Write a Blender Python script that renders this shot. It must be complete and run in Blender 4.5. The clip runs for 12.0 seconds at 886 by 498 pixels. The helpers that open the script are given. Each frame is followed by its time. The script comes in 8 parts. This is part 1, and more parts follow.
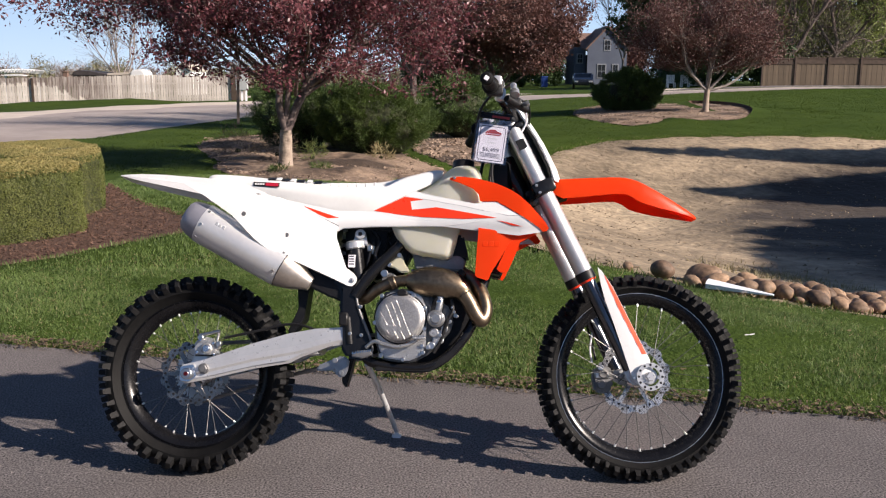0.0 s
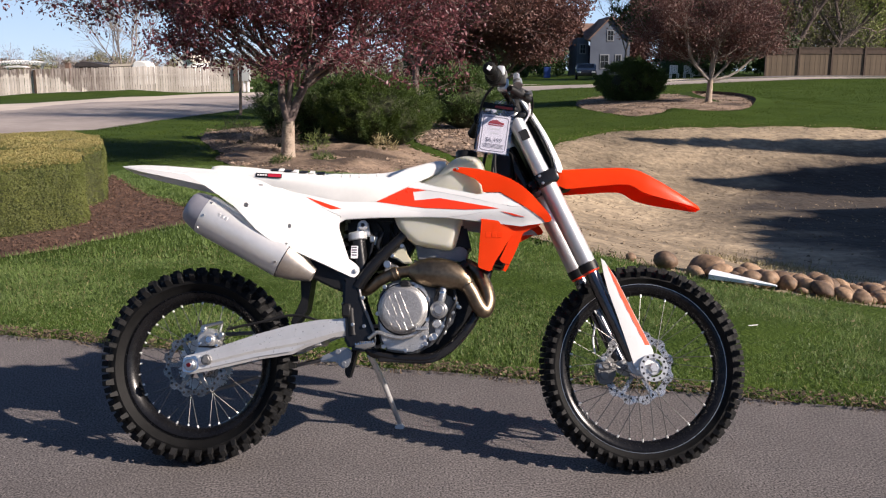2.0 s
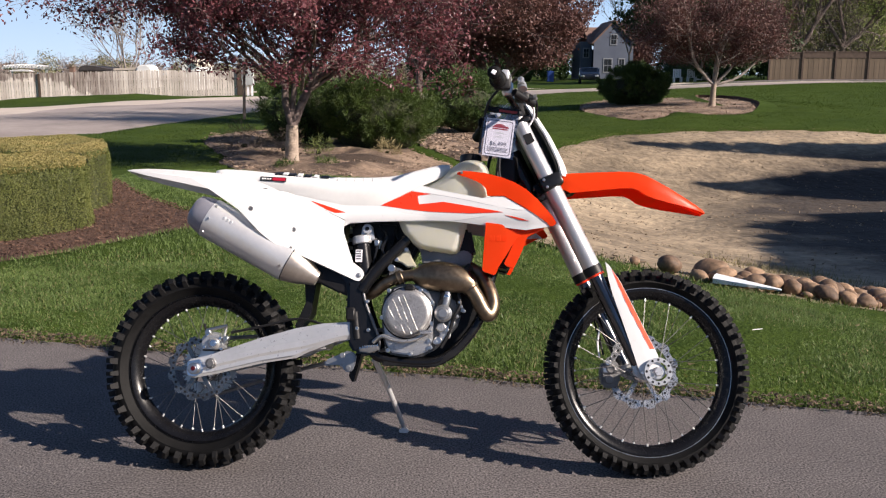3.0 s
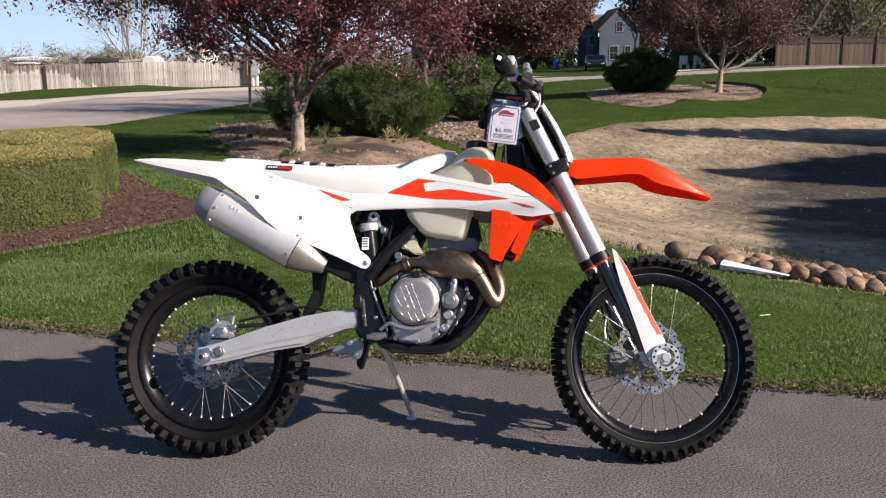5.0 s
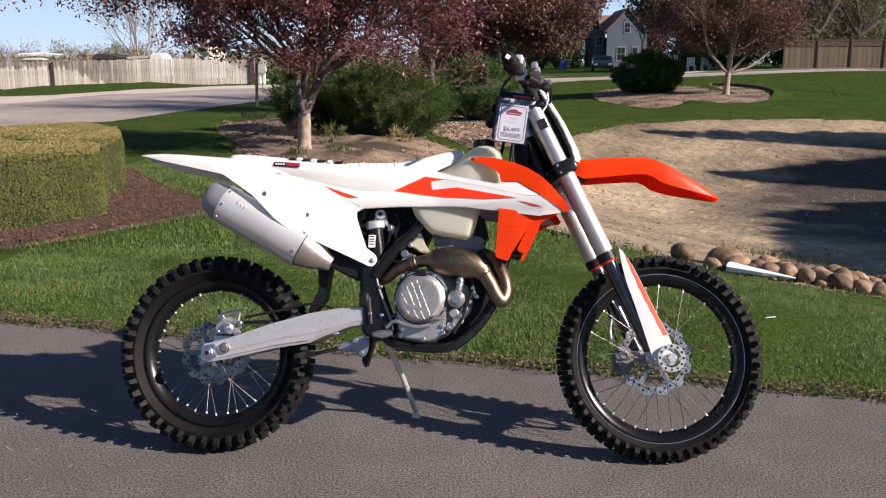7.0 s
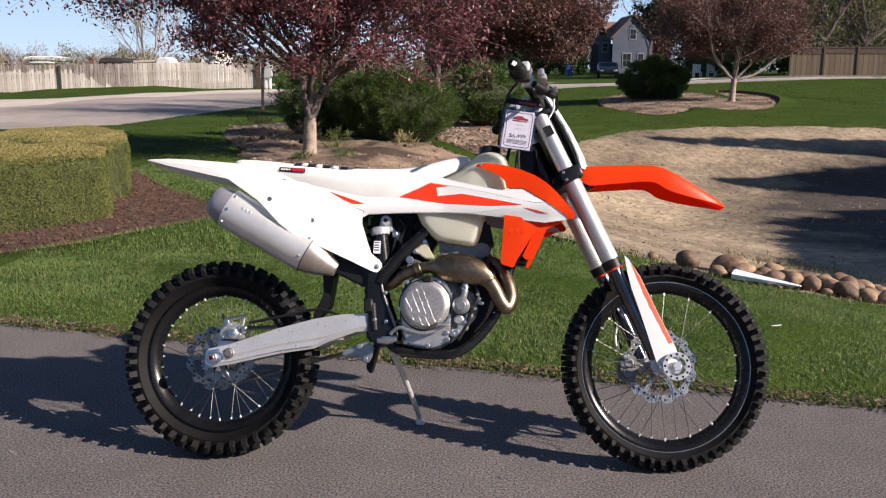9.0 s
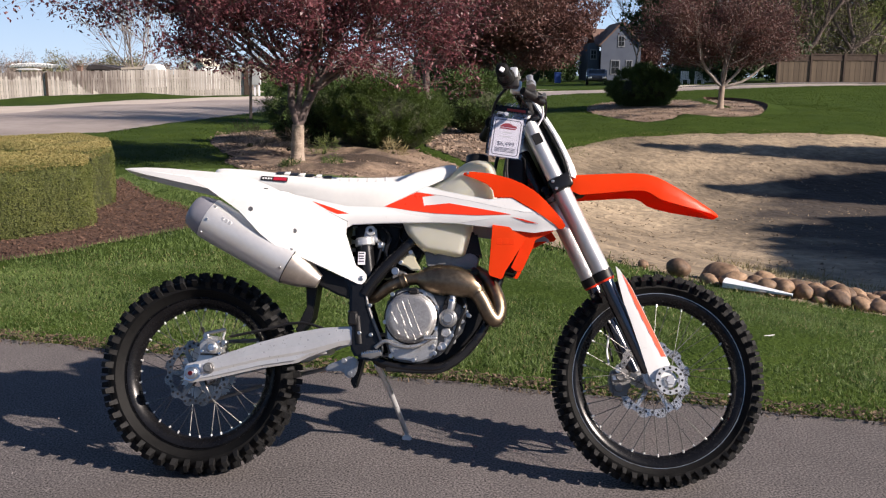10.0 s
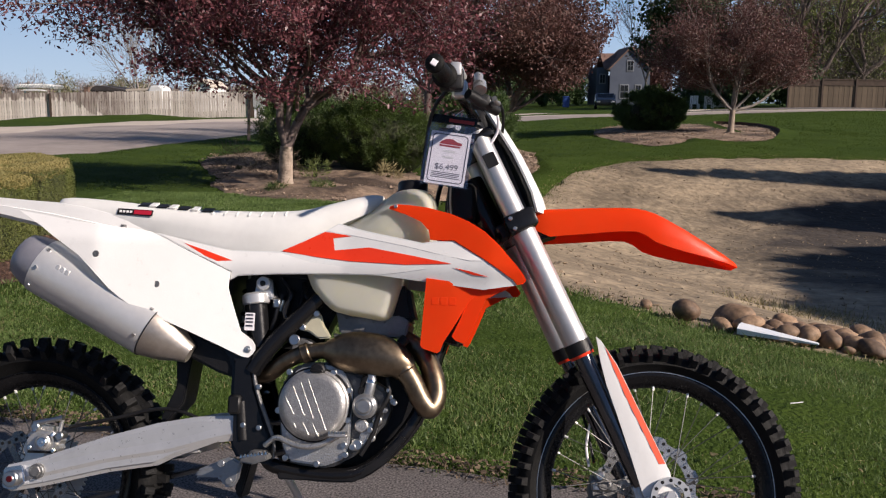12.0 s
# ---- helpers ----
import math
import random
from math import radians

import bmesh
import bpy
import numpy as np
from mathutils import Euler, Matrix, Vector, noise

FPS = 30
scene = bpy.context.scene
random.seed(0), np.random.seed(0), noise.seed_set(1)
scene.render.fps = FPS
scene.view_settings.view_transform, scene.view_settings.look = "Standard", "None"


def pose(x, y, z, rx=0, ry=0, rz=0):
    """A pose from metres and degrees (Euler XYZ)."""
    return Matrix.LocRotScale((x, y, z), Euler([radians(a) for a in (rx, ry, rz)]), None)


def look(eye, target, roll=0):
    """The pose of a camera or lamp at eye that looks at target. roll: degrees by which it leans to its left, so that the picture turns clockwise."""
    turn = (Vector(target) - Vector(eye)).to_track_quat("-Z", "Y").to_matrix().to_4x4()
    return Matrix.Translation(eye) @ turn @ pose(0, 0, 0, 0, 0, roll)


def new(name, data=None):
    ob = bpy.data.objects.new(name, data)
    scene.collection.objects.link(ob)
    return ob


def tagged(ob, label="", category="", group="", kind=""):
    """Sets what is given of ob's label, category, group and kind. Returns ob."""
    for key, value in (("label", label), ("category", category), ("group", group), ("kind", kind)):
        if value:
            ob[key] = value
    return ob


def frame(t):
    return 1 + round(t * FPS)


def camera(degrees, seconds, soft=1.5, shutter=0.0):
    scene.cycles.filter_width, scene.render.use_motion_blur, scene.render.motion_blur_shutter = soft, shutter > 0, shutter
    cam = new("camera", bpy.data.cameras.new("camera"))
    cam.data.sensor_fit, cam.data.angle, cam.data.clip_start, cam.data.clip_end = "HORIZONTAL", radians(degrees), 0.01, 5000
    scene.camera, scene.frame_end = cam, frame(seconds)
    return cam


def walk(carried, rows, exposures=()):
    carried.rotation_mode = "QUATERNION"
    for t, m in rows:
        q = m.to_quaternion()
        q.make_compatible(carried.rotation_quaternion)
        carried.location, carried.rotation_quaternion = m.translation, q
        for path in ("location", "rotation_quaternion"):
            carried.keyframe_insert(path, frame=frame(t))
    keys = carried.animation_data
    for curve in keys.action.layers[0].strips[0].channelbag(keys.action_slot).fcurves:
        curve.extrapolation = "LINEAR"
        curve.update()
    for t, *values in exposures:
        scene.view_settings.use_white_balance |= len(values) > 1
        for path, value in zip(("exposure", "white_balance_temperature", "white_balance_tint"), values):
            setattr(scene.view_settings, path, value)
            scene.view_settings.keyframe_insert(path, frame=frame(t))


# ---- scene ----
cam = camera(51.8, 12.0, 1.2)
PATH = [
    (0, (0.002, -0.268, 1.325), (0.038, 1.698, 0.958), 0.3),
    (0.5, (0.001, -0.263, 1.324), (0.034, 1.702, 0.951), 0.5),
    (1, (0.001, -0.261, 1.321), (0.033, 1.703, 0.943), 0.4),
    (1.5, (0.002, -0.263, 1.324), (0.029, 1.699, 0.937), 0.1),
    (2, (0.002, -0.262, 1.323), (0.032, 1.7, 0.937), 0.2),
    (2.5, (0.001, -0.264, 1.325), (0.03, 1.698, 0.942), 0.1),
    (3, (-0.002, -0.262, 1.323), (0.021, 1.702, 0.945), 0.2),
    (5, (-0.001, -0.263, 1.316), (0.007, 1.696, 0.915), -0.3),
    (5.5, (-0.003, -0.262, 1.314), (0.002, 1.696, 0.903), -0.2),
    (6, (-0.003, -0.266, 1.316), (-0.001, 1.691, 0.906), -0.2),
    (6.5, (-0.005, -0.262, 1.316), (-0.006, 1.696, 0.91), -0.2),
    (7, (-0.006, -0.264, 1.312), (-0.009, 1.696, 0.91), 0.2),
    (9, (-0.008, -0.258, 1.315), (-0.021, 1.704, 0.924), 0.5),
    (9.5, (-0.012, -0.237, 1.313), (-0.021, 1.726, 0.93), 0.4),
    (10, (0.001, -0.172, 1.312), (0.011, 1.792, 0.936), 0.5),
    (10.5, (0.05, -0.02, 1.301), (0.081, 1.945, 0.929), 0.5),
    (11, (0.125, 0.184, 1.292), (0.146, 2.152, 0.934), 0.8),
    (11.5, (0.174, 0.382, 1.273), (0.172, 2.354, 0.943), 0.4),
    (12, (0.222, 0.63, 1.253), (0.212, 2.603, 0.927), 0.8),
]
walk(cam, [(t, look(eye, target, roll)) for t, eye, target, roll in PATH],
     exposures=[(0, 0.75, 6500, 17), (9.5, 0.75, 6500, 17), (10.5, 0.62, 6500, 17), (11.2, 0.52, 6500, 17), (12, 0.33, 6500, 17)])

# ---- light ----
SUN_EL, SUN_AZ = 30.0, -24.0      # degrees above the horizon; degrees from +x, towards -y is minus
sun_dir = Vector((math.cos(radians(SUN_EL)) * math.cos(radians(SUN_AZ)), math.cos(radians(SUN_EL)) * math.sin(radians(SUN_AZ)), math.sin(radians(SUN_EL))))
sun = new("sun", bpy.data.lights.new("sun", "SUN"))
sun.data.energy, sun.data.angle, sun.data.color = 5.0, radians(0.6), (1.0, 0.90, 0.765)
sun.matrix_world = look((0, 0, 30), Vector((0, 0, 30)) - sun_dir)
world = bpy.data.worlds.new("world")
world.use_nodes = True
scene.world = world
sky = world.node_tree.nodes.new("ShaderNodeTexSky")
sky.sky_type, sky.sun_disc = "NISHITA", False
sky.sun_elevation, sky.sun_rotation = radians(SUN_EL), radians(90 - SUN_AZ)
sky.altitude, sky.air_density, sky.dust_density, sky.ozone_density = 800, 1.1, 0.3, 2.5
clear = world.node_tree.nodes.new("ShaderNodeMix")
clear.data_type, clear.blend_type = "RGBA", "MULTIPLY"
clear.inputs["Factor"].default_value, clear.inputs["B"].default_value = 1.0, (0.93, 0.97, 1.05, 1)     # a clear, deep blue day
world.node_tree.links.new(sky.outputs[0], clear.inputs["A"])
world.node_tree.links.new(clear.outputs["Result"], world.node_tree.nodes["Background"].inputs["Color"])
world.node_tree.nodes["Background"].inputs["Strength"].default_value = 0.050

# ---- helpers of this scene ----
rng = np.random.default_rng(7)


def smoothstep(a, b, t):
    t = np.clip((t - a) / (b - a), 0, 1)
    return t * t * (3 - 2 * t)


def ground_z(x, y):
    """Height of the land: a shallow dip on the way to the road, a rise to the right, a drained basin with a stone ditch."""
    x, y = np.asarray(x, float), np.asarray(y, float)
    z = 0.02 - 0.2 * smoothstep(8, 15, y) * (1 - smoothstep(20, 40, y)) - 0.55 * smoothstep(-9, -30, x) * smoothstep(22, 46, y)
    z = z + 0.35 * smoothstep(18, 30, y) * smoothstep(0, 9, x) + 0.55 * smoothstep(30, 64, y) * smoothstep(8, 27, x)
    q = np.hypot((x - 7) / np.where(x < 7, 5.5, 9), (y - 14) / np.where(y < 14, 8.2, 6))
    ditch = 0.03 * np.exp(-((y - 7.1 - 0.22 * (x - 2.4)) / 0.5) ** 2) * smoothstep(1.5, 2.2, x)
    mound = 0.29 * np.exp(-((y - 52.6) / 2.2) ** 2) * (1 - smoothstep(-17, -14, x)) * (0.25 + 0.75 * smoothstep(-26.5, -22.5, x))
    return z + mound - 1.0 * (1 - smoothstep(0.5, 1.6, q)) - ditch


def kerb_y(x):
    """The line where the asphalt drive ends and the lawn begins."""
    return 3.637 - 0.266 * x


def finish(mesh, mat, angle=40):
    mesh.polygons.foreach_set("use_smooth", [True] * len(mesh.polygons))
    mesh.set_sharp_from_angle(angle=radians(angle))
    if mat:
        mesh.materials.append(mat)
    return mesh


def part(name, bm, mat, parent=None, label="", angle=40):
    """Links a bmesh as one mesh object, under a thing or a part."""
    mesh = bpy.data.meshes.new(name)
    bmesh.ops.recalc_face_normals(bm, faces=bm.faces)
    bm.to_mesh(mesh)
    bm.free()
    ob = new(name, finish(mesh, mat, angle))
    ob.parent = parent
    if label:
        tagged(ob, label)
    return ob


def fast(name, verts, faces, mat, parent=None, smooth=False):
    """A mesh of many small alike pieces, from arrays."""
    verts, faces = np.asarray(verts, np.float32), np.asarray(faces, np.int32)
    mesh = bpy.data.meshes.new(name)
    k = faces.shape[1]
    mesh.vertices.add(len(verts))
    mesh.vertices.foreach_set("co", verts.ravel())
    mesh.loops.add(faces.size)
    mesh.loops.foreach_set("vertex_index", faces.ravel())
    mesh.polygons.add(len(faces))
    mesh.polygons.foreach_set("loop_start", np.arange(0, faces.size, k, dtype=np.int32))
    mesh.polygons.foreach_set("loop_total", np.full(len(faces), k, np.int32))
    mesh.polygons.foreach_set("use_smooth", np.full(len(faces), smooth))
    mesh.update(calc_edges=True)
    mesh.validate()
    mesh.materials.append(mat)
    ob = new(name, mesh)
    ob.parent = parent
    return ob


def thing(name, label, category, group="", kind="", at=(0, 0, 0), turn=0):
    ob = new(name)
    ob.matrix_basis = pose(*at, 0, 0, turn)
    return tagged(ob, label, category, group, kind)


def merge(*pieces):
    """One bmesh out of several."""
    out = bmesh.new()
    for p in pieces:
        m = bpy.data.meshes.new("scratch")
        p.to_mesh(m)
        p.free()
        out.from_mesh(m)
        bpy.data.meshes.remove(m)
    return out


def box(x0, x1, y0, y1, z0, z1, bevel=0.0, seg=1):
    bm = bmesh.new()
    bmesh.ops.create_cube(bm, size=1, matrix=Matrix.LocRotScale(((x0 + x1) / 2, (y0 + y1) / 2, (z0 + z1) / 2), None, (x1 - x0, y1 - y0, z1 - z0)))
    if bevel:
        bmesh.ops.bevel(bm, geom=bm.edges[:], offset=bevel, segments=seg, affect="EDGES", profile=0.5)
    return bm


def moved(bm, m):
    bmesh.ops.transform(bm, matrix=m, verts=bm.verts)
    return bm


def catmull(pts, sub):
    pts = [np.array(p, float) for p in pts]
    ext = [2 * pts[0] - pts[1], *pts, 2 * pts[-1] - pts[-2]]
    out = []
    for i in range(1, len(ext) - 2):
        a, b, c, d = ext[i - 1:i + 3]
        for s in range(sub):
            t = s / sub
            out.append(0.5 * (2 * b + (c - a) * t + (2 * a - 5 * b + 4 * c - d) * t * t + (3 * b - a - 3 * c + d) * t ** 3))
    out.append(pts[-1])
    return out


def sweep(pts, radius, n=12, sub=5, flat=1.0, flat_axis=(0, 1, 0)):
    """A round bar along a smooth path; radius may be one per point; flat squeezes it along flat_axis."""
    r = radius if isinstance(radius, (list, tuple)) else [radius] * len(pts)
    line = catmull([(*p, q) for p, q in zip(pts, r)], sub) if len(pts) > 2 else [np.array((*p, q), float) for p, q in zip(pts, r)]
    bm = bmesh.new()
    up = None
    rings = []
    fa = Vector(flat_axis).normalized()
    for i, p in enumerate(line):
        t = Vector(line[min(i + 1, len(line) - 1)][:3] - line[max(i - 1, 0)][:3]).normalized()
        if up is None:
            up = t.orthogonal().normalized()
        up = (up - t * up.dot(t)).normalized()
        side = t.cross(up)
        ring = []
        for k in range(n):
            a = 2 * math.pi * k / n
            off = (up * math.cos(a) + side * math.sin(a)) * p[3]
            if flat != 1.0:
                off -= fa * off.dot(fa) * (1 - flat)
            ring.append(bm.verts.new(Vector(p[:3]) + off))
        rings.append(ring)
    for a, b in zip(rings, rings[1:]):
        for k in range(n):
            bm.faces.new((a[k], a[(k + 1) % n], b[(k + 1) % n], b[k]))
    bm.faces.new(rings[0])
    bm.faces.new(rings[-1])
    return bm


def lathe(profile, n=48, closed=False):
    """Turns (r, y) points about the y axis."""
    bm = bmesh.new()
    rings = []
    for r, y in profile:
        rings.append([bm.verts.new((r * math.cos(2 * math.pi * k / n), y, r * math.sin(2 * math.pi * k / n))) for k in range(n)])
    pairs = list(zip(rings, rings[1:])) + ([(rings[-1], rings[0])] if closed else [])
    for a, b in pairs:
        for k in range(n):
            bm.faces.new((a[k], a[(k + 1) % n], b[(k + 1) % n], b[k]))
    if not closed:
        bm.faces.new(rings[0])
        bm.faces.new(rings[-1])
    return bm


def chaikin(pts, times=2):
    for _ in range(times):
        out = []
        for a, b in zip(pts, pts[1:] + pts[:1]):
            out += [tuple(0.75 * p + 0.25 * q for p, q in zip(a, b)), tuple(0.25 * p + 0.75 * q for p, q in zip(a, b))]
        pts = out
    return pts


def panel(outline, depth, thick=0.004, step=0.03):
    """A moulded sheet: an outline in the x-z plane, cut into a fine net, pushed out to y = depth(x, z), with thickness."""
    bm = bmesh.new()
    bm.faces.new([bm.verts.new((x, 0, z)) for x, z in outline])
    for axis in (0, 2):
        lo, hi = min(v.co[axis] for v in bm.verts), max(v.co[axis] for v in bm.verts)
        for k in range(math.ceil(lo / step), math.floor(hi / step) + 1):
            co, no = [0, 0, 0], [0, 0, 0]
            co[axis], no[axis] = k * step, 1
            bmesh.ops.bisect_plane(bm, geom=bm.verts[:] + bm.edges[:] + bm.faces[:], plane_co=co, plane_no=no, dist=1e-5)
    for v in bm.verts:
        v.co.y = depth(v.co.x, v.co.z)
    back = bm.copy()
    for v in back.verts:
        v.co.y += thick
    edges = [(e.verts[0].co.copy(), e.verts[1].co.copy()) for e in bm.edges if e.is_boundary]
    rim = bmesh.new()
    for a, b in edges:
        rim.faces.new([rim.verts.new(c) for c in (a, b, b + Vector((0, thick, 0)), a + Vector((0, thick, 0)))])
    out = merge(bm, back, rim)
    bmesh.ops.remove_doubles(out, verts=out.verts, dist=1e-5)
    return out


def slab(outline, y0, y1, bevel=0.004, seg=2):
    """A block: an outline in the x-z plane from y0 to y1 with eased edges."""
    bm = bmesh.new()
    f = bm.faces.new([bm.verts.new((x, y0, z)) for x, z in outline])
    ext = bmesh.ops.extrude_face_region(bm, geom=[f])
    bmesh.ops.translate(bm, vec=(0, y1 - y0, 0), verts=[v for v in ext["geom"] if isinstance(v, bmesh.types.BMVert)])
    bmesh.ops.recalc_face_normals(bm, faces=bm.faces)
    if bevel:
        bmesh.ops.bevel(bm, geom=[e for e in bm.edges if e.calc_face_angle(0) > 0.5], offset=bevel, segments=seg, affect="EDGES", clamp_overlap=True)
    return bm


def rod(a, b, r, n=10):
    return sweep([a, b], r, n)


def inside(poly, x, y):
    """Which of the points lie in a polygon of the plan."""
    hit = np.zeros(np.shape(x), bool)
    for (x0, y0), (x1, y1) in zip(poly, poly[1:] + poly[:1]):
        hit ^= ((y0 > y) != (y1 > y)) & (x < (x1 - x0) * (y - y0) / (y1 - y0 + 1e-12) + x0)
    return hit


def sheet(name, poly, lift, mat, step, label, category, rough=0.0):
    """A patch of ground cover that lies on the land."""
    bm = bmesh.new()
    bm.faces.new([bm.verts.new((x, y, 0)) for x, y in poly])
    for axis in (0, 1):
        lo, hi = min(v.co[axis] for v in bm.verts), max(v.co[axis] for v in bm.verts)
        for k in range(math.ceil(lo / step), math.floor(hi / step) + 1):
            co, no = [0, 0, 0], [0, 0, 0]
            co[axis], no[axis] = k * step, 1
            bmesh.ops.bisect_plane(bm, geom=bm.verts[:] + bm.edges[:] + bm.faces[:], plane_co=co, plane_no=no, dist=1e-4)
    rim = [(np.array(a), np.array(b)) for a, b in zip(poly, list(poly[1:]) + [poly[0]])]
    for v in bm.verts:
        p = np.array((v.co.x, v.co.y))
        away = min(float(np.linalg.norm(p - a - (b - a) * np.clip((p - a) @ (b - a) / ((b - a) @ (b - a) + 1e-9), 0, 1))) for a, b in rim) if rough > 0.04 else 1.0
        edge = any(e.is_boundary for e in v.link_edges)
        v.co.z = float(ground_z(*p)) + (-0.015 if edge else lift * min(1, 0.3 + away)) + (0 if edge else rough * min(1, away / 0.6) * noise.fractal(Vector((p[0] * 1.3, p[1] * 1.3, 0)), 1.0, 2.0, 5))
    return tagged(part(name, bm, mat), label, category, kind="structure")


def ragged(poly, amount, pitch=0.25):
    """The outline with its corners eased and its line made uneven."""
    poly = chaikin(poly, 1)
    out = []
    for (x0, y0), (x1, y1) in zip(poly, poly[1:] + poly[:1]):
        n = max(1, int(math.hypot(x1 - x0, y1 - y0) / pitch))
        for k in range(n):
            x, y = x0 + (x1 - x0) * k / n, y0 + (y1 - y0) * k / n
            d = noise.noise_vector(Vector((x * 1.1, y * 1.1, 2))) + 0.6 * noise.noise_vector(Vector((x * 3.7, y * 3.7, 5)))
            out.append((x + amount * d.x, y + amount * d.y))
    return out


# ---- materials ----
def surf(name, a, b, scale=6.0, rough=0.6, metal=0.0, bump=0.0, bump_scale=80.0, speck=0.25, rand="", spread=0.0, coat=0.0, thin=0.0, spec=0.5, dist=0.01, grain=0.0, grain_scale=220.0):
    """A surface with colours a to b, mottled at two scales, with fine relief; rand varies it from piece to piece."""
    m = bpy.data.materials.new(name)
    m.use_nodes = True
    nt = m.node_tree
    nd, ln = nt.nodes, nt.links
    bs = nd["Principled BSDF"]
    co = nd.new("ShaderNodeTexCoord")

    def noise_tex(s, detail=5.0):
        t = nd.new("ShaderNodeTexNoise")
        t.inputs["Scale"].default_value, t.inputs["Detail"].default_value = s, detail
        ln.new(co.outputs["Object"], t.inputs["Vector"])
        return t

    def ramp(src, lo, hi):
        r = nd.new("ShaderNodeMapRange")
        r.inputs["From Min"].default_value, r.inputs["From Max"].default_value = lo, hi
        ln.new(src, r.inputs["Value"])
        return r.outputs[0]

    big, small = noise_tex(scale), noise_tex(scale * 9)
    mix = nd.new("ShaderNodeMix")
    mix.data_type = "RGBA"
    mix.inputs["A"].default_value, mix.inputs["B"].default_value = (*a, 1), (*b, 1)
    add = nd.new("ShaderNodeMath")
    add.operation = "MULTIPLY_ADD"
    ln.new(ramp(small.outputs[0], 0.3, 0.7), add.inputs[0])
    add.inputs[1].default_value = speck
    base = nd.new("ShaderNodeMath")
    base.operation = "MULTIPLY"
    base.inputs[1].default_value = 1 - speck
    ln.new(ramp(big.outputs[0], 0.32, 0.68), base.inputs[0])
    ln.new(base.outputs[0], add.inputs[2])
    factor = add.outputs[0]
    if rand:
        src = nd.new("ShaderNodeNewGeometry").outputs["Random Per Island"] if rand == "island" else nd.new("ShaderNodeObjectInfo").outputs["Random"]
        blend = nd.new("ShaderNodeMix")
        blend.inputs["Factor"].default_value = spread
        ln.new(factor, blend.inputs[2])
        ln.new(src, blend.inputs[3])
        factor = blend.outputs[0]
    ln.new(factor, mix.inputs["Factor"])
    colour = mix.outputs["Result"]
    if grain:
        gr = nd.new("ShaderNodeMix")
        gr.data_type, gr.blend_type = "RGBA", "MULTIPLY"
        gr.inputs["Factor"].default_value = 1.0
        tone = nd.new("ShaderNodeMapRange")
        tone.inputs["From Min"].default_value, tone.inputs["From Max"].default_value = 0.3, 0.7
        tone.inputs["To Min"].default_value, tone.inputs["To Max"].default_value = 1 - grain, 1 + grain
        ln.new(noise_tex(grain_scale, 2).outputs[0], tone.inputs["Value"])
        ln.new(colour, gr.inputs["A"])
        ln.new(tone.outputs[0], gr.inputs["B"])
        colour = gr.outputs["Result"]
    ln.new(colour, bs.inputs["Base Color"])
    rr = nd.new("ShaderNodeMapRange")
    rr.inputs["To Min"].default_value, rr.inputs["To Max"].default_value = max(0.02, rough - 0.08), min(1, rough + 0.08)
    ln.new(small.outputs[0], rr.inputs["Value"])
    ln.new(rr.outputs[0], bs.inputs["Roughness"])
    bs.inputs["Metallic"].default_value = metal
    bs.inputs["Specular IOR Level"].default_value = spec
    bs.inputs["Coat Weight"].default_value = coat
    if bump:
        bp = nd.new("ShaderNodeBump")
        bp.inputs["Strength"].default_value, bp.inputs["Distance"].default_value = bump, dist
        ln.new(noise_tex(bump_scale, 4).outputs[0], bp.inputs["Height"])
        ln.new(bp.outputs[0], bs.inputs["Normal"])
    if thin:
        tr, mx = nd.new("ShaderNodeBsdfTranslucent"), nd.new("ShaderNodeMixShader")
        ln.new(colour, tr.inputs["Color"])
        mx.inputs[0].default_value = thin
        ln.new(bs.outputs[0], mx.inputs[1])
        ln.new(tr.outputs[0], mx.inputs[2])
        ln.new(mx.outputs[0], nd["Material Output"].inputs["Surface"])
    return m


M_ASPHALT = surf("asphalt", (0.086, 0.0765, 0.0745), (0.142, 0.127, 0.124), 0.6, 0.9, bump=0.32, bump_scale=300, speck=0.4, dist=0.003, grain=0.95, grain_scale=140)
M_LAWN = surf("lawn_soil", (0.024, 0.046, 0.008), (0.062, 0.096, 0.018), 0.9, 0.95, spec=0.05, bump=0.8, bump_scale=40, speck=0.5, dist=0.03)
M_BLADE = surf("grass_blade", (0.028, 0.068, 0.014), (0.240, 0.330, 0.104), 2.6, 0.48, rand="island", spread=0.55, thin=0.34, spec=0.38)
M_FARBLADE = surf("far_grass_blade", (0.032, 0.064, 0.010), (0.100, 0.136, 0.030), 0.35, 0.8, rand="island", spread=0.3, thin=0.25, spec=0.08)
M_STRAW = surf("dry_grass", (0.16, 0.13, 0.055), (0.42, 0.36, 0.20), 3, 0.8, rand="island", spread=0.7, thin=0.2)
M_DRYTWIG = surf("dry_twigs", (0.06, 0.045, 0.032), (0.26, 0.20, 0.14), 3, 0.85, rand="island", spread=0.7)
M_CRUMB = surf("edge_litter", (0.022, 0.016, 0.011), (0.20, 0.145, 0.092), 6, 0.95, rand="island", spread=0.85)
M_GRIT = surf("asphalt_grit", (0.075, 0.068, 0.065), (0.27, 0.245, 0.232), 6, 0.9, rand="island", spread=0.8)
M_MULCH = surf("bark_mulch", (0.038, 0.019, 0.013), (0.125, 0.066, 0.045), 3, 0.95, bump=1.0, bump_scale=55, speck=0.6, dist=0.03)
M_CHIP = surf("bark_chip", (0.042, 0.021, 0.015), (0.185, 0.105, 0.072), 5, 0.9, rand="island", spread=0.7)
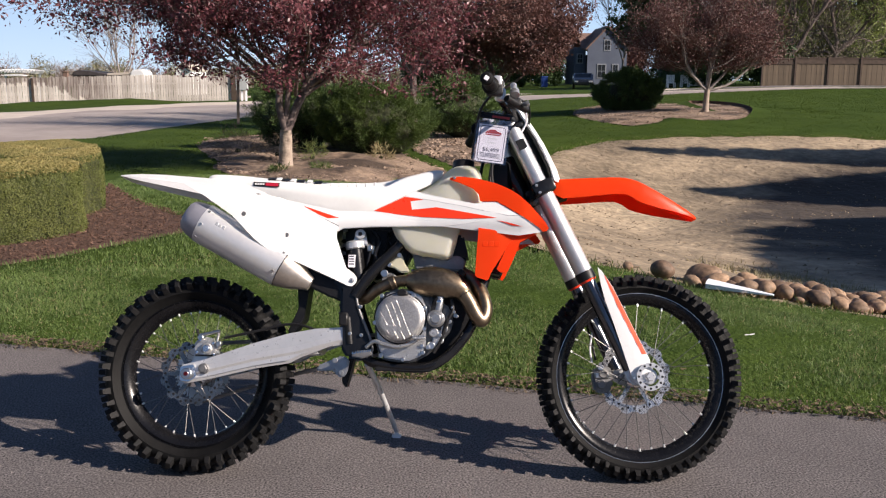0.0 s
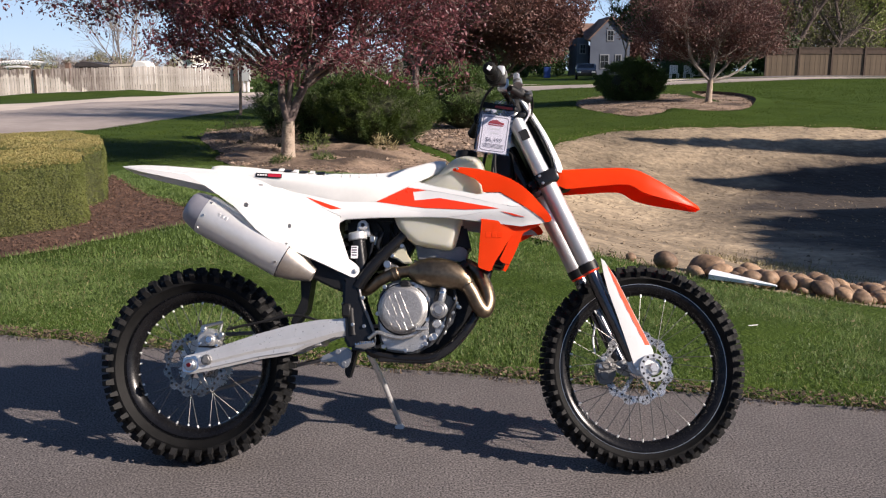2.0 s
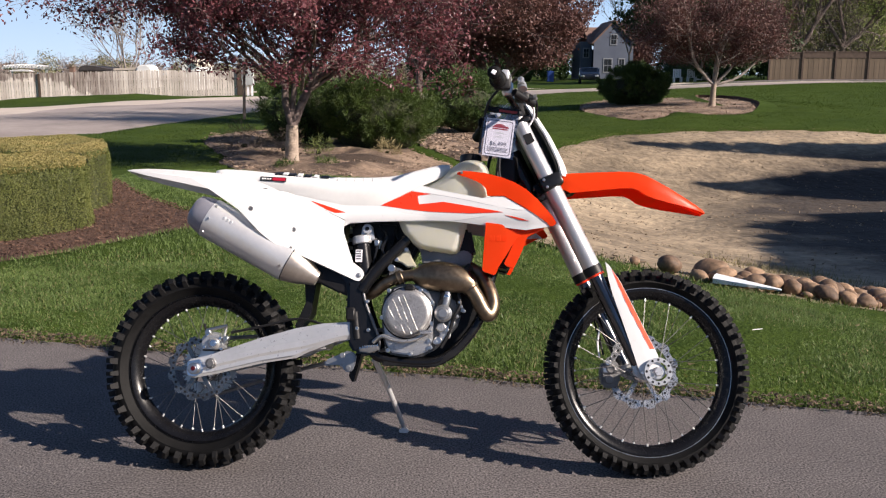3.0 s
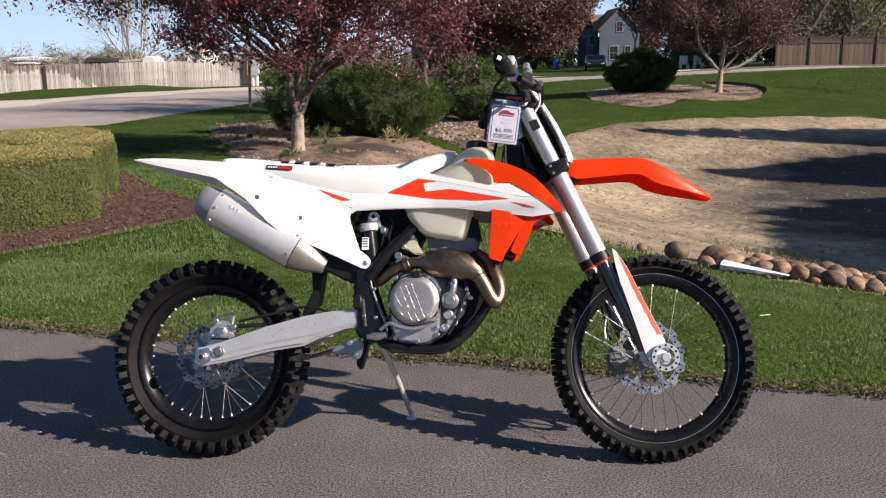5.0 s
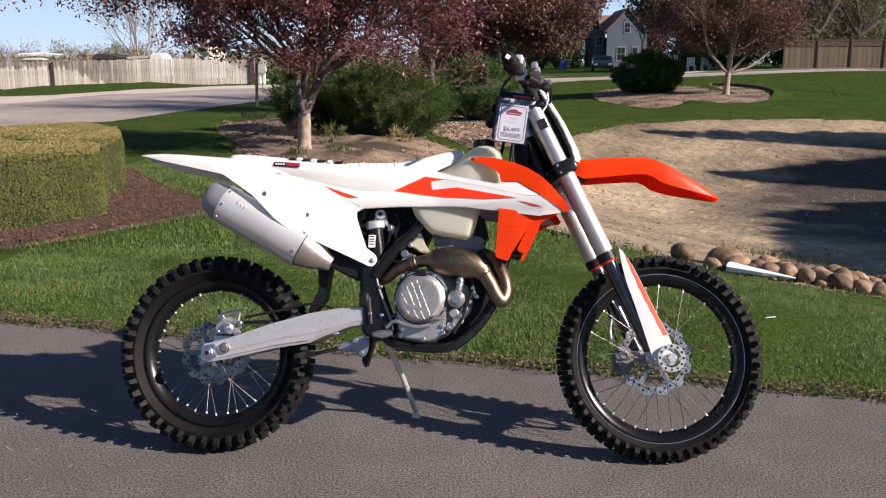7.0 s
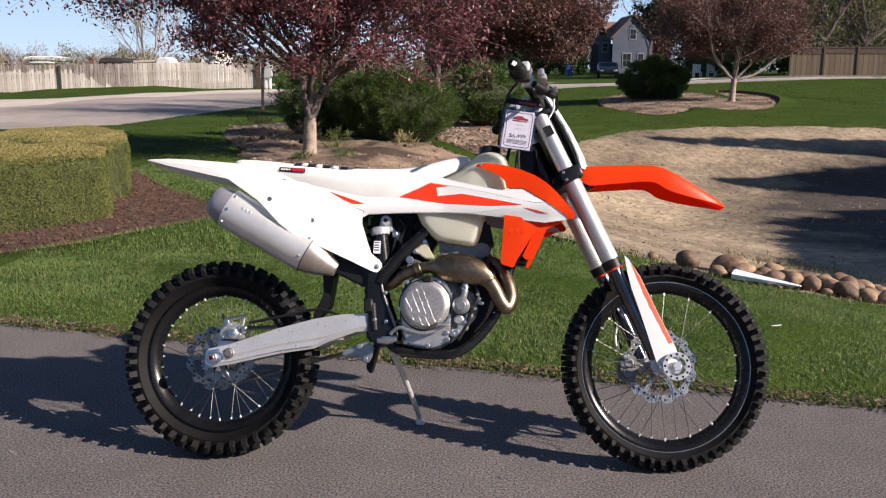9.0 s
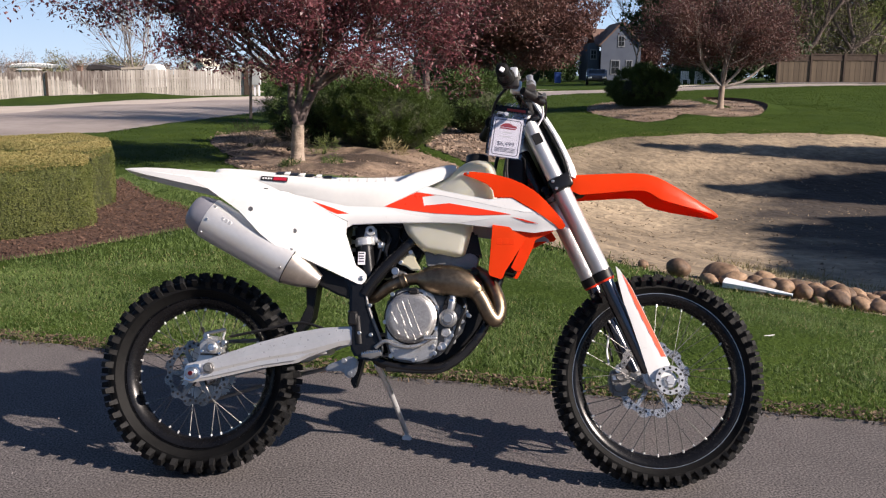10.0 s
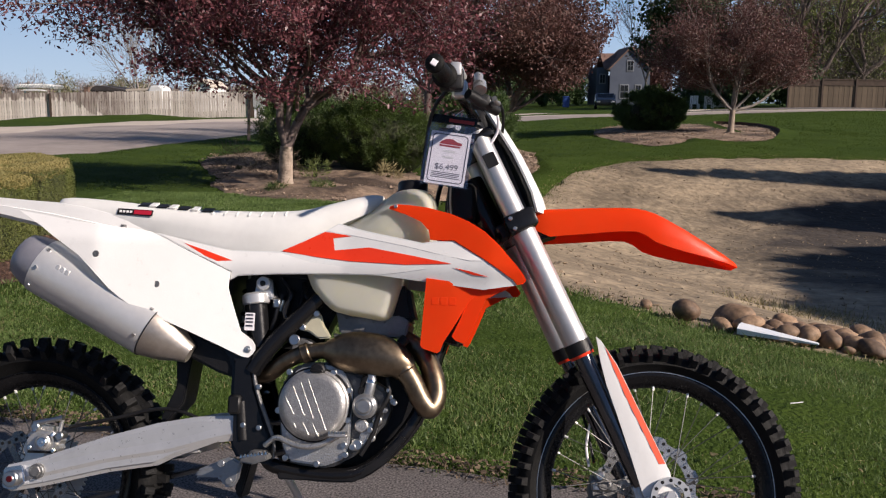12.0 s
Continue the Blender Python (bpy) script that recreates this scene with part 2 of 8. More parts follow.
M_TANBARK = surf("pale_bark_mulch", (0.050, 0.029, 0.020), (0.42, 0.305, 0.215), 1.3, 0.95, bump=1.0, bump_scale=40, speck=0.42, dist=0.03)


def dark_dapple(m, scale, lo, hi, colour):
    """Dark patches over the bark: rotted leaf litter and painted dappled branch shade."""
    nd, ln = m.node_tree.nodes, m.node_tree.links
    bs = nd["Principled BSDF"]
    was = bs.inputs["Base Color"].links[0].from_socket
    geo, tex, edge, mix = nd.new("ShaderNodeNewGeometry"), nd.new("ShaderNodeTexNoise"), nd.new("ShaderNodeMapRange"), nd.new("ShaderNodeMix")
    tex.inputs["Scale"].default_value, tex.inputs["Detail"].default_value = scale, 6.0
    ln.new(geo.outputs["Position"], tex.inputs["Vector"])
    edge.inputs["From Min"].default_value, edge.inputs["From Max"].default_value = lo, hi
    edge.inputs["To Max"].default_value = 0.85
    ln.new(tex.outputs[0], edge.inputs["Value"])
    mix.data_type = "RGBA"
    ln.new(edge.outputs[0], mix.inputs["Factor"])
    ln.new(was, mix.inputs["A"])
    mix.inputs["B"].default_value = (*colour, 1)
    ln.new(mix.outputs["Result"], bs.inputs["Base Color"])


dark_dapple(M_TANBARK, 0.85, 0.50, 0.60, (0.040, 0.026, 0.018))
M_TANCHIP = surf("pale_bark_chip", (0.07, 0.042, 0.028), (0.46, 0.345, 0.255), 5, 0.9, rand="island", spread=0.75)
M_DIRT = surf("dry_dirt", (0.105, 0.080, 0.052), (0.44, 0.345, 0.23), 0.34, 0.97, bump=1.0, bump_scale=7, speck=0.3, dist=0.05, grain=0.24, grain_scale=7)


def shade_floor(m, centre, radii, colour):
    """Darkens a ground colour for the shade on the basin floor, with ragged rim."""
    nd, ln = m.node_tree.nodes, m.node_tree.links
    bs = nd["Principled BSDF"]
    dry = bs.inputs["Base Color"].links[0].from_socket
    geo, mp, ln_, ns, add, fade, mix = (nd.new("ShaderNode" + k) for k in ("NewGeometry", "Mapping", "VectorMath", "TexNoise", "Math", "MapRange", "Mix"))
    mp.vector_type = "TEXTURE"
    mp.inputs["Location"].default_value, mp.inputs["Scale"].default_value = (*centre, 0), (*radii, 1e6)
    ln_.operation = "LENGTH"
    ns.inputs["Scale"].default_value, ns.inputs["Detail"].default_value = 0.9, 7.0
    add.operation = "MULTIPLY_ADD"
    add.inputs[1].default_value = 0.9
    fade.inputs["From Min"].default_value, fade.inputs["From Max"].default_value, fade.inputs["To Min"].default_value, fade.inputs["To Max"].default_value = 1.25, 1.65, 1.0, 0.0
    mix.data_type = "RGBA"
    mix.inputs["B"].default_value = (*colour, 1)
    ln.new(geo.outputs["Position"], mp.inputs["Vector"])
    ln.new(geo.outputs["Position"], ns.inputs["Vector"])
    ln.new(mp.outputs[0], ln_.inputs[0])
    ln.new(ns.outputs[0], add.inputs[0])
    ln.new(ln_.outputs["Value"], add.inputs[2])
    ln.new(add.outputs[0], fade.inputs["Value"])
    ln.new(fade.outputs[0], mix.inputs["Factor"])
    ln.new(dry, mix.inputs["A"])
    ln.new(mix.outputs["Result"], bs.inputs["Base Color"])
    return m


# tree shade on the basin floor, deepened in the dirt's own colour
shade_floor(M_DIRT, (9.3, 14.3), (4.1, 6.2), (0.045, 0.034, 0.026))
M_CLOD = surf("dirt_clod", (0.12, 0.09, 0.06), (0.42, 0.33, 0.23), 5, 0.95, rand="island", spread=0.7)
M_ROAD = surf("old_road", (0.21, 0.178, 0.162), (0.40, 0.345, 0.315), 0.35, 0.9, bump=0.4, bump_scale=60, speck=0.4)
M_CONCRETE = surf("concrete", (0.44, 0.375, 0.315), (0.58, 0.505, 0.43), 1.0, 0.9, bump=0.3, bump_scale=50)
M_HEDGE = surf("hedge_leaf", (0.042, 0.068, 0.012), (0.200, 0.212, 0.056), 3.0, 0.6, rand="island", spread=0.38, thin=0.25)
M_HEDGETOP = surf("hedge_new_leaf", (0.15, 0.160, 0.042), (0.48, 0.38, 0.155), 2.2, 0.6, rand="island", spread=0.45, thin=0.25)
# dark colours of the cores stand in for shade inside the foliage
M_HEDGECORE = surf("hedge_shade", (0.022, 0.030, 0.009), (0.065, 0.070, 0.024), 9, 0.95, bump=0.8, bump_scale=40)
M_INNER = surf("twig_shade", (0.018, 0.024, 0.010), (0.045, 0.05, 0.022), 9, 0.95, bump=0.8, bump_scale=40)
M_PINE = surf("pine_needles", (0.009, 0.030, 0.004), (0.104, 0.158, 0.026), 2.2, 0.6, rand="island", spread=0.6, thin=0.22)
M_PINEDARK = surf("dark_needles", (0.012, 0.032, 0.010), (0.050, 0.090, 0.022), 1.1, 0.6, rand="island", spread=0.6, thin=0.15)
M_PINEMID = surf("green_needles", (0.020, 0.052, 0.012), (0.105, 0.165, 0.038), 1.1, 0.6, rand="island", spread=0.6, thin=0.2)
M_PURPLE = surf("purple_leaf", (0.050, 0.015, 0.022), (0.25, 0.082, 0.095), 1.2, 0.45, rand="island", spread=0.7, thin=0.32)
M_SPRING = surf("spring_foliage", (0.042, 0.046, 0.017), (0.145, 0.139, 0.060), 0.3, 0.9, rand="island", spread=0.7, thin=0.2)
M_PALEWOOD = surf("pale_twigs", (0.058, 0.047, 0.038), (0.155, 0.127, 0.102), 0.4, 0.9, rand="island", spread=0.7)
M_RUSSET = surf("russet_leaf", (0.062, 0.027, 0.024), (0.185, 0.090, 0.076), 1.2, 0.6, rand="island", spread=0.7, thin=0.3)
M_FRESH = surf("fresh_leaf", (0.09, 0.13, 0.03), (0.32, 0.36, 0.12), 1.0, 0.6, rand="island", spread=0.7, thin=0.35)
# distance haze is mixed into these two pale colours
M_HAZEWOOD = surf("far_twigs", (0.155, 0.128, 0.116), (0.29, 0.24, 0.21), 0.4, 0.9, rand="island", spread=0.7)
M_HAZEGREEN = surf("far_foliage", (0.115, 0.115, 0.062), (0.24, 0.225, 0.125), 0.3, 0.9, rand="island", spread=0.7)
M_BARK = surf("tree_bark", (0.21, 0.16, 0.125), (0.42, 0.34, 0.27), 9, 0.9, bump=0.9, bump_scale=30, dist=0.02)
M_TWIG = surf("twig_bark", (0.065, 0.045, 0.042), (0.21, 0.16, 0.145), 7, 0.85)
M_GREYTWIG = surf("grey_twig", (0.16, 0.135, 0.12), (0.36, 0.32, 0.29), 5, 0.85)

# ---- land ----
ROAD = [(-60, 6), (-20, 17.5), (-10.2, 21.2), (-8.4, 22.6), (-7.9, 26), (-6.4, 32.5), (-2, 41), (4, 47.5), (9, 51.5), (16, 55.5), (28, 58), (90, 60),
        (90, 63), (28, 61.5), (16, 61), (9, 60), (-3, 56.5), (-9, 53), (-13.5, 49), (-16.3, 43), (-17.3, 37), (-30, 30), (-60, 22)]
APRON = [(-60, 17), (-30, 24.5), (-14.2, 29.0), (-12.3, 35.5), (-9.2, 44.5), (-4, 51), (4, 55.5), (12, 58.2), (28, 60), (28, 61.4), (16, 60.9), (9, 59.9), (-3, 56.4), (-9, 52.9), (-13.5, 48.9), (-16.3, 42.9), (-17.3, 36.9), (-30, 29.9), (-60, 21.9)]
MULCH = [(-3.02, 6.12), (-2.75, 6.44), (-2.49, 6.92), (-2.08, 7.6), (-1.96, 7.95), (-2.3, 8.4), (-2.92, 9.24), (-3.5, 10.4), (-4.2, 11.9), (-10, 13), (-10, 7), (-5, 5.6), (-3.5, 5.75)]
BED_TREE = [(-5.5, 22.6), (-5.2, 20.4), (-4.5, 18.4), (-3.85, 16.6), (-3.6, 15.3), (-3.1, 14.2), (-2.34, 13.2), (-1.3, 13.0), (-0.5, 13.6), (0.1, 15.2), (0.5, 16.3), (0.40, 16.9), (0.0, 17.4), (-0.5, 18.3), (-0.55, 20.5), (-0.9, 24), (-3, 25)]
BED_BACK = [(-0.35, 20.9), (-0.28, 19.3), (0.1, 18.3), (0.62, 17.5), (1.1, 18.2), (2.2, 20.5), (2.4, 24), (1.5, 27), (0.0, 26), (-0.3, 23)]
BED_FAR = [(5.4, 33.6), (4.9, 30.5), (5.2, 27.9), (5.7, 25.8), (6.6, 26.2), (7.5, 28.2), (8.1, 27.0), (9.2, 27.0), (10.2, 28.5), (11.3, 31.5), (12, 35.5), (11.2, 37.5), (8.5, 36.5), (6.5, 36)]
DIRT = [(0.45, 8.2), (0.75, 7.5), (1.2, 6.95), (1.6, 6.5), (1.82, 6.1), (1.95, 5.88), (2.3, 5.68), (2.6, 5.52), (3.0, 5.45), (4.0, 5.45), (6.5, 5.9), (10, 7.5), (14.5, 11), (15, 17), (13.5, 21.5), (11.5, 22.5), (7.9, 23.1), (4.9, 22.7), (3.3, 21.2), (2.5, 19.6), (1.9, 17.5), (1.1, 14), (0.55, 11)]


def land():
    """One sheet of land to the horizon, finer near the drive."""
    xs = np.unique(np.concatenate([np.linspace(-600, -40, 15), np.linspace(-40, -10, 31), np.linspace(-10, 16, 131), np.linspace(16, 60, 45), np.linspace(60, 600, 14)]))
    ys = np.unique(np.concatenate([np.linspace(-300, -5, 12), np.linspace(-5, 3, 9), np.linspace(3, 30, 136), np.linspace(30, 90, 61), np.linspace(90, 900, 18)]))
    gx, gy = np.meshgrid(xs, ys)
    gz = ground_z(gx, gy) + 0.012 * np.sin(gx * 3.1 + 1.3 * np.sin(gy * 2.3)) * np.sin(gy * 2.7)
    d = gy - kerb_y(gx)
    gz = np.where(d < 0.0, -0.05, gz * smoothstep(0.0, 0.35, d) + 0.0 * d)
    for poly in (ROAD, MULCH, BED_TREE, BED_BACK, BED_FAR, DIRT):
        gz = np.where(inside(poly, gx, gy), gz - 0.12, gz)
    nx = len(xs)
    idx = np.arange(len(xs) * len(ys)).reshape(len(ys), nx)
    faces = np.stack([idx[:-1, :-1], idx[:-1, 1:], idx[1:, 1:], idx[1:, :-1]], -1).reshape(-1, 4)
    ob = fast("ground", np.stack([gx, gy, gz], -1).reshape(-1, 3), faces, M_LAWN, smooth=True)
    return tagged(ob, "green mown lawn that rolls down to a basin", "lawn", kind="structure")


land()

# the drive: asphalt with a ragged edge on the lawn's side
edge = [(x, kerb_y(x) + 0.018 * noise.noise(Vector((x * 3, 0, 0))) + 0.012 * noise.noise(Vector((x * 11, 4, 0)))) for x in np.linspace(-12, 12, 161)]
bm = bmesh.new()
front = [bm.verts.new((x, y, 0.0)) for x, y in edge]
rear = [bm.verts.new((x, -60, 0.0)) for x, y in edge]
lip = [bm.verts.new((x, y + 0.005, -0.05)) for x, y in edge]
for i in range(len(edge) - 1):
    bm.faces.new((front[i], front[i + 1], rear[i + 1], rear[i]))
    bm.faces.new((front[i], lip[i], lip[i + 1], front[i + 1]))
tagged(part("road_drive", bm, M_ASPHALT), "weathered grey asphalt drive with a ragged edge", "drive", kind="structure")

# unseen wall added behind the camera to block sky and shape reflections
M_STUCCO = surf("pale_stucco", (0.44, 0.42, 0.40), (0.54, 0.52, 0.50), 0.8, 0.9, bump=0.4, bump_scale=60)
tagged(part("wall_rear", box(-16, 12, -15.3, -15.0, -0.1, 3.4), M_STUCCO), "plain pale stucco wall added out of view for reflections", "wall", kind="structure")
sheet("road", ROAD, 0.02, M_ROAD, 3.0, "sun-bleached grey residential road", "road")
sheet("mulch_bed_1", MULCH, 0.02, M_MULCH, 0.25, "bed of dark brown bark mulch round the hedges", "mulch bed", 0.02)
sheet("mulch_bed_2", ragged(BED_TREE, 0.16), 0.05, M_TANBARK, 0.16, "bed of pale bark mulch under the purple tree", "mulch bed", 0.10)
sheet("mulch_bed_3", ragged(BED_BACK, 0.12), 0.03, M_TANBARK, 0.5, "bed of pale bark mulch under pines", "mulch bed", 0.03)
sheet("mulch_bed_4", ragged(BED_FAR, 0.10), 0.03, M_TANBARK, 0.6, "bed of pale bark mulch round a far tree", "mulch bed", 0.03)
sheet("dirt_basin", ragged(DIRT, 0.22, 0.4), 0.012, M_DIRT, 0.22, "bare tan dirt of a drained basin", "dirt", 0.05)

sheet("pavement_1", APRON, 0.045, M_CONCRETE, 3.0, "pale concrete strip along the far side of the road", "pavement")
sheet("pavement_2", [(0, 60.4), (9, 63), (20, 64.2), (20, 66.5), (9, 65.6), (0, 63)], 0.06, M_CONCRETE, 3.0, "pale concrete pavement in the distance", "pavement")


def tufts(name, n, region, length, width, mat, label, keep=None, lean=0.5):
    """Many blades of grass over a region (x0, x1, y0, y1) of the plan."""
    x0, x1, y0, y1 = region
    x, y = rng.uniform(x0, x1, n), rng.uniform(y0, y1, n)
    ok = (y > kerb_y(x) - 0.03 + rng.normal(0, 0.012, n)) if keep is None else keep(x, y)
    x, y = x[ok], y[ok]
    n = len(x)
    z = np.where(y - kerb_y(x) < 0.35, ground_z(x, y) * smoothstep(0, 0.35, y - kerb_y(x)), ground_z(x, y)) - 0.004
    patch = np.array([noise.noise(Vector((a * 1.7, b * 1.7, 3))) for a, b in zip(x, y)])
    clump = np.array([noise.noise(Vector((a * 9, b * 9, 5))) for a, b in zip(x, y)]) if y0 < 6 else 0.0
    h = rng.uniform(*length, n) * (1 + 0.35 * patch + 0.5 * clump)
    a = rng.uniform(0, 2 * math.pi, n)
    w = rng.uniform(*width, n) / 2
    sx, sy = np.cos(a) * w, np.sin(a) * w
    b = rng.uniform(0, 2 * math.pi, n)
    k = np.abs(rng.normal(0, lean, n)) * h
    dx, dy = np.cos(b) * k, np.sin(b) * k
    base = np.stack([x, y, z], -1)
    side = np.stack([sx, sy, 0 * sx], -1)
    tip = base + np.stack([dx, dy, h], -1)
    verts = np.stack([base - side, base + side, tip + side * 0.3, tip - side * 0.3], 1).reshape(-1, 3)
    faces = np.arange(n)[:, None] * 4 + [0, 1, 2, 3]
    return tagged(fast(name, verts, faces, mat), label, "grass", kind="stuff")


def open_lawn(x, y):
    ok = y > kerb_y(x) + 0.02
    for poly in (MULCH, BED_TREE, BED_BACK, BED_FAR, DIRT, ROAD):
        ok &= ~inside(poly, x, y)
    return ok


tufts("grass", 215000, (-2.9, 2.7, 2.9, 6.0), (0.007, 0.021), (0.0025, 0.0045), M_BLADE, "short green mown grass beside the drive", lean=0.9, keep=lambda x, y: (y > kerb_y(x) + 0.035 + 0.05 * np.sin(x * 9) * np.sin(x * 23) + rng.normal(0, 0.035, len(x))) & open_lawn(x, np.maximum(y, kerb_y(x) + 0.03)))
tufts("grass", 165000, (-4.5, 4.0, 5.9, 14.0), (0.012, 0.032), (0.004, 0.008), M_BLADE, "short green mown grass", open_lawn)
tufts("grass", 80000, (-9, 14, 14.0, 34.0), (0.012, 0.03), (0.010, 0.020), M_FARBLADE, "short green mown grass further off", open_lawn)
tufts("grass", 60000, (-2, 34, 30.0, 64.0), (0.015, 0.04), (0.02, 0.035), M_FARBLADE, "short green mown grass far off", open_lawn)
tufts("dry_grass", 20000, (-2.9, 2.7, 3.0, 6.5), (0.006, 0.018), (0.0025, 0.005), M_STRAW, "dry straw-coloured blades in the lawn", None, 1.4)
tufts("dry_edge", 26000, (-2.9, 2.7, 2.9, 4.6), (0.008, 0.025), (0.004, 0.009), M_CRUMB, "dead grass along the asphalt edge", lambda x, y: (y - kerb_y(x) > -0.05 + 0.03 * np.sin(x * 13)) & (y - kerb_y(x) < 0.07 + 0.03 * np.sin(x * 7 + 1)), 2.0)


def chips(name, n, poly, size, mat, label, category="mulch", lift=0.03, uneven=(-0.006, 0.008)):
    """Loose flakes on a patch of ground, each a thin crooked box."""
    p = np.array(poly)
    x, y = rng.uniform(p[:, 0].min(), p[:, 0].max(), n), rng.uniform(p[:, 1].min(), p[:, 1].max(), n)
    ok = inside(poly, x, y)
    x, y = x[ok], y[ok]
    n = len(x)
    c = np.stack([x, y, ground_z(x, y) + lift + rng.uniform(*uneven, n)], -1)
    a = rng.normal(0, 1, (n, 3)) * [1, 1, 0.3]
    a /= np.linalg.norm(a, axis=1)[:, None]
    b = np.cross(a, rng.normal(0, 0.35, (n, 3)) + [0, 0, 1])
    b /= np.linalg.norm(b, axis=1)[:, None]
    d = np.cross(a, b)
    s = rng.uniform(*size, n)[:, None]
    a, b, d = a * s, b * s * rng.uniform(0.25, 0.7, (n, 1)), d * s * rng.uniform(0.08, 0.25, (n, 1))
    verts = np.stack([c + i * a * (0.7 if k > 0 else 1) + j * b + k * d for k in (-1, 1) for j in (-1, 1) for i in (-1, 1)], 1).reshape(-1, 3)
    f = np.array([(0, 2, 3, 1), (4, 5, 7, 6), (0, 1, 5, 4), (2, 6, 7, 3), (0, 4, 6, 2), (1, 3, 7, 5)])
    faces = (np.arange(n)[:, None, None] * 8 + f[None]).reshape(-1, 4)
    return tagged(fast(name, verts, faces, mat), label, category, kind="stuff")


chips("edge_crumbs", 30000, [(x, kerb_y(x) - 0.05) for x in (-2.9, 2.7)] + [(x, kerb_y(x) + 0.08) for x in (2.7, -2.9)], (0.003, 0.010), M_CRUMB, "soil crumbs and litter along the asphalt edge", "soil", 0.006)
chips("bark_chips", 24000, [q for q in MULCH if q[0] > -4.6] + [(-4.6, 5.7)], (0.004, 0.012), M_CHIP, "loose dark bark chips on the bed")
chips("bark_chips", 7000, BED_TREE, (0.007, 0.028), M_TANCHIP, "loose pale bark chips under the tree")
chips("bark_chips", 3000, BED_BACK, (0.02, 0.05), M_TANCHIP, "loose pale bark chips under the pines")


def turf_lip(edge, height, width, label):
    """The cut edge of the lawn round a sunk bed: a soil face towards the bed and turf that falls away outwards."""
    pts = chaikin(edge, 2)
    n = len(pts)
    t = thing("turf_edge", label, "lawn edge", kind="structure")
    top, foot, out = [], [], []
    for k, (x, y) in enumerate(pts):
        (xa, ya), (xb, yb) = pts[max(0, k - 1)], pts[min(n - 1, k + 1)]
        nx, ny = yb - ya, xa - xb
        ll = math.hypot(nx, ny)
        nx, ny = nx / ll, ny / ll
        h = height * min(1.0, 5 * k / n, 5 * (n - 1 - k) / n) * (1 + 0.15 * noise.noise(Vector((x * 3, y * 3, 0))))
        foot.append((x - 0.03 * nx, y - 0.03 * ny, float(ground_z(x, y)) - 0.05))
        top.append((x, y, float(ground_z(x, y)) + h))
        out.append([(x + nx * width * q, y + ny * width * q, float(ground_z(x + nx * width * q, y + ny * width * q)) + h * (1 - q) ** 1.5 - 0.02 * q) for q in (0.35, 0.7, 1.0)])
    bm = bmesh.new()
    for a, b in ((foot, top),):
        va, vb = [bm.verts.new(p) for p in a], [bm.verts.new(p) for p in b]
        for k in range(n - 1):
            bm.faces.new((va[k], va[k + 1], vb[k + 1], vb[k]))
    part("soil_face", bm, M_MULCH, t)
    bm = bmesh.new()
    rows_ = [[bm.verts.new(p) for p in top]] + [[bm.verts.new(o[q]) for o in out] for q in range(3)]
    for a, b in zip(rows_, rows_[1:]):
        for k in range(n - 1):
            bm.faces.new((a[k], a[k + 1], b[k + 1], b[k]))
    bmesh.ops.recalc_face_normals(bm, faces=bm.faces)
    part("turf", bm, M_LAWN, t, "", 80)


turf_lip([(9.3, 26.95), (10.2, 28.5), (11.3, 31.5), (12.0, 35.5), (11.6, 37.2), (10.4, 37.6)], 0.13, 0.9, "cut lawn edge round the sunk bark bed")
chips("bark_chips", 4000, BED_FAR, (0.012, 0.035), M_TANCHIP, "loose pale bark chips round the far tree")
tufts("grass", 9000, (-1.5, 0.1, 14.2, 15.4), (0.012, 0.035), (0.006, 0.012), M_BLADE, "strip of green grass across the bark bed", lambda x, y: np.abs(y - 14.75 - 0.25 * np.sin(x * 2.2)) < 0.16 + 0.10 * np.sin(x * 9))
chips("dirt_clods", 7000, DIRT, (0.006, 0.024), M_CLOD, "loose clods and pebbles on the bare dirt", "dirt", 0.012)


def verge(x, y):
    """Points near the basin's rim, thinning away from it."""
    near = np.full(x.shape, 9.0)
    for (x0, y0), (x1, y1) in zip(DIRT, DIRT[1:] + DIRT[:1]):
        t = np.clip(((x - x0) * (x1 - x0) + (y - y0) * (y1 - y0)) / ((x1 - x0) ** 2 + (y1 - y0) ** 2), 0, 1)
        near = np.minimum(near, np.hypot(x - x0 - t * (x1 - x0), y - y0 - t * (y1 - y0)))
    return rng.uniform(0, 1, len(x)) < np.exp(-(near / 0.30) ** 2)


tufts("grass", 80000, (0.2, 12.0, 5.2, 23.8), (0.015, 0.05), (0.005, 0.012), M_FARBLADE, "ragged grass thinning out into the bare dirt", verge, 0.8)
tufts("dry_grass", 40000, (0.2, 12.0, 5.2, 23.8), (0.012, 0.04), (0.005, 0.012), M_STRAW, "dry grass thinning out into the bare dirt", verge, 1.0)
tufts("dry_weeds", 5000, (3.0, 5.2, 7.2, 11.5), (0.03, 0.09), (0.006, 0.012), M_STRAW, "dry weeds on the basin floor", lambda x, y: rng.uniform(0, 1, len(x)) < np.exp(-((x - 3.9) / 0.7) ** 2 - ((y - 9.2) / 1.2) ** 2), 0.9)


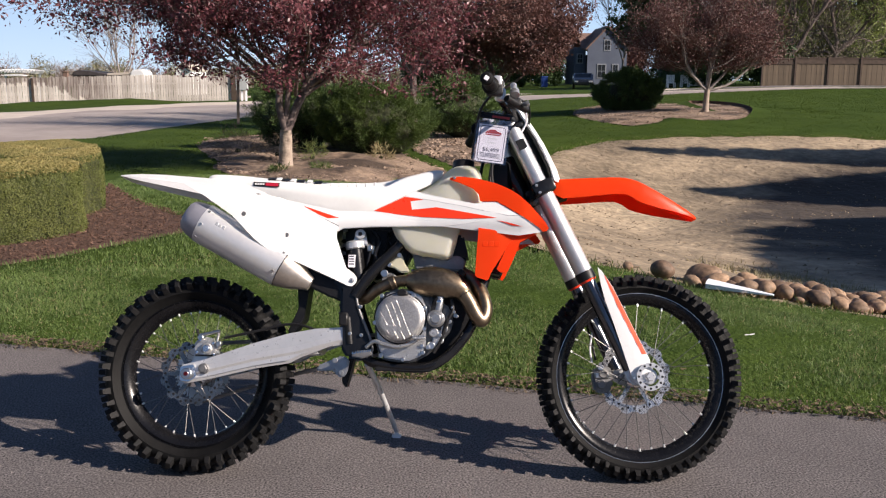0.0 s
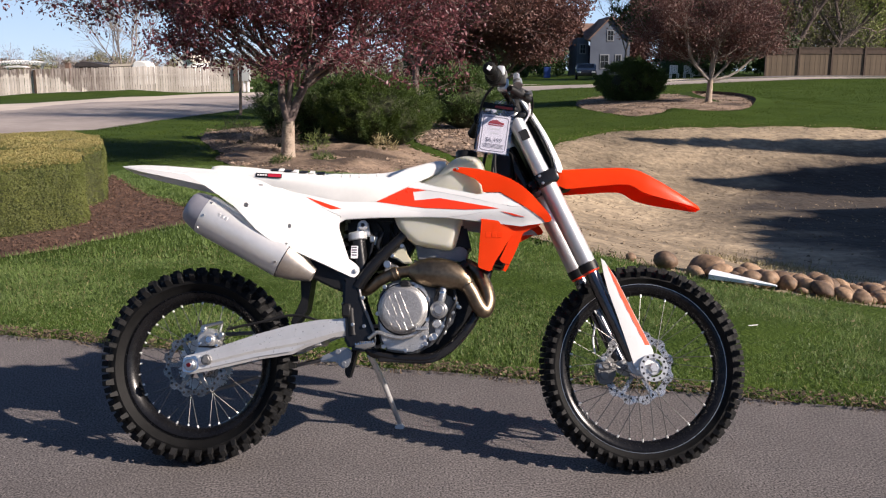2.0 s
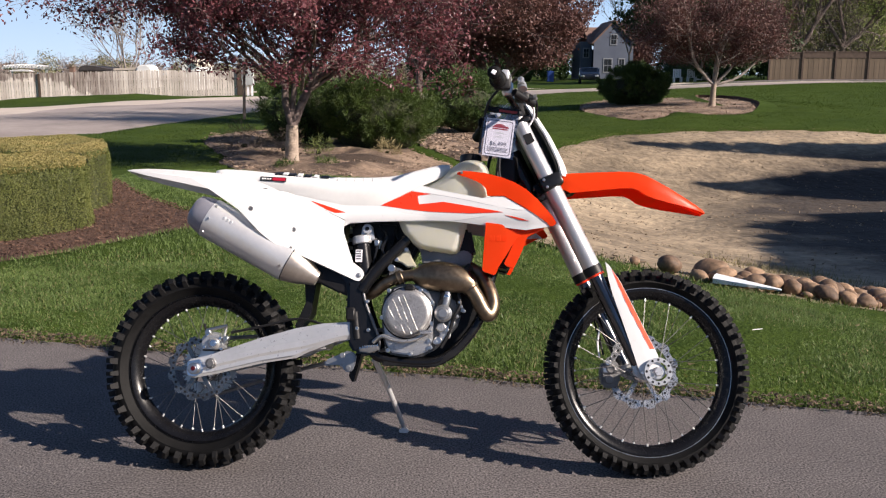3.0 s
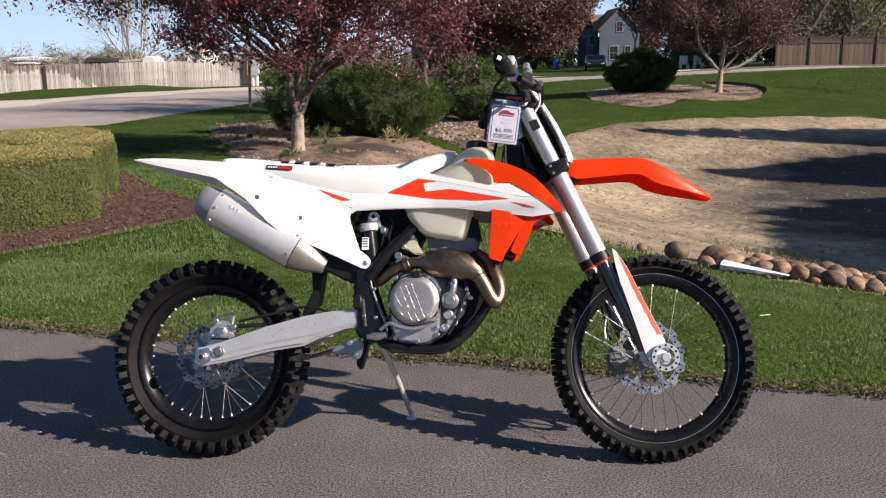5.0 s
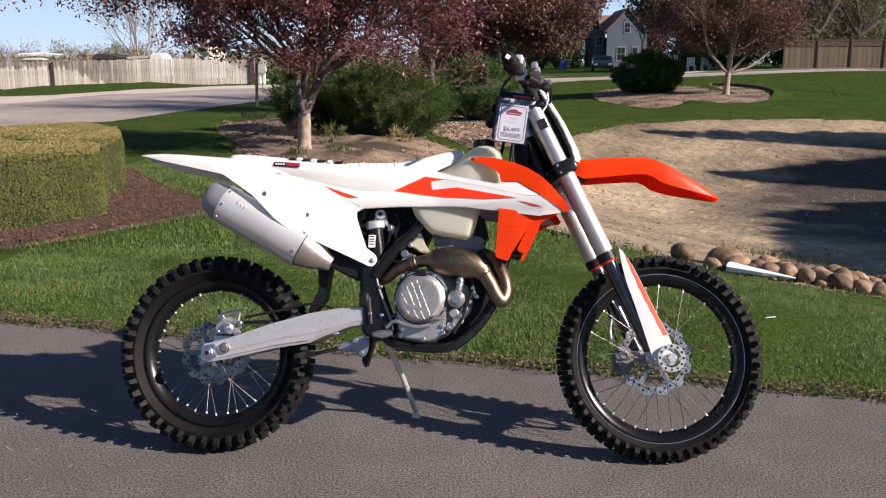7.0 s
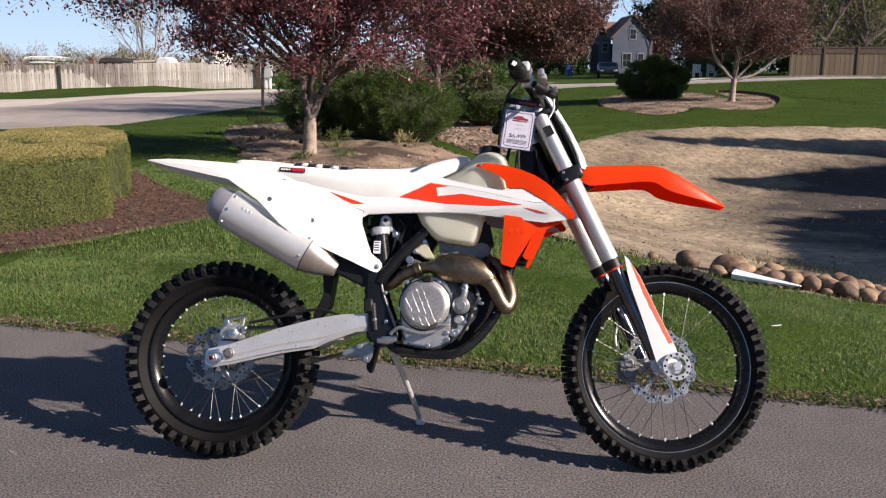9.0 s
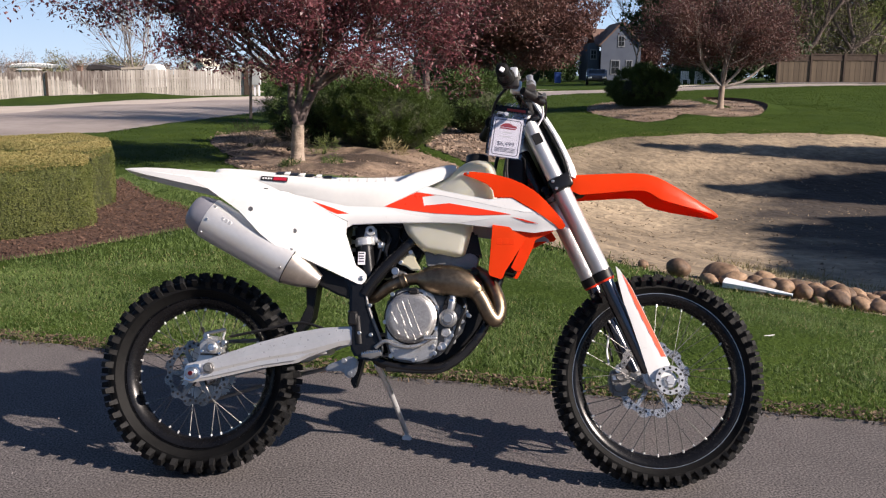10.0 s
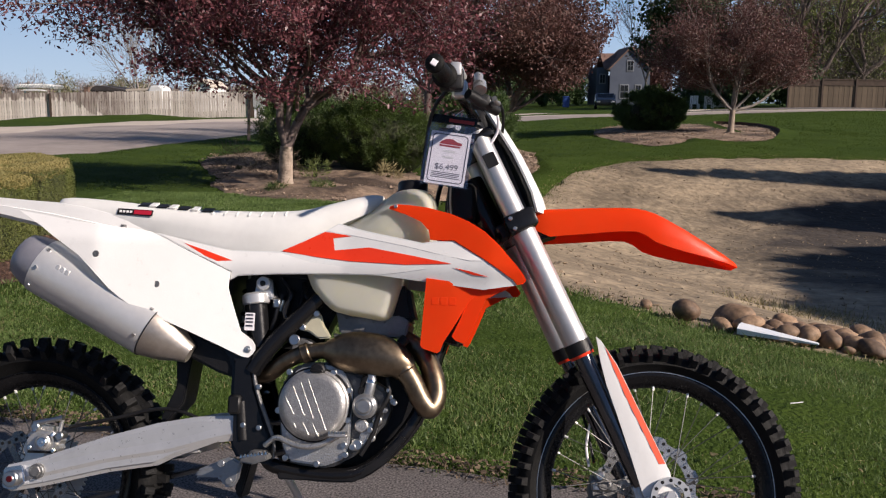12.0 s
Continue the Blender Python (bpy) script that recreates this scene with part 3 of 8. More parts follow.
# ---- plants ----
def leaf_quads(centres, size, normal=None, wild=1.0, long=1.7):
    """Diamond leaves at the centres; with normals they lie roughly across them."""
    n = len(centres)
    a = rng.normal(0, 1, (n, 3))
    if normal is not None:
        a = a - normal * np.sum(a * normal, 1)[:, None] * (1 - 0.6 * wild)
    a /= np.linalg.norm(a, axis=1)[:, None]
    b = np.cross(a, rng.normal(0, 1, (n, 3)) if normal is None else normal + wild * rng.normal(0, 0.5, (n, 3)))
    b /= np.linalg.norm(b, axis=1)[:, None] + 1e-9
    s = rng.uniform(0.6, 1.3, (n, 1)) * size / 2
    verts = np.stack([centres - a * s * long, centres + b * s * 0.8, centres + a * s * long, centres - b * s * 0.8], 1).reshape(-1, 3)
    return verts, np.arange(n * 4).reshape(n, 4)


def needle_quads(centres, outward, size, width):
    """Needle sprays: slim blades that point outwards."""
    n = len(centres)
    d = outward + rng.normal(0, 0.55, (n, 3))
    d /= np.linalg.norm(d, axis=1)[:, None]
    b = np.cross(d, rng.normal(0, 1, (n, 3)))
    b /= np.linalg.norm(b, axis=1)[:, None] + 1e-9
    s = rng.uniform(0.6, 1.3, (n, 1)) * size
    verts = np.stack([centres - b * width * 0.4, centres + d * s * 0.5 + b * width, centres + d * s, centres + d * s * 0.5 - b * width], 1).reshape(-1, 3)
    return verts, np.arange(n * 4).reshape(n, 4)


def tubes(segments, sides=5):
    """Tapered limbs out of (a, b, ra, rb) pieces, as arrays."""
    verts, faces = [], []
    ang = np.arange(sides) * 2 * math.pi / sides
    for a, b, ra, rb in segments:
        t = (b - a) / (np.linalg.norm(b - a) + 1e-9)
        u = np.cross(t, (0.3, 0.9, 0.31))
        u /= np.linalg.norm(u)
        v = np.cross(t, u)
        ring = np.outer(np.cos(ang), u) + np.outer(np.sin(ang), v)
        i = len(verts) * sides
        verts += [a + ring * ra, b + ring * rb]
        for k in range(sides):
            faces.append((i + k, i + (k + 1) % sides, i + sides + (k + 1) % sides, i + sides + k))
    return np.concatenate(verts), np.array(faces)


def limb(segs, tips, a, d, length, r, depth, spread=0.5, lift=0.12, kids=3):
    """Grows one limb with its side branches; tips collects the ends of the twigs."""
    steps = 6 if depth > 1 else 4
    for k in range(steps):
        d = d + rng.normal(0, 0.17, 3) + np.array([0, 0, lift * 0.5])
        d /= np.linalg.norm(d)
        b = a + d * length / steps
        r1 = r * (1 - 0.62 * (k + 1) / steps) if depth == 0 else r * (1 - 0.45 * (k + 1) / steps)
        segs.append((a, b, r * (1 - 0.45 * k / steps), r1))
        a = b
        if depth > 0:
            if depth > 1 and k == 0:
                continue
            for _ in range(kids if depth == 1 and k else 2 if k else 1):
                e = d + rng.normal(0, spread, 3)
                limb(segs, tips, a, e / np.linalg.norm(e), length * rng.uniform(0.45, 0.7), r1 * 0.55, depth - 1, spread, lift, kids)
        else:
            tips.append((a.copy(), d.copy()))


def tree(name, label, base, mains, trunk_r, trunk_h, leaf_mat, per_tip, leaf, depth=2, jitter=0.14, kids=3, spread=0.55, twig=None, category="tree", lift=0.12, crown_floor=None, bark=None):
    """A tree: a tapered trunk, main limbs given by direction and length, twigs, and leaves in clumps at the twigs."""
    t = thing(name, label, category)
    segs, tips = [], []
    p = np.array(base, float)
    top = p + np.array([0.03, 0, trunk_h])
    for k in range(4):
        a, b = p + (top - p) * k / 4, p + (top - p) * (k + 1) / 4
        flare = 1.35 if k == 0 else 1.0
        segs.append((a - np.array([0, 0, 0.1 if k == 0 else 0]), b, trunk_r * flare * (1 - 0.05 * k), trunk_r * (1 - 0.05 * (k + 1))))
    for d, length, r, *start in mains:
        d = np.array(d, float)
        limb(segs, tips, p + np.array(start[0], float) if start else top - np.array([0, 0, 0.04]), d / np.linalg.norm(d), length, r, depth, spread, lift, kids)
    if crown_floor:
        segs = [s for s in segs if s[2] > 0.03 or s[1][2] > crown_floor(s[1][0] - p[0])]
        tips = [q for q in tips if q[0][2] > crown_floor(q[0][0] - p[0])]
    v, f = tubes([s for s in segs if s[2] > 0.085], 10)
    fast("trunk", v, f, bark or M_BARK, t, True)
    v, f = tubes([s for s in segs if s[2] <= 0.085], 5)
    fast("branching", v, f, twig or M_TWIG, t, True)
    if per_tip:
        c = np.repeat(np.array([q[0] for q in tips]), per_tip, 0)
        c = c + rng.normal(0, jitter, c.shape) - np.repeat(np.array([q[1] for q in tips]), per_tip, 0) * rng.uniform(0, 0.3, (len(c), 1))
        if crown_floor:
            c = c[c[:, 2] > np.array([crown_floor(x - p[0]) for x in c[:, 0]]) - rng.uniform(0, 0.15, len(c))]
        v, f = leaf_quads(c, leaf)
        fast("crown", v, f, leaf_mat, t)
    return t


def shrub(name, label, centre, radii, n, mat, size, width, lumps=14, category="shrub", heart=0.72, plumes=240, plume=0.30, tuck=0.0, thin_low=0.0):
    """A dense evergreen: an uneven mound of upright plumes of needles over a dark core."""
    t = thing(name, label, category)
    cx, cy, cz = centre
    rx, ry, rz = radii
    lump = []
    for _ in range(lumps):
        d = rng.normal(0, 1, 3)
        d[2] = abs(d[2]) * 0.8
        d /= np.linalg.norm(d)
        lump.append((d, rng.uniform(0.75, 1.1)))
    d = rng.normal(0, 1, (plumes, 3))
    d /= np.linalg.norm(d, axis=1)[:, None]
    d[:, 2] = np.where(d[:, 2] < -0.72, -d[:, 2], d[:, 2])
    swell = 0.62 + 0.34 * np.max([np.exp(6 * (d @ q - 1)) * k for q, k in lump], 0)
    under = np.clip(-d[:, 2], 0, 1)
    swell *= 1 - tuck * under
    skirt = np.where(d[:, 2] < 0, np.minimum(1.35, (1.001 - d[:, 2] ** 2) ** -0.4), 1.0)
    root = d * (swell * rng.uniform(0.80, 1.0, plumes))[:, None] * [rx, ry, rz] * np.stack([skirt, skirt, np.ones(plumes)], -1) + [cx, cy, cz]
    axis = d * [1, 1, 0.4] + [0, 0, 0.75] + rng.normal(0, 0.15, (plumes, 3))
    axis /= np.linalg.norm(axis, axis=1)[:, None]
    long = plume * rng.uniform(0.6, 1.25, plumes)
    which = rng.integers(0, plumes, n)
    which = which[rng.uniform(0, 1, n) < 1 - thin_low * under[which]]
    n = len(which)
    s = rng.uniform(0, 1, n)
    out = rng.normal(0, 1, (n, 3))
    out /= np.linalg.norm(out, axis=1)[:, None]
    p = root[which] + axis[which] * (s * long[which])[:, None] + out * (plume * (0.24 * (1 - s) + 0.05))[:, None]
    keep = p[:, 2] > ground_z(p[:, 0], p[:, 1]) + 0.02
    v, f = needle_quads(p[keep], (axis[which] * 0.9 + out * 0.7)[keep], size, width)
    # dark solid whose colour paints the shade behind the needles
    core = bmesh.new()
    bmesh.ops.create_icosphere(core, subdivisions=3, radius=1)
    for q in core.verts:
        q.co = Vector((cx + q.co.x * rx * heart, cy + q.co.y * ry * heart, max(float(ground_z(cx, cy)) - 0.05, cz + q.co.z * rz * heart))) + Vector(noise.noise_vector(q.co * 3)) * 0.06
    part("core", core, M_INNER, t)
    fast("foliage", v, f, mat, t)
    return t


# the purple crab apple by the drive, forked low
rng = np.random.default_rng(21)
tree("purple_tree", "crab apple tree with purple spring leaves in a bark bed", (-2.35, 14.95, -0.2),
     [((-0.30, -0.05, 1.0), 2.6, 0.075), ((0.72, 0.0, 1.0), 2.7, 0.080), ((0.1, 0.45, 1.0), 2.4, 0.055),
      ((-1.0, -0.2, 0.50), 2.3, 0.036, (-0.08, 0, 1.32)), ((-1.0, 0.4, 0.75), 2.4, 0.034, (-0.08, 0, 1.36)), ((-0.8, -0.6, 0.75), 2.0, 0.034, (-0.10, 0, 1.45)), ((-0.9, 0.1, 0.85), 2.5, 0.036, (-0.10, 0, 1.5)), ((-1.0, -0.1, 0.62), 2.9, 0.036, (-0.12, 0, 1.55)), ((-1.0, 0.5, 0.95), 2.8, 0.034, (-0.12, 0, 1.7)), ((-1.0, 0.1, 1.0), 3.3, 0.036, (-0.2, 0, 1.9)), ((-1.0, 0.3, 0.55), 3.2, 0.022, (-0.3, 0, 2.5)), ((-1.0, -0.3, 0.85), 3.0, 0.034, (-0.15, 0, 1.8)),
      ((1.0, 0.0, 0.34), 2.5, 0.038, (0.36, 0, 1.25)), ((1.0, 0.4, 0.60), 2.5, 0.036, (0.42, 0, 1.32)), ((0.9, -0.5, 0.7), 2.2, 0.034, (0.46, 0, 1.4)), ((1.0, -0.1, 0.75), 2.5, 0.036, (0.48, 0, 1.45)), ((0.2, -0.8, 0.8), 1.9, 0.034, (0.2, 0, 1.25))],
     0.122, 0.68, M_PURPLE, 16, 0.040, 2, 0.10, 3, 0.62, crown_floor=lambda dx: 1.18 + (0.26 * max(0, -dx - 0.4) + 2.6 * max(0, -dx - 3.7) if dx < 0 else -0.05 * dx))
tree("russet_tree", "crab apple tree with russet leaves behind the shrubs", (1.9, 27, -0.1),
     [((-0.8, -0.2, 1.0), 2.0, 0.08), ((0.8, -0.1, 1.0), 2.2, 0.08), ((0.1, 0.4, 1.0), 4.4, 0.09), ((-0.35, 0.1, 1.0), 4.2, 0.07), ((0.3, -0.7, 1.0), 2.2, 0.07), ((-1, 0.1, 0.75), 2.2, 0.05), ((1.0, 0.2, 0.8), 2.6, 0.06), ((1.0, -0.2, 0.6), 2.5, 0.05)],
     0.14, 1.0, M_RUSSET, 24, 0.055, 2, 0.18, 3, 0.6, crown_floor=lambda dx: 1.50 + 0.05 * abs(dx) + 1.8 * max(0, dx - 1.9))
tree("russet_tree", "crab apple tree with russet leaves on the far lawn", (9.15, 29.9, 0.27),
     [((-0.9, -0.2, 1.0), 2.4, 0.05), ((0.9, -0.1, 1.0), 2.1, 0.05), ((0.1, 0.4, 1.0), 2.6, 0.065), ((0.2, -0.7, 1.0), 2.1, 0.04), ((-0.4, 0.5, 1.0), 2.2, 0.045), ((1.0, 0.3, 0.75), 2.0, 0.05), ((-1.0, 0.2, 0.75), 2.0, 0.05)],
     0.105, 0.75, M_RUSSET, 24, 0.040, 2, 0.16, 3, 0.6, twig=M_GREYTWIG, crown_floor=lambda dx: 1.55 + 0.16 * abs(dx))
tree("bare_tree", "tall grey tree still bare in early spring", (-20.4, 62, 0.0),
     [((-0.35, 0, 1.0), 4.5, 0.05), ((0.5, 0.1, 1.0), 6.0, 0.06), ((0.05, 0.3, 1.0), 6.5, 0.06), ((-0.6, 0.2, 1.0), 3.6, 0.045), ((0.8, -0.2, 0.8), 5, 0.05), ((-0.2, -0.2, 1.0), 5.5, 0.05), ((0.25, 0.2, 1.0), 6, 0.05)], 0.09, 0.6, M_HAZEWOOD, 0, 0.12, 2, 0.3, 4, 0.34, M_GREYTWIG, bark=M_GREYTWIG)
tree("russet_tree", "tall half-bare crab apple behind the pines", (-0.4, 25.6, -0.1),
     [((-0.5, 0, 1.0), 3.4, 0.06), ((0.5, 0.1, 1.0), 3.4, 0.06), ((0.05, 0.3, 1.0), 4.2, 0.07), ((-0.9, 0.2, 0.8), 3.0, 0.05), ((0.9, -0.2, 0.8), 2.6, 0.05), ((-0.2, -0.5, 1.0), 3.2, 0.05)], 0.12, 1.5, M_RUSSET, 10, 0.05, 2, 0.16, 3, 0.5, bark=M_TWIG, crown_floor=lambda dx: 1.8)
tree("bare_tree", "tall grey tree still bare behind the board fence", (29, 74, 0.9),
     [((-0.7, 0, 1.0), 6.5, 0.2), ((0.7, 0.1, 1.0), 6.5, 0.2), ((0.05, 0.3, 1.0), 7.5, 0.2), ((-1, 0.2, 0.5), 5, 0.12)], 0.3, 2.4, M_HAZEWOOD, 0, 0.2, 2, 0.4, 4, 0.5, M_TWIG, bark=M_TWIG)
tree("leafing_tree", "tree with fresh yellow-green leaves behind the board fence", (33.6, 76, 0.9),
     [((-0.7, 0, 1.0), 6, 0.16), ((0.7, 0.1, 1.0), 6, 0.16), ((0.05, 0.3, 1.0), 7, 0.16), ((-1, 0.2, 0.6), 5, 0.1), ((1, 0.2, 0.6), 5, 0.1)], 0.22, 2.6, M_FRESH, 11, 0.13, 2, 0.5, 3, 0.5, M_TWIG, bark=M_TWIG)

shrub("pine_shrub", "rounded green mugo pine in the bark bed", (-1.08, 18.3, 0.30), (1.32, 1.05, 0.82), 70000, M_PINE, 0.085, 0.0042, plumes=420, plume=0.32, heart=0.70, tuck=0.10, thin_low=0.5)
shrub("pine_shrub", "dark green mugo pine behind the purple tree", (-2.78, 19.4, 0.36), (1.12, 0.9, 0.92), 30000, M_PINEMID, 0.10, 0.005, plumes=260, heart=0.70, thin_low=0.5)
shrub("pine_shrub", "green mugo pine further back in the bed", (0.9, 23.0, 0.40), (1.15, 1.0, 0.90), 24000, M_PINEMID, 0.12, 0.008, plumes=260, heart=0.62)
shrub("round_shrub", "large dark green clipped shrub on the far lawn", (7.15, 32.3, 0.70), (1.34, 1.15, 0.92), 40000, M_PINEMID, 0.12, 0.009, 26, plumes=460, plume=0.22, heart=0.66)
shrub("low_shrub", "thin twiggy dry shrub in the bark bed", (-3.55, 17.0, -0.02), (0.50, 0.35, 0.26), 900, M_DRYTWIG, 0.15, 0.004, 7, heart=0.08, plumes=60, plume=0.2)
shrub("low_shrub", "thin twiggy dry shrub behind the trunk", (-2.75, 16.6, -0.05), (0.30, 0.25, 0.24), 500, M_DRYTWIG, 0.13, 0.004, 7, heart=0.08, plumes=40, plume=0.2)
shrub("low_shrub", "thin olive shrub beside the trunk", (-2.02, 15.9, -0.05), (0.22, 0.2, 0.22), 420, M_FRESH, 0.09, 0.006, 7, heart=0.08, plumes=30, plume=0.16)
shrub("low_shrub", "tuft of pale dry grass in front of the pine", (-0.86, 16.9, -0.14), (0.22, 0.2, 0.16), 420, M_STRAW, 0.13, 0.005, 7, heart=0.08, plumes=24, plume=0.14)
shrub("low_shrub", "small green tuft at the foot of the tree", (-1.72, 14.75, -0.18), (0.20, 0.16, 0.09), 420, M_PINE, 0.08, 0.005, 7, heart=0.08, plumes=26, plume=0.10)
shrub("low_shrub", "small dark tuft in front of the trunk", (-2.28, 14.3, -0.18), (0.24, 0.16, 0.09), 420, M_PINE, 0.08, 0.005, 7, heart=0.08, plumes=26, plume=0.10)


def hedge(label, poly, height, n):
    """Clipped hedge: core coloured as inner shade, small leaves all over, paler on top."""
    t = thing("hedge", label, "hedge", "clipped hedges in the mulch bed")
    poly = chaikin(poly, 3)
    z0 = 0.0
    bm = bmesh.new()
    c = np.mean(poly, 0)
    levels = [(0.975, z0), (0.975, z0 + height * 0.5), (0.965, z0 + height * 0.72), (0.945, z0 + height * 0.88), (0.91, z0 + height * 0.96), (0.5, z0 + height * 0.985)]
    rings = [[bm.verts.new((c[0] + (x - c[0]) * s, c[1] + (y - c[1]) * s, z)) for x, y in poly] for s, z in levels]
    for a, b in zip(rings, rings[1:]):
        for k in range(len(a)):
            bm.faces.new((a[k], a[(k + 1) % len(a)], b[(k + 1) % len(a)], b[k]))
    bm.faces.new(rings[-1])
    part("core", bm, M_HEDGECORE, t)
    p = np.array(poly)
    q = np.roll(p, -1, 0)
    seg = np.linalg.norm(q - p, axis=1)
    m = int(n * 0.6)
    k = rng.choice(len(p), m, p=seg / seg.sum())
    s = rng.uniform(0, 1, (m, 1))
    xy = p[k] * (1 - s) + q[k] * s
    z = z0 + height * rng.uniform(0, 1, m) ** 0.9
    nrm = np.stack([(q - p)[k][:, 1], -(q - p)[k][:, 0], np.zeros(m)], -1) / seg[k][:, None]
    shrink = 1 - 0.055 * np.clip(((z - z0) / height - 0.72) / 0.28, 0, 1) ** 2
    xy = c + (xy - c) * shrink[:, None]
    seen = (nrm[:, 0] > -0.2) | (nrm[:, 1] < -0.2)
    xy, z, nrm, m = xy[seen], z[seen], nrm[seen], int(seen.sum())
    bumpy = np.array([noise.noise(Vector((a * 2.2, b * 2.2, d * 2.2))) + 0.5 * noise.noise(Vector((a * 7, b * 7, d * 7))) for (a, b), d in zip(xy, z)]) * 0.035
    pos = np.column_stack([xy, z]) + nrm * (bumpy + rng.uniform(-0.012, 0.022, m))[:, None]
    v, f = leaf_quads(pos, 0.0095, nrm + [0, 0, 0.3], 1.2, 1.5)
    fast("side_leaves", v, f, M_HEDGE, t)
    lo, hi = p.min(0), p.max(0)
    x, y = rng.uniform(lo[0], hi[0], n), rng.uniform(lo[1], hi[1], n)
    ok = inside([tuple(a) for a in poly], x, y) & (x > -0.5 * y - 0.35)
    x, y = x[ok], y[ok]
    near = np.array([min(np.hypot(*(p - (a, b)).T)) for a, b in zip(x, y)])
    zz = z0 + height - 0.05 * np.clip(1 - near / 0.16, 0, 1) ** 2 + np.array([0.040 * noise.noise(Vector((a * 2.5, b * 2.5, 0))) for a, b in zip(x, y)]) + rng.uniform(-0.02, 0.02, len(x))
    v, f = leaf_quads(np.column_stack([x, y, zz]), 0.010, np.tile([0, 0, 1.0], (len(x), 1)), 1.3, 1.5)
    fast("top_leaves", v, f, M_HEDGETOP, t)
    return t


hedge("clipped green hedge with paler leaves on top", [(-2.92, 7.12), (-2.94, 7.62), (-3.3, 8.1), (-4.7, 8.3), (-4.7, 6.4), (-4.2, 5.8), (-3.6, 6.3)], 0.60, 170000)
hedge("lower clipped hedge behind the first, sunlit at the end", [(-3.17, 8.34), (-3.24, 9.0), (-3.95, 10.6), (-4.9, 10.8), (-4.9, 8.9), (-4.0, 8.55), (-3.3, 8.26)], 0.585, 80000)


def side_tree(at, height, lumps):
    """A broad tree beyond the view, whose shade falls on the basin: lumps are (dx, dy, dz, rx, ry, rz) of its crown from the top of the trunk."""
    t = thing("side_tree", "broad dark green tree standing beside the basin", "tree", "trees beside the basin")
    x, y = at
    z0 = float(ground_z(x, y))
    height = height - z0
    part("trunk", sweep([(x, y, z0 - 0.1), (x + 0.1, y, z0 + height * 0.5), (x, y, z0 + height)], [0.16, 0.12, 0.06], 8), M_BARK, t)
    part("bough", merge(*[sweep([(x, y, z0 + height * 0.7), (x + dx * 0.5, y + dy * 0.5, z0 + height * 0.9 + dz * 0.5), (x + dx, y + dy, z0 + height + dz)], [0.06, 0.04, 0.02], 6) for dx, dy, dz, *_ in lumps]), M_BARK, t)
    pts = []
    for dx, dy, dz, rx, ry, rz in lumps:
        n = int(1220 * (rx * ry + rx * rz + ry * rz))
        d = rng.normal(0, 1, (n, 3))
        d *= (rng.uniform(0.03, 1.1, n) ** 0.4 / np.linalg.norm(d, axis=1))[:, None]
        pts.append(d * [rx, ry, rz] + [x + dx, y + dy, z0 + height + dz])
    v, f = leaf_quads(np.concatenate(pts), 0.25)
    fast("foliage", v, f, M_PINEDARK, t)


side_tree((17.9, 16.8), 5.9, [(-3.1, 0.4, 0.0, 0.11, 0.1, 0.07), (-2.4, 0.3, 0.0, 0.21, 0.18, 0.13), (-1.4, 0.2, 0.0, 0.3, 0.26, 0.18), (-0.2, 0.1, 0.0, 0.38, 0.33, 0.23), (1.0, -0.1, 0.0, 0.48, 0.42, 0.29), (2.2, -0.3, 0.0, 0.57, 0.5, 0.35), (3.4, -0.4, 0.0, 0.69, 0.6, 0.42)])
side_tree((18.2, 13.8), 5.9, [(-1.5, 0.0, 0.0, 0.16, 0.14, 0.1), (-0.8, -0.0, 0.0, 0.32, 0.28, 0.2), (0.1, -0.0, 0.0, 0.57, 0.5, 0.35), (1.0, -0.1, 0.0, 0.92, 0.8, 0.56), (2.0, -0.1, 0.0, 1.26, 1.1, 0.77), (3.2, -0.2, 0.0, 1.55, 1.35, 0.94), (4.4, -0.3, 0.0, 1.61, 1.4, 0.98)])
side_tree((19.0, 9.6), 5.9, [(-0.3, 0.9, 0.0, 0.52, 0.45, 0.32), (0.6, 0.9, 0.0, 0.86, 0.75, 0.52), (1.8, 0.8, 0.0, 1.03, 0.9, 0.63), (-1.3, -0.1, 0.0, 0.75, 0.65, 0.45), (-0.3, -0.4, 0.0, 1.03, 0.9, 0.63), (1.0, -0.4, 0.0, 1.26, 1.1, 0.77), (-1.8, -1.3, 0.0, 0.69, 0.6, 0.42), (-0.8, -1.7, 0.0, 1.09, 0.95, 0.66), (0.6, -1.7, 0.0, 1.26, 1.1, 0.77), (-2.2, -2.5, 0.0, 0.69, 0.6, 0.42), (-1.2, -2.9, 0.0, 1.03, 0.9, 0.63), (0.2, -3.1, 0.0, 1.26, 1.1, 0.77), (-2.5, -3.7, 0.0, 0.57, 0.5, 0.35)])
side_tree((17.7, 6.7), 5.5, [(-0.5, 0.9, 0.1, 1.2, 0.8, 0.6), (1.2, 1.1, -0.1, 1.2, 0.8, 0.6), (-1.3, 0.1, -0.1, 1.2, 0.8, 0.6), (1.0, 0.1, -0.0, 1.2, 0.8, 0.6), (-1.2, -1.0, 0.2, 1.2, 0.8, 0.6), (0.9, -1.0, 0.2, 1.2, 0.8, 0.6)])
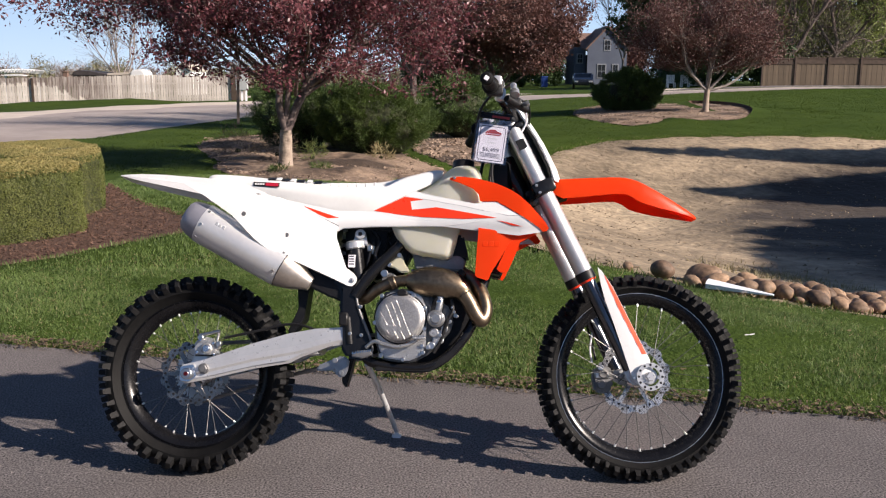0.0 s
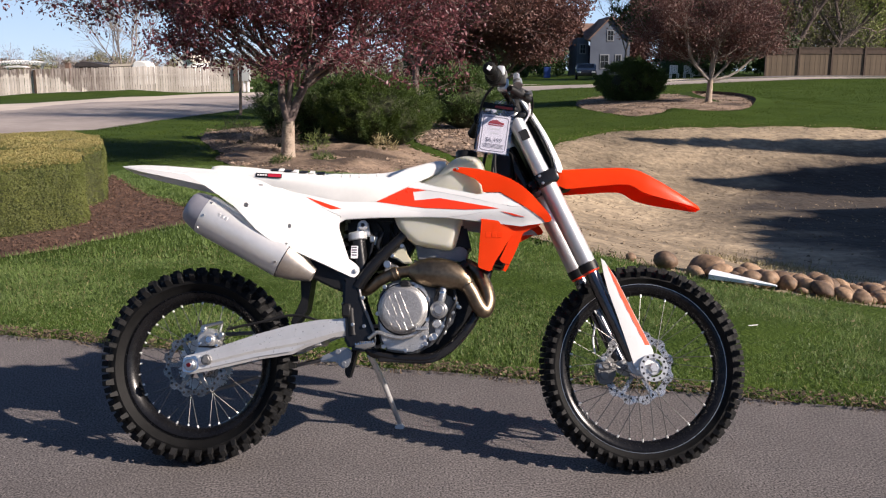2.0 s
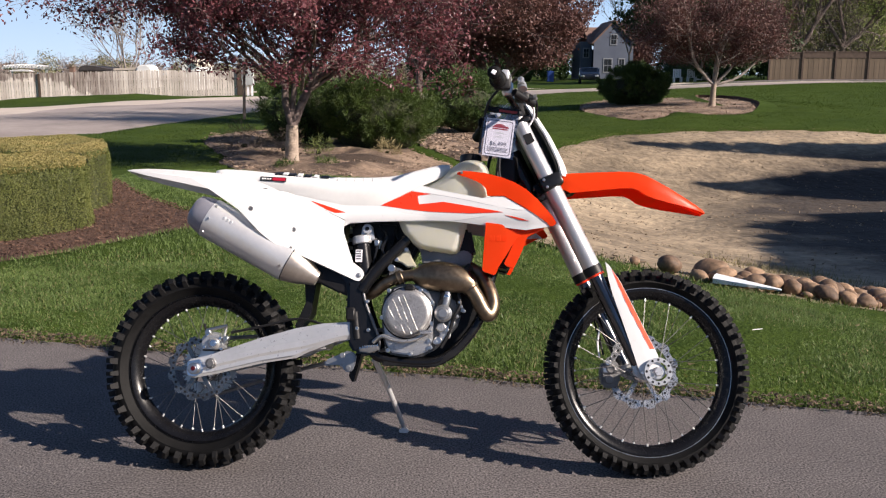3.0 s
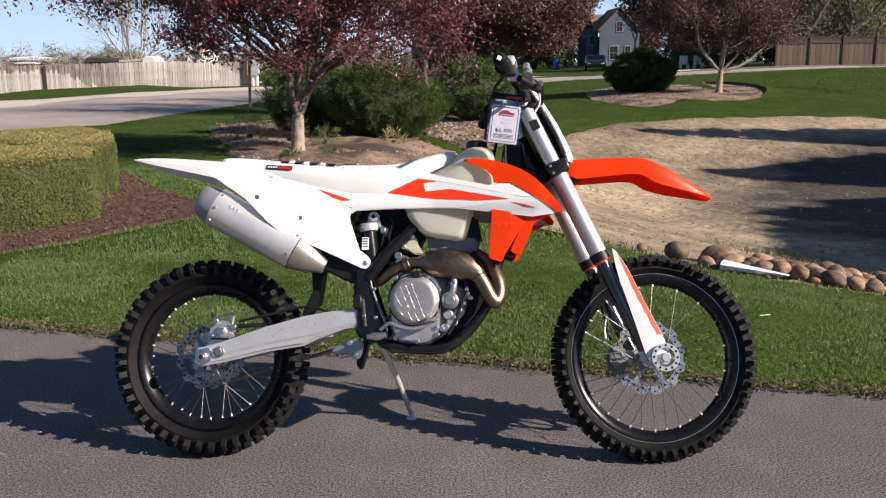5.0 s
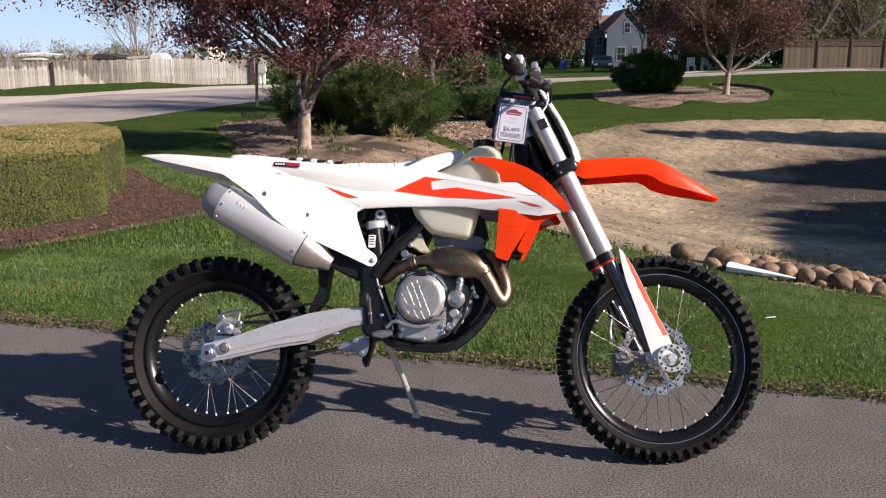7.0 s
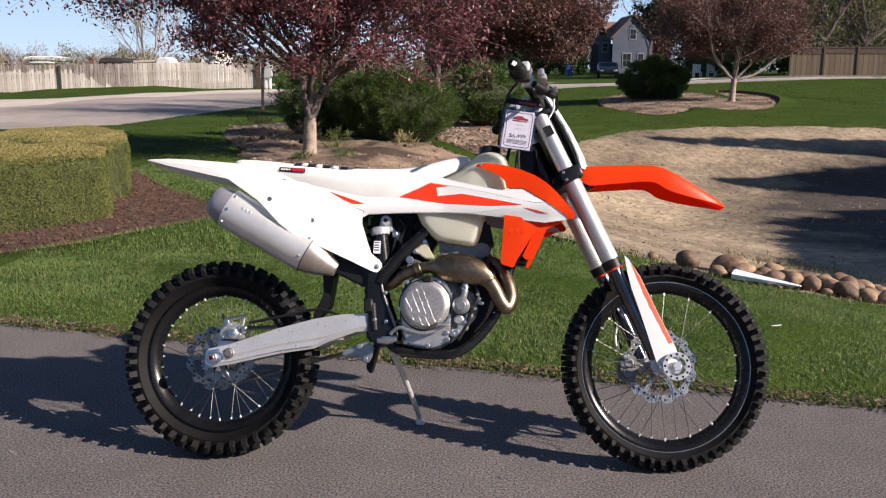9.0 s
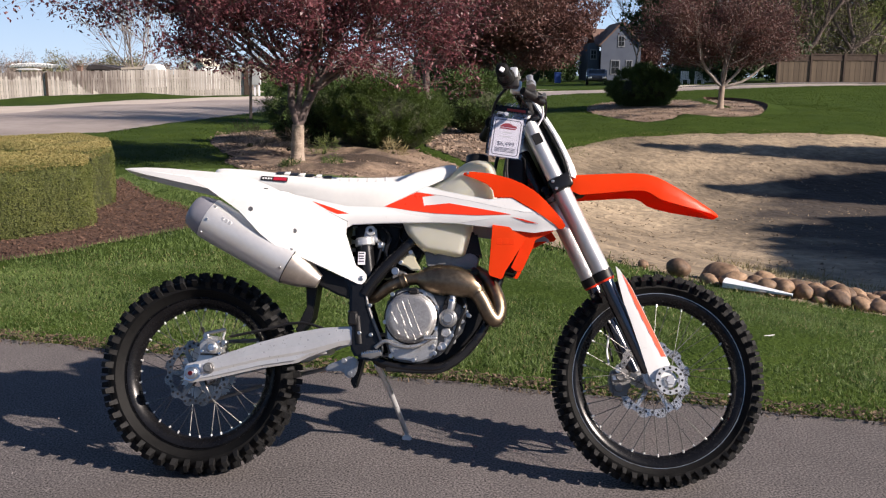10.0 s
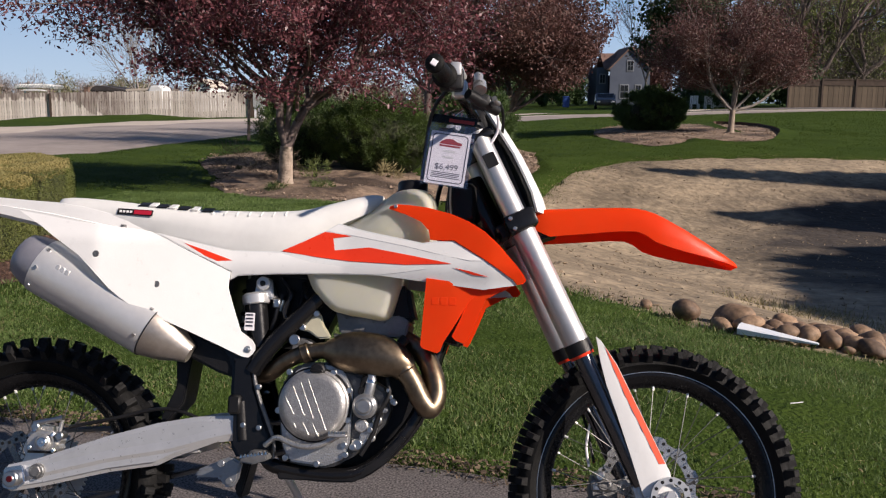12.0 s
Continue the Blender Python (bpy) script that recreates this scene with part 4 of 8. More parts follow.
side_tree((16.9, 5.2), 5.9, [(-0.9, -0.3, 0.0, 0.57, 0.5, 0.35), (0.1, -0.2, 0.0, 0.92, 0.8, 0.56), (-1.1, -1.0, 0.0, 0.52, 0.45, 0.32), (-0.2, -1.1, 0.0, 0.8, 0.7, 0.49), (0.9, -1.0, 0.0, 1.03, 0.9, 0.63), (-0.9, -1.7, 0.0, 0.52, 0.45, 0.32), (0.1, -2.0, 0.0, 0.8, 0.7, 0.49), (1.3, -2.1, 0.0, 0.92, 0.8, 0.56)])
side_tree((16.3, 4.1), 5.5, [(-0.8, 0.8, 0.2, 1.2, 0.8, 0.6), (1.3, 0.8, 0.2, 1.2, 0.8, 0.6), (-1.2, 0.1, 0.0, 1.2, 0.8, 0.6), (1.0, -0.0, 0.2, 1.2, 0.8, 0.6), (-1.3, -0.7, -0.0, 1.2, 0.8, 0.6), (0.9, -0.8, 0.1, 1.2, 0.8, 0.6)])


# the clear sky beyond the horizon
def far_sky():
    m = bpy.data.materials.new("pale_blue_sky")
    m.use_nodes = True
    nd, ln = m.node_tree.nodes, m.node_tree.links
    co, sep, rng_, mix, em = nd.new("ShaderNodeTexCoord"), nd.new("ShaderNodeSeparateXYZ"), nd.new("ShaderNodeMapRange"), nd.new("ShaderNodeMix"), nd.new("ShaderNodeEmission")
    mix.data_type = "RGBA"
    mix.inputs["A"].default_value, mix.inputs["B"].default_value = (0.40, 0.52, 0.62, 1), (0.150, 0.300, 0.52, 1)
    rng_.inputs["From Min"].default_value, rng_.inputs["From Max"].default_value = 0.0, 130.0
    ln.new(co.outputs["Object"], sep.inputs[0])
    ln.new(sep.outputs["Z"], rng_.inputs["Value"])
    ln.new(rng_.outputs[0], mix.inputs["Factor"])
    ln.new(mix.outputs["Result"], em.inputs["Color"])
    ln.new(em.outputs[0], nd["Material Output"].inputs["Surface"])
    bm = bmesh.new()
    low, high = [], []
    for k in range(-20, 21):
        a = radians(2.6 * k)
        low.append(bm.verts.new((780 * math.sin(a), 780 * math.cos(a), -20)))
        high.append(bm.verts.new((780 * math.sin(a), 780 * math.cos(a), 260)))
    for k in range(40):
        bm.faces.new((low[k], low[k + 1], high[k + 1], high[k]))
    tagged(part("backdrop", bm, m), "clear pale blue sky over the horizon", "sky", kind="structure")


far_sky()

# ---- the dirt bike: x runs forward, y to its left, z up, all in its own leaning axes ----
M_WHITE = surf("white_plastic", (0.78, 0.78, 0.77), (0.84, 0.84, 0.83), 5, 0.30, speck=0.3, bump=0.03, bump_scale=240, spec=0.5)
M_SEAT = surf("white_vinyl", (0.70, 0.70, 0.68), (0.78, 0.78, 0.76), 6, 0.55, bump=0.06, bump_scale=420, speck=0.4, dist=0.002)
M_ORANGE = surf("orange_plastic", (0.94, 0.066, 0.005), (0.98, 0.084, 0.009), 5, 0.36, spec=0.28, bump=0.03, bump_scale=240, thin=0.45)
M_RED = surf("red_orange_print", (0.78, 0.038, 0.010), (0.84, 0.050, 0.014), 8, 0.3)
M_BADGERED = surf("crimson_print", (0.42, 0.012, 0.03), (0.50, 0.02, 0.045), 8, 0.35)
M_STRIPE = surf("pale_red_orange_print", (0.86, 0.110, 0.050), (0.92, 0.130, 0.060), 8, 0.35)
M_AXLERED = surf("dark_red_anodising", (0.10, 0.008, 0.012), (0.14, 0.012, 0.018), 8, 0.3, metal=0.6)
M_GREYPRINT = surf("silver_grey_print", (0.66, 0.67, 0.67), (0.73, 0.74, 0.74), 8, 0.3)
M_BLACK = surf("black_plastic", (0.006, 0.006, 0.007), (0.015, 0.015, 0.016), 8, 0.45, bump=0.1, bump_scale=300, spec=0.3)
M_FRAME = surf("black_paint", (0.005, 0.005, 0.006), (0.010, 0.010, 0.011), 8, 0.24, spec=0.4)
M_RUBBER = surf("tyre_rubber", (0.003, 0.003, 0.0031), (0.011, 0.0110, 0.0112), 11, 0.6, bump=0.25, bump_scale=260, speck=0.5, spec=0.15)
M_KNOB = surf("tyre_knob", (0.004, 0.004, 0.0042), (0.020, 0.0200, 0.0205), 22, 0.62, bump=0.3, bump_scale=220, speck=0.6, rand="object", spread=0.35, spec=0.2)
M_RIM = surf("black_rim", (0.004, 0.004, 0.005), (0.009, 0.009, 0.010), 9, 0.26, metal=0.0, spec=0.3)
M_NIPPLE = surf("bright_nipple", (0.74, 0.74, 0.72), (0.84, 0.84, 0.82), 20, 0.3, metal=0.3)
M_ALU = surf("brushed_aluminium", (0.53, 0.535, 0.54), (0.67, 0.675, 0.68), 10, 0.30, metal=0.5, bump=0.03, bump_scale=300)
M_FORK = surf("anodised_tube", (0.64, 0.63, 0.62), (0.72, 0.71, 0.70), 8, 0.40, metal=0.8, bump=0.04, bump_scale=400)
M_CHROME = surf("polished_steel", (0.70, 0.70, 0.71), (0.80, 0.80, 0.80), 12, 0.16, metal=1.0)
M_STEEL = surf("zinc_steel", (0.55, 0.55, 0.54), (0.68, 0.68, 0.67), 20, 0.32, metal=1.0)
M_CASEDARK = surf("dark_casting", (0.085, 0.083, 0.080), (0.20, 0.195, 0.185), 18, 0.36, metal=0.9, bump=0.25, bump_scale=260)
M_SLIDER = surf("dark_slider", (0.10, 0.10, 0.11), (0.16, 0.16, 0.17), 12, 0.18, metal=1.0)
M_SPOKE = surf("dull_spoke", (0.10, 0.10, 0.10), (0.20, 0.20, 0.195), 20, 0.42, metal=1.0)
M_DISC = surf("ground_disc", (0.38, 0.38, 0.385), (0.58, 0.58, 0.585), 24, 0.28, metal=0.75)
# disc colour darkened for the shade under the swingarm
M_REARDISC = surf("worn_disc", (0.14, 0.135, 0.13), (0.34, 0.33, 0.32), 24, 0.26, metal=0.95)
M_CASE = surf("cast_magnesium", (0.44, 0.435, 0.42), (0.66, 0.65, 0.63), 18, 0.30, metal=0.75, bump=0.25, bump_scale=260, speck=0.4)
M_CLUTCH = surf("textured_cover", (0.29, 0.285, 0.28), (0.46, 0.45, 0.44), 18, 0.36, metal=0.65, bump=0.45, bump_scale=330, speck=0.5, dist=0.002)
M_HEAD = surf("dull_alloy", (0.16, 0.16, 0.16), (0.28, 0.28, 0.28), 16, 0.5, metal=0.7, bump=0.2, bump_scale=200)
M_PIPE = surf("heat_tinted_steel", (0.125, 0.095, 0.064), (0.30, 0.235, 0.165), 9, 0.40, metal=1.0, speck=0.4)
M_MUFFLER = surf("satin_muffler", (0.68, 0.675, 0.665), (0.80, 0.795, 0.78), 8, 0.36, metal=0.6, bump=0.03, bump_scale=320, dist=0.003)
M_ENDCAP = surf("grey_end_cap", (0.22, 0.22, 0.255), (0.30, 0.30, 0.34), 10, 0.4, metal=0.3)
M_CONE = surf("stained_steel", (0.38, 0.33, 0.28), (0.58, 0.53, 0.48), 12, 0.36, metal=0.8)
M_DULLALU = surf("dull_forging", (0.28, 0.29, 0.30), (0.44, 0.45, 0.46), 14, 0.32, metal=0.75, bump=0.15, bump_scale=240)
M_TANK = surf("milky_fuel_tank", (0.82, 0.81, 0.67), (0.88, 0.87, 0.75), 5, 0.34, thin=0.45)
M_TANK.node_tree.nodes["Principled BSDF"].inputs["Subsurface Weight"].default_value = 0.6
M_TANK.node_tree.nodes["Principled BSDF"].inputs["Subsurface Radius"].default_value = (0.05, 0.048, 0.038)
M_TANK.node_tree.nodes["Principled BSDF"].inputs["Subsurface Scale"].default_value = 1.0
M_CREAM = surf("cream_casting", (0.55, 0.51, 0.36), (0.68, 0.64, 0.47), 10, 0.4, metal=0.3)
M_CARD = surf("white_card", (0.86, 0.84, 0.88), (0.91, 0.89, 0.93), 12, 0.6)
M_PRICE = surf("grey_ink", (0.12, 0.12, 0.15), (0.17, 0.17, 0.20), 12, 0.6)
M_INK = surf("dark_ink", (0.03, 0.03, 0.05), (0.06, 0.06, 0.09), 12, 0.6)
M_REDINK = surf("red_ink", (0.30, 0.03, 0.035), (0.40, 0.05, 0.05), 12, 0.6)


def clear_film():
    m = bpy.data.materials.new("clear_film")
    m.use_nodes = True
    nd, ln = m.node_tree.nodes, m.node_tree.links
    tr, gl, mx = nd.new("ShaderNodeBsdfTransparent"), nd.new("ShaderNodeBsdfGlossy"), nd.new("ShaderNodeMixShader")
    tr.inputs["Color"].default_value = (0.95, 0.95, 0.97, 1)
    gl.inputs["Roughness"].default_value = 0.12
    mx.inputs[0].default_value = 0.08
    ln.new(tr.outputs[0], mx.inputs[1])
    ln.new(gl.outputs[0], mx.inputs[2])
    ln.new(mx.outputs[0], nd["Material Output"].inputs["Surface"])
    return m


M_FILM = clear_film()
BIKE_POSE = pose(-0.03, 2.637, 0, 0, 0, -2.74) @ pose(0, 0, 0, -17, 0, 0)
BIKE = thing("dirt_bike", "white and orange dirt bike leaning on its side stand", "motorcycle")
BIKE.matrix_basis = BIKE_POSE


def disc(cx, cz, y0, y1, r, bevel=0.002, n=28):
    """A short round boss about the y axis, from y0 (towards the right) to y1."""
    return moved(lathe([(r - bevel, y0), (r, y0 + bevel), (r, y1)], n), Matrix.Translation((cx, 0, cz)))


def bolt(cx, cz, y, r, parent, mat=None, name="bolt"):
    """A hex-socket bolt head that faces right."""
    bm = merge(disc(cx, cz, y - 0.005, y + 0.004, r, 0.0015, 14), moved(lathe([(r * 0.45, -0.0056), (r * 0.45, -0.0040)], 6), Matrix.Translation((cx, y, cz))))
    return part(name, bm, mat or M_STEEL, parent)


def ring_plate(r_in, r_out, y0, y1, waves, depth, n=120):
    """A flat ring with a wavy rim: a brake disc."""
    bm = bmesh.new()
    loops = []
    for y in (y0, y1):
        loops.append([bm.verts.new(((r_out - depth * (0.5 + 0.5 * math.tanh(3 * math.cos(waves * a)))) * math.cos(a), y, (r_out - depth * (0.5 + 0.5 * math.tanh(3 * math.cos(waves * a)))) * math.sin(a))) for a in (2 * math.pi * k / n for k in range(n))])
        loops.append([bm.verts.new((r_in * math.cos(a), y, r_in * math.sin(a))) for a in (2 * math.pi * k / n for k in range(n))])
    for a, b in ((0, 1), (1, 3), (3, 2), (2, 0)):
        for k in range(n):
            bm.faces.new((loops[a][k], loops[a][(k + 1) % n], loops[b][(k + 1) % n], loops[b][k]))
    return bm


def turn_y(a):
    return Matrix.Rotation(a, 4, "Y")


def knob_mesh(name, length, width, height, taper):
    """One tread block, standing along +x from its base at x = 0."""
    bm = bmesh.new()
    lo = [bm.verts.new((-0.006, sy * width / 2, sz * length / 2)) for sy, sz in ((-1, -1), (1, -1), (1, 1), (-1, 1))]
    hi = [bm.verts.new((height, sy * width / 2 * taper, sz * length / 2 * taper)) for sy, sz in ((-1, -1), (1, -1), (1, 1), (-1, 1))]
    bm.faces.new(hi)
    for k in range(4):
        bm.faces.new((lo[k], lo[(k + 1) % 4], hi[(k + 1) % 4], hi[k]))
    bmesh.ops.recalc_face_normals(bm, faces=bm.faces)
    m = bpy.data.meshes.new(name)
    bm.to_mesh(m)
    bm.free()
    m.materials.append(M_KNOB)
    return m


def wheel(name, label, at, carcass_r, rim_r, half_w, knob_h, pitch, knob_l, knob_w, hub_r, disc_r, disc_y, disc_mat, spoke_n=36):
    """A spoked wheel: hub with tyre, tread blocks, rim, spokes with nipples, brake disc."""
    hub = merge(lathe([(0.016, -0.085), (0.026, -0.082), (0.028, -0.05), (hub_r, -0.046), (hub_r, -0.036), (0.026, -0.03), (0.024, 0.03), (hub_r, 0.036), (hub_r, 0.046), (0.028, 0.05), (0.026, 0.08), (0.016, 0.085)], 36))
    w = part(name, hub, M_CHROME, BIKE, label)
    w.matrix_basis = pose(*at)
    c, h = (carcass_r + rim_r - 0.008) / 2, (carcass_r - rim_r + 0.008) / 2
    prof = []
    for k in range(24):
        a = 2 * math.pi * k / 24
        ca, sa = math.cos(a), math.sin(a)
        wide = half_w * (0.80 + 0.20 * sa) if sa < 0 else half_w * (1 - 0.10 * sa ** 4)
        prof.append((c + h * math.copysign(abs(sa) ** 0.85, sa), wide * math.copysign(abs(ca) ** 0.8, ca)))
    part("tyre", lathe(prof, 96, True), M_RUBBER, w, "black knobbly off-road tyre")
    r = rim_r
    part("rim", lathe([(r, -half_w * 0.62), (r + 0.004, -half_w * 0.58), (r - 0.004, -half_w * 0.50), (r - 0.020, -half_w * 0.30), (r - 0.027, 0), (r - 0.020, half_w * 0.30), (r - 0.004, half_w * 0.50), (r + 0.004, half_w * 0.58), (r, half_w * 0.62), (r - 0.007, half_w * 0.58), (r - 0.026, half_w * 0.33), (r - 0.033, 0), (r - 0.026, -half_w * 0.33), (r - 0.007, -half_w * 0.58)], 96, True), M_RIM, w, "gloss black rim")
    part("rim_stripe", lathe([(r + 0.0042, -half_w * 0.65), (r + 0.0056, -half_w * 0.65), (r + 0.0056, -half_w * 0.58), (r + 0.0042, -half_w * 0.58)], 96, True), M_STEEL if disc_y > 0 else M_RIM, w, "thin bright rim edge" if disc_y > 0 else "thin dull rim edge")
    # tread blocks: two centre rows, two shoulder rows
    centre, shoulder = knob_mesh("knob", knob_l, knob_w, knob_h, 0.80), [knob_mesh("knob", knob_l * 1.08, knob_w * 1.1, knob_h * 1.2, 0.74), knob_mesh("knob", knob_l * 0.86, knob_w * 1.35, knob_h * 1.05, 0.70)]
    for k in range(pitch):
        a = 2 * math.pi * k / pitch
        for side in (-1, 1):
            half = math.pi / pitch
            for mesh, ang, y, rr, tilt in ((centre, a + (half if side > 0 else 0), side * half_w * 0.30, carcass_r - 0.001, 6), (shoulder[k % 2], a + (0 if side > 0 else half), side * half_w * 0.90, carcass_r - h * 0.42, 56)):
                ob = new("knob", mesh)
                ob.parent = w
                ob.matrix_basis = turn_y(ang) @ pose(rr, y, 0, 0, 0, side * tilt)
    # spokes, laced two ways on either flange
    rr = r - 0.034
    for kind in range(4):
        side, lean = (-1 if kind % 2 else 1), (-1 if kind // 2 else 1)
        a0 = 2 * math.pi * kind / spoke_n
        a1 = a0 + lean * radians(62)
        rim_p, hub_p = Vector((rr * math.cos(a0), side * 0.006, rr * math.sin(a0))), Vector((hub_r * 0.9 * math.cos(a1), side * 0.041, hub_r * 0.9 * math.sin(a1)))
        d = (hub_p - rim_p).normalized()
        first, nip = part("spoke", rod(hub_p, rim_p, 0.0012, 6), M_SPOKE, w), part("nipple", rod(rim_p - d * 0.010, rim_p + d * 0.005, 0.0034, 6), M_NIPPLE, w)
        for k in range(1, spoke_n // 4):
            for src in (first, nip):
                ob = new(src.name.split(".")[0], src.data)
                ob.parent = w
                ob.matrix_basis = turn_y(2 * math.pi * 4 * k / spoke_n)
    part("brake_disc", ring_plate(disc_r * 0.76, disc_r, disc_y - 0.002, disc_y + 0.002, 12, 0.010), disc_mat, w, "polished wave-cut brake disc")
    spare = part("disc_arm", box(0.024, disc_r * 0.80, disc_y - 0.0025, disc_y + 0.0025, -0.008, 0.008, 0.001), disc_mat, w)
    drill = part("disc_slot", merge(*[moved(lathe([(0.0042, disc_y - 0.0026), (0.0042, disc_y + 0.0026)], 10), Matrix.Translation((disc_r * q * math.cos(b), 0, disc_r * q * math.sin(b)))) for q, b in ((0.83, 0.0), (0.90, 0.16), (0.83, 0.32))]), M_BLACK, w)
    for k in range(1, 12):
        for src in ((spare, drill) if k % 2 == 0 else (drill,)):
            ob = new(src.name.split(".")[0], src.data)
            ob.parent = w
            ob.matrix_basis = turn_y(math.pi / 6 * k)
    return w


FRONT = wheel("front_wheel", "spoked front wheel with knobbly tyre", (0.752, 0, 0.343), 0.333, 0.279, 0.044, 0.0175, 56, 0.018, 0.022, 0.036, 0.130, 0.062, M_DISC)
REAR = wheel("rear_wheel", "spoked rear wheel with wide knobbly tyre", (-0.764, 0, 0.333), 0.316, 0.246, 0.058, 0.0205, 44, 0.0205, 0.027, 0.045, 0.110, -0.064, M_REARDISC)
# a round drilled flange on the near end of the front hub
holes = [disc(0.756 + 0.0385 * math.cos(a), 0.343 + 0.0385 * math.sin(a), -0.1515, -0.146, 0.0042, 0.0005, 8) for a in (2 * math.pi * k / 12 for k in range(12))]
flange = part("hub_flange", merge(moved(ring_plate(0.031, 0.0455, -0.1505, -0.142, 1, 0.0, 48), Matrix.Translation((0.756, 0, 0.343))), disc(0.756, 0.343, -0.140, -0.075, 0.026, 0.003, 24), disc(0.756, 0.343, -0.158, -0.149, 0.017, 0.003, 6)), M_ALU, BIKE, "round drilled hub flange")
part("flange_holes", merge(*holes), M_BLACK, BIKE)
part("rear_sprocket", moved(ring_plate(0.035, 0.100, 0.060, 0.066, 48, 0.008, 288), Matrix.Translation((-0.764, 0, 0.333))), M_STEEL, BIKE)
part("chain", merge(sweep([(-0.764, 0.063, 0.434), (-0.45, 0.063, 0.455), (-0.145, 0.063, 0.475)], 0.007, 6, 3), sweep([(-0.764, 0.063, 0.232), (-0.45, 0.063, 0.33), (-0.145, 0.063, 0.405)], 0.007, 6, 3)), M_HEAD, BIKE)


# ---- swingarm and rear brake ----
arm = [(-0.792, 0.352), (-0.786, 0.364), (-0.719, 0.380), (-0.553, 0.438), (-0.431, 0.473), (-0.340, 0.490), (-0.250, 0.496), (-0.190, 0.490), (-0.185, 0.445), (-0.290, 0.432), (-0.385, 0.395), (-0.427, 0.374), (-0.541, 0.355), (-0.697, 0.317), (-0.776, 0.302), (-0.795, 0.315)]
swing = part("swingarm", merge(slab(arm, -0.108, -0.078, 0.010, 3), slab(arm, 0.078, 0.108, 0.010, 3), box(-0.40, -0.33, -0.09, 0.09, 0.40, 0.48, 0.015, 2)), M_ALU, BIKE, "brushed aluminium swingarm")


CREASE = [(-0.7945, 0.324), (-0.700, 0.348), (-0.550, 0.386), (-0.400, 0.414), (-0.290, 0.446), (-0.1875, 0.468)]


def arm_face(u, w):
    """The forged side of the arm: it leans in above a crease that rises towards the pivot, and falls away below it."""
    crease = float(np.interp(u, [p[0] for p in CREASE], [p[1] for p in CREASE]))
    return -0.1110 + (0.16 * (w - crease) if w > crease else 0.34 * (crease - w))


part("upper_face", panel(arm[:8] + CREASE[::-1], arm_face, 0.004, 0.03), M_ALU, swing, "brushed aluminium upper face")
part("lower_face", panel(CREASE + arm[8:], arm_face, 0.004, 0.03), M_ALU, swing, "bright lower face below the crease")
part("axle_block", slab([(-0.790, 0.312), (-0.790, 0.358), (-0.745, 0.366), (-0.735, 0.325), (-0.76, 0.308)], -0.120, -0.098, 0.003), M_CHROME, swing)
part("axle_nut", merge(disc(-0.764, 0.335, -0.138, -0.100, 0.019, 0.003, 24), disc(-0.764, 0.335, -0.139, -0.136, 0.010, 0.001, 16)), M_STEEL, swing)
part("axle_bore", disc(-0.764, 0.335, -0.1405, -0.135, 0.0075, 0.0005, 16), M_AXLERED, swing, "dark red axle end")
part("chain_adjuster", merge(disc(-0.712, 0.352, -0.124, -0.100, 0.014, 0.002, 6), disc(-0.712, 0.352, -0.119, -0.100, 0.018, 0.002, 20)), M_HEAD, swing)
part("rear_caliper", merge(slab([(-0.735, 0.400), (-0.742, 0.445), (-0.715, 0.478), (-0.668, 0.470), (-0.650, 0.430), (-0.668, 0.405)], -0.098, -0.045, 0.010, 2), disc(-0.690, 0.437, -0.110, -0.09, 0.019, 0.004, 20), rod((-0.66, -0.085, 0.462), (-0.655, -0.085, 0.49), 0.005)), M_CASE, BIKE, "cast aluminium rear brake caliper")
caliper = bpy.data.objects["rear_caliper"]
for x, z, r in ((-0.722, 0.424, 0.006), (-0.712, 0.466, 0.006), (-0.668, 0.455, 0.006), (-0.664, 0.418, 0.005)):
    bolt(x, z, -0.101, r, caliper, M_CHROME)
part("piston_cap", merge(disc(-0.690, 0.437, -0.113, -0.109, 0.012, 0.002, 20), disc(-0.690, 0.437, -0.1145, -0.112, 0.005, 0.001, 6)), M_CHROME, caliper)
part("pad_slot", box(-0.728, -0.656, -0.0995, -0.0965, 0.4105, 0.4165), M_BLACK, caliper)
part("bleed_nipple", merge(rod((-0.722, -0.085, 0.470), (-0.726, -0.087, 0.494), 0.0038, 8), rod((-0.726, -0.087, 0.490), (-0.728, -0.088, 0.502), 0.0052, 8)), M_BLACK, caliper)
caliper.matrix_basis = pose(-0.018, 0, -0.018)
part("caliper_bracket", merge(slab([(-0.770, 0.352), (-0.752, 0.395), (-0.725, 0.432), (-0.700, 0.425), (-0.705, 0.385), (-0.735, 0.350)], -0.090, -0.074, 0.004, 2), rod((-0.735, -0.10, 0.462), (-0.665, -0.10, 0.478), 0.006), disc(-0.730, 0.455, -0.106, -0.08, 0.010, 0.002, 12), disc(-0.668, 0.435, -0.108, -0.08, 0.009, 0.002, 12)), M_STEEL, BIKE, "steel caliper bracket")
part("brake_hose", sweep([(-0.655, -0.085, 0.455), (-0.55, -0.085, 0.478), (-0.42, -0.08, 0.505), (-0.30, -0.08, 0.47)], 0.0045, 8), M_BLACK, BIKE)
part("mud_flap", merge(slab([(-0.418, 0.650), (-0.375, 0.645), (-0.392, 0.52), (-0.435, 0.47), (-0.447, 0.48), (-0.412, 0.56)], -0.05, 0.05, 0.003)), M_BLACK, BIKE)
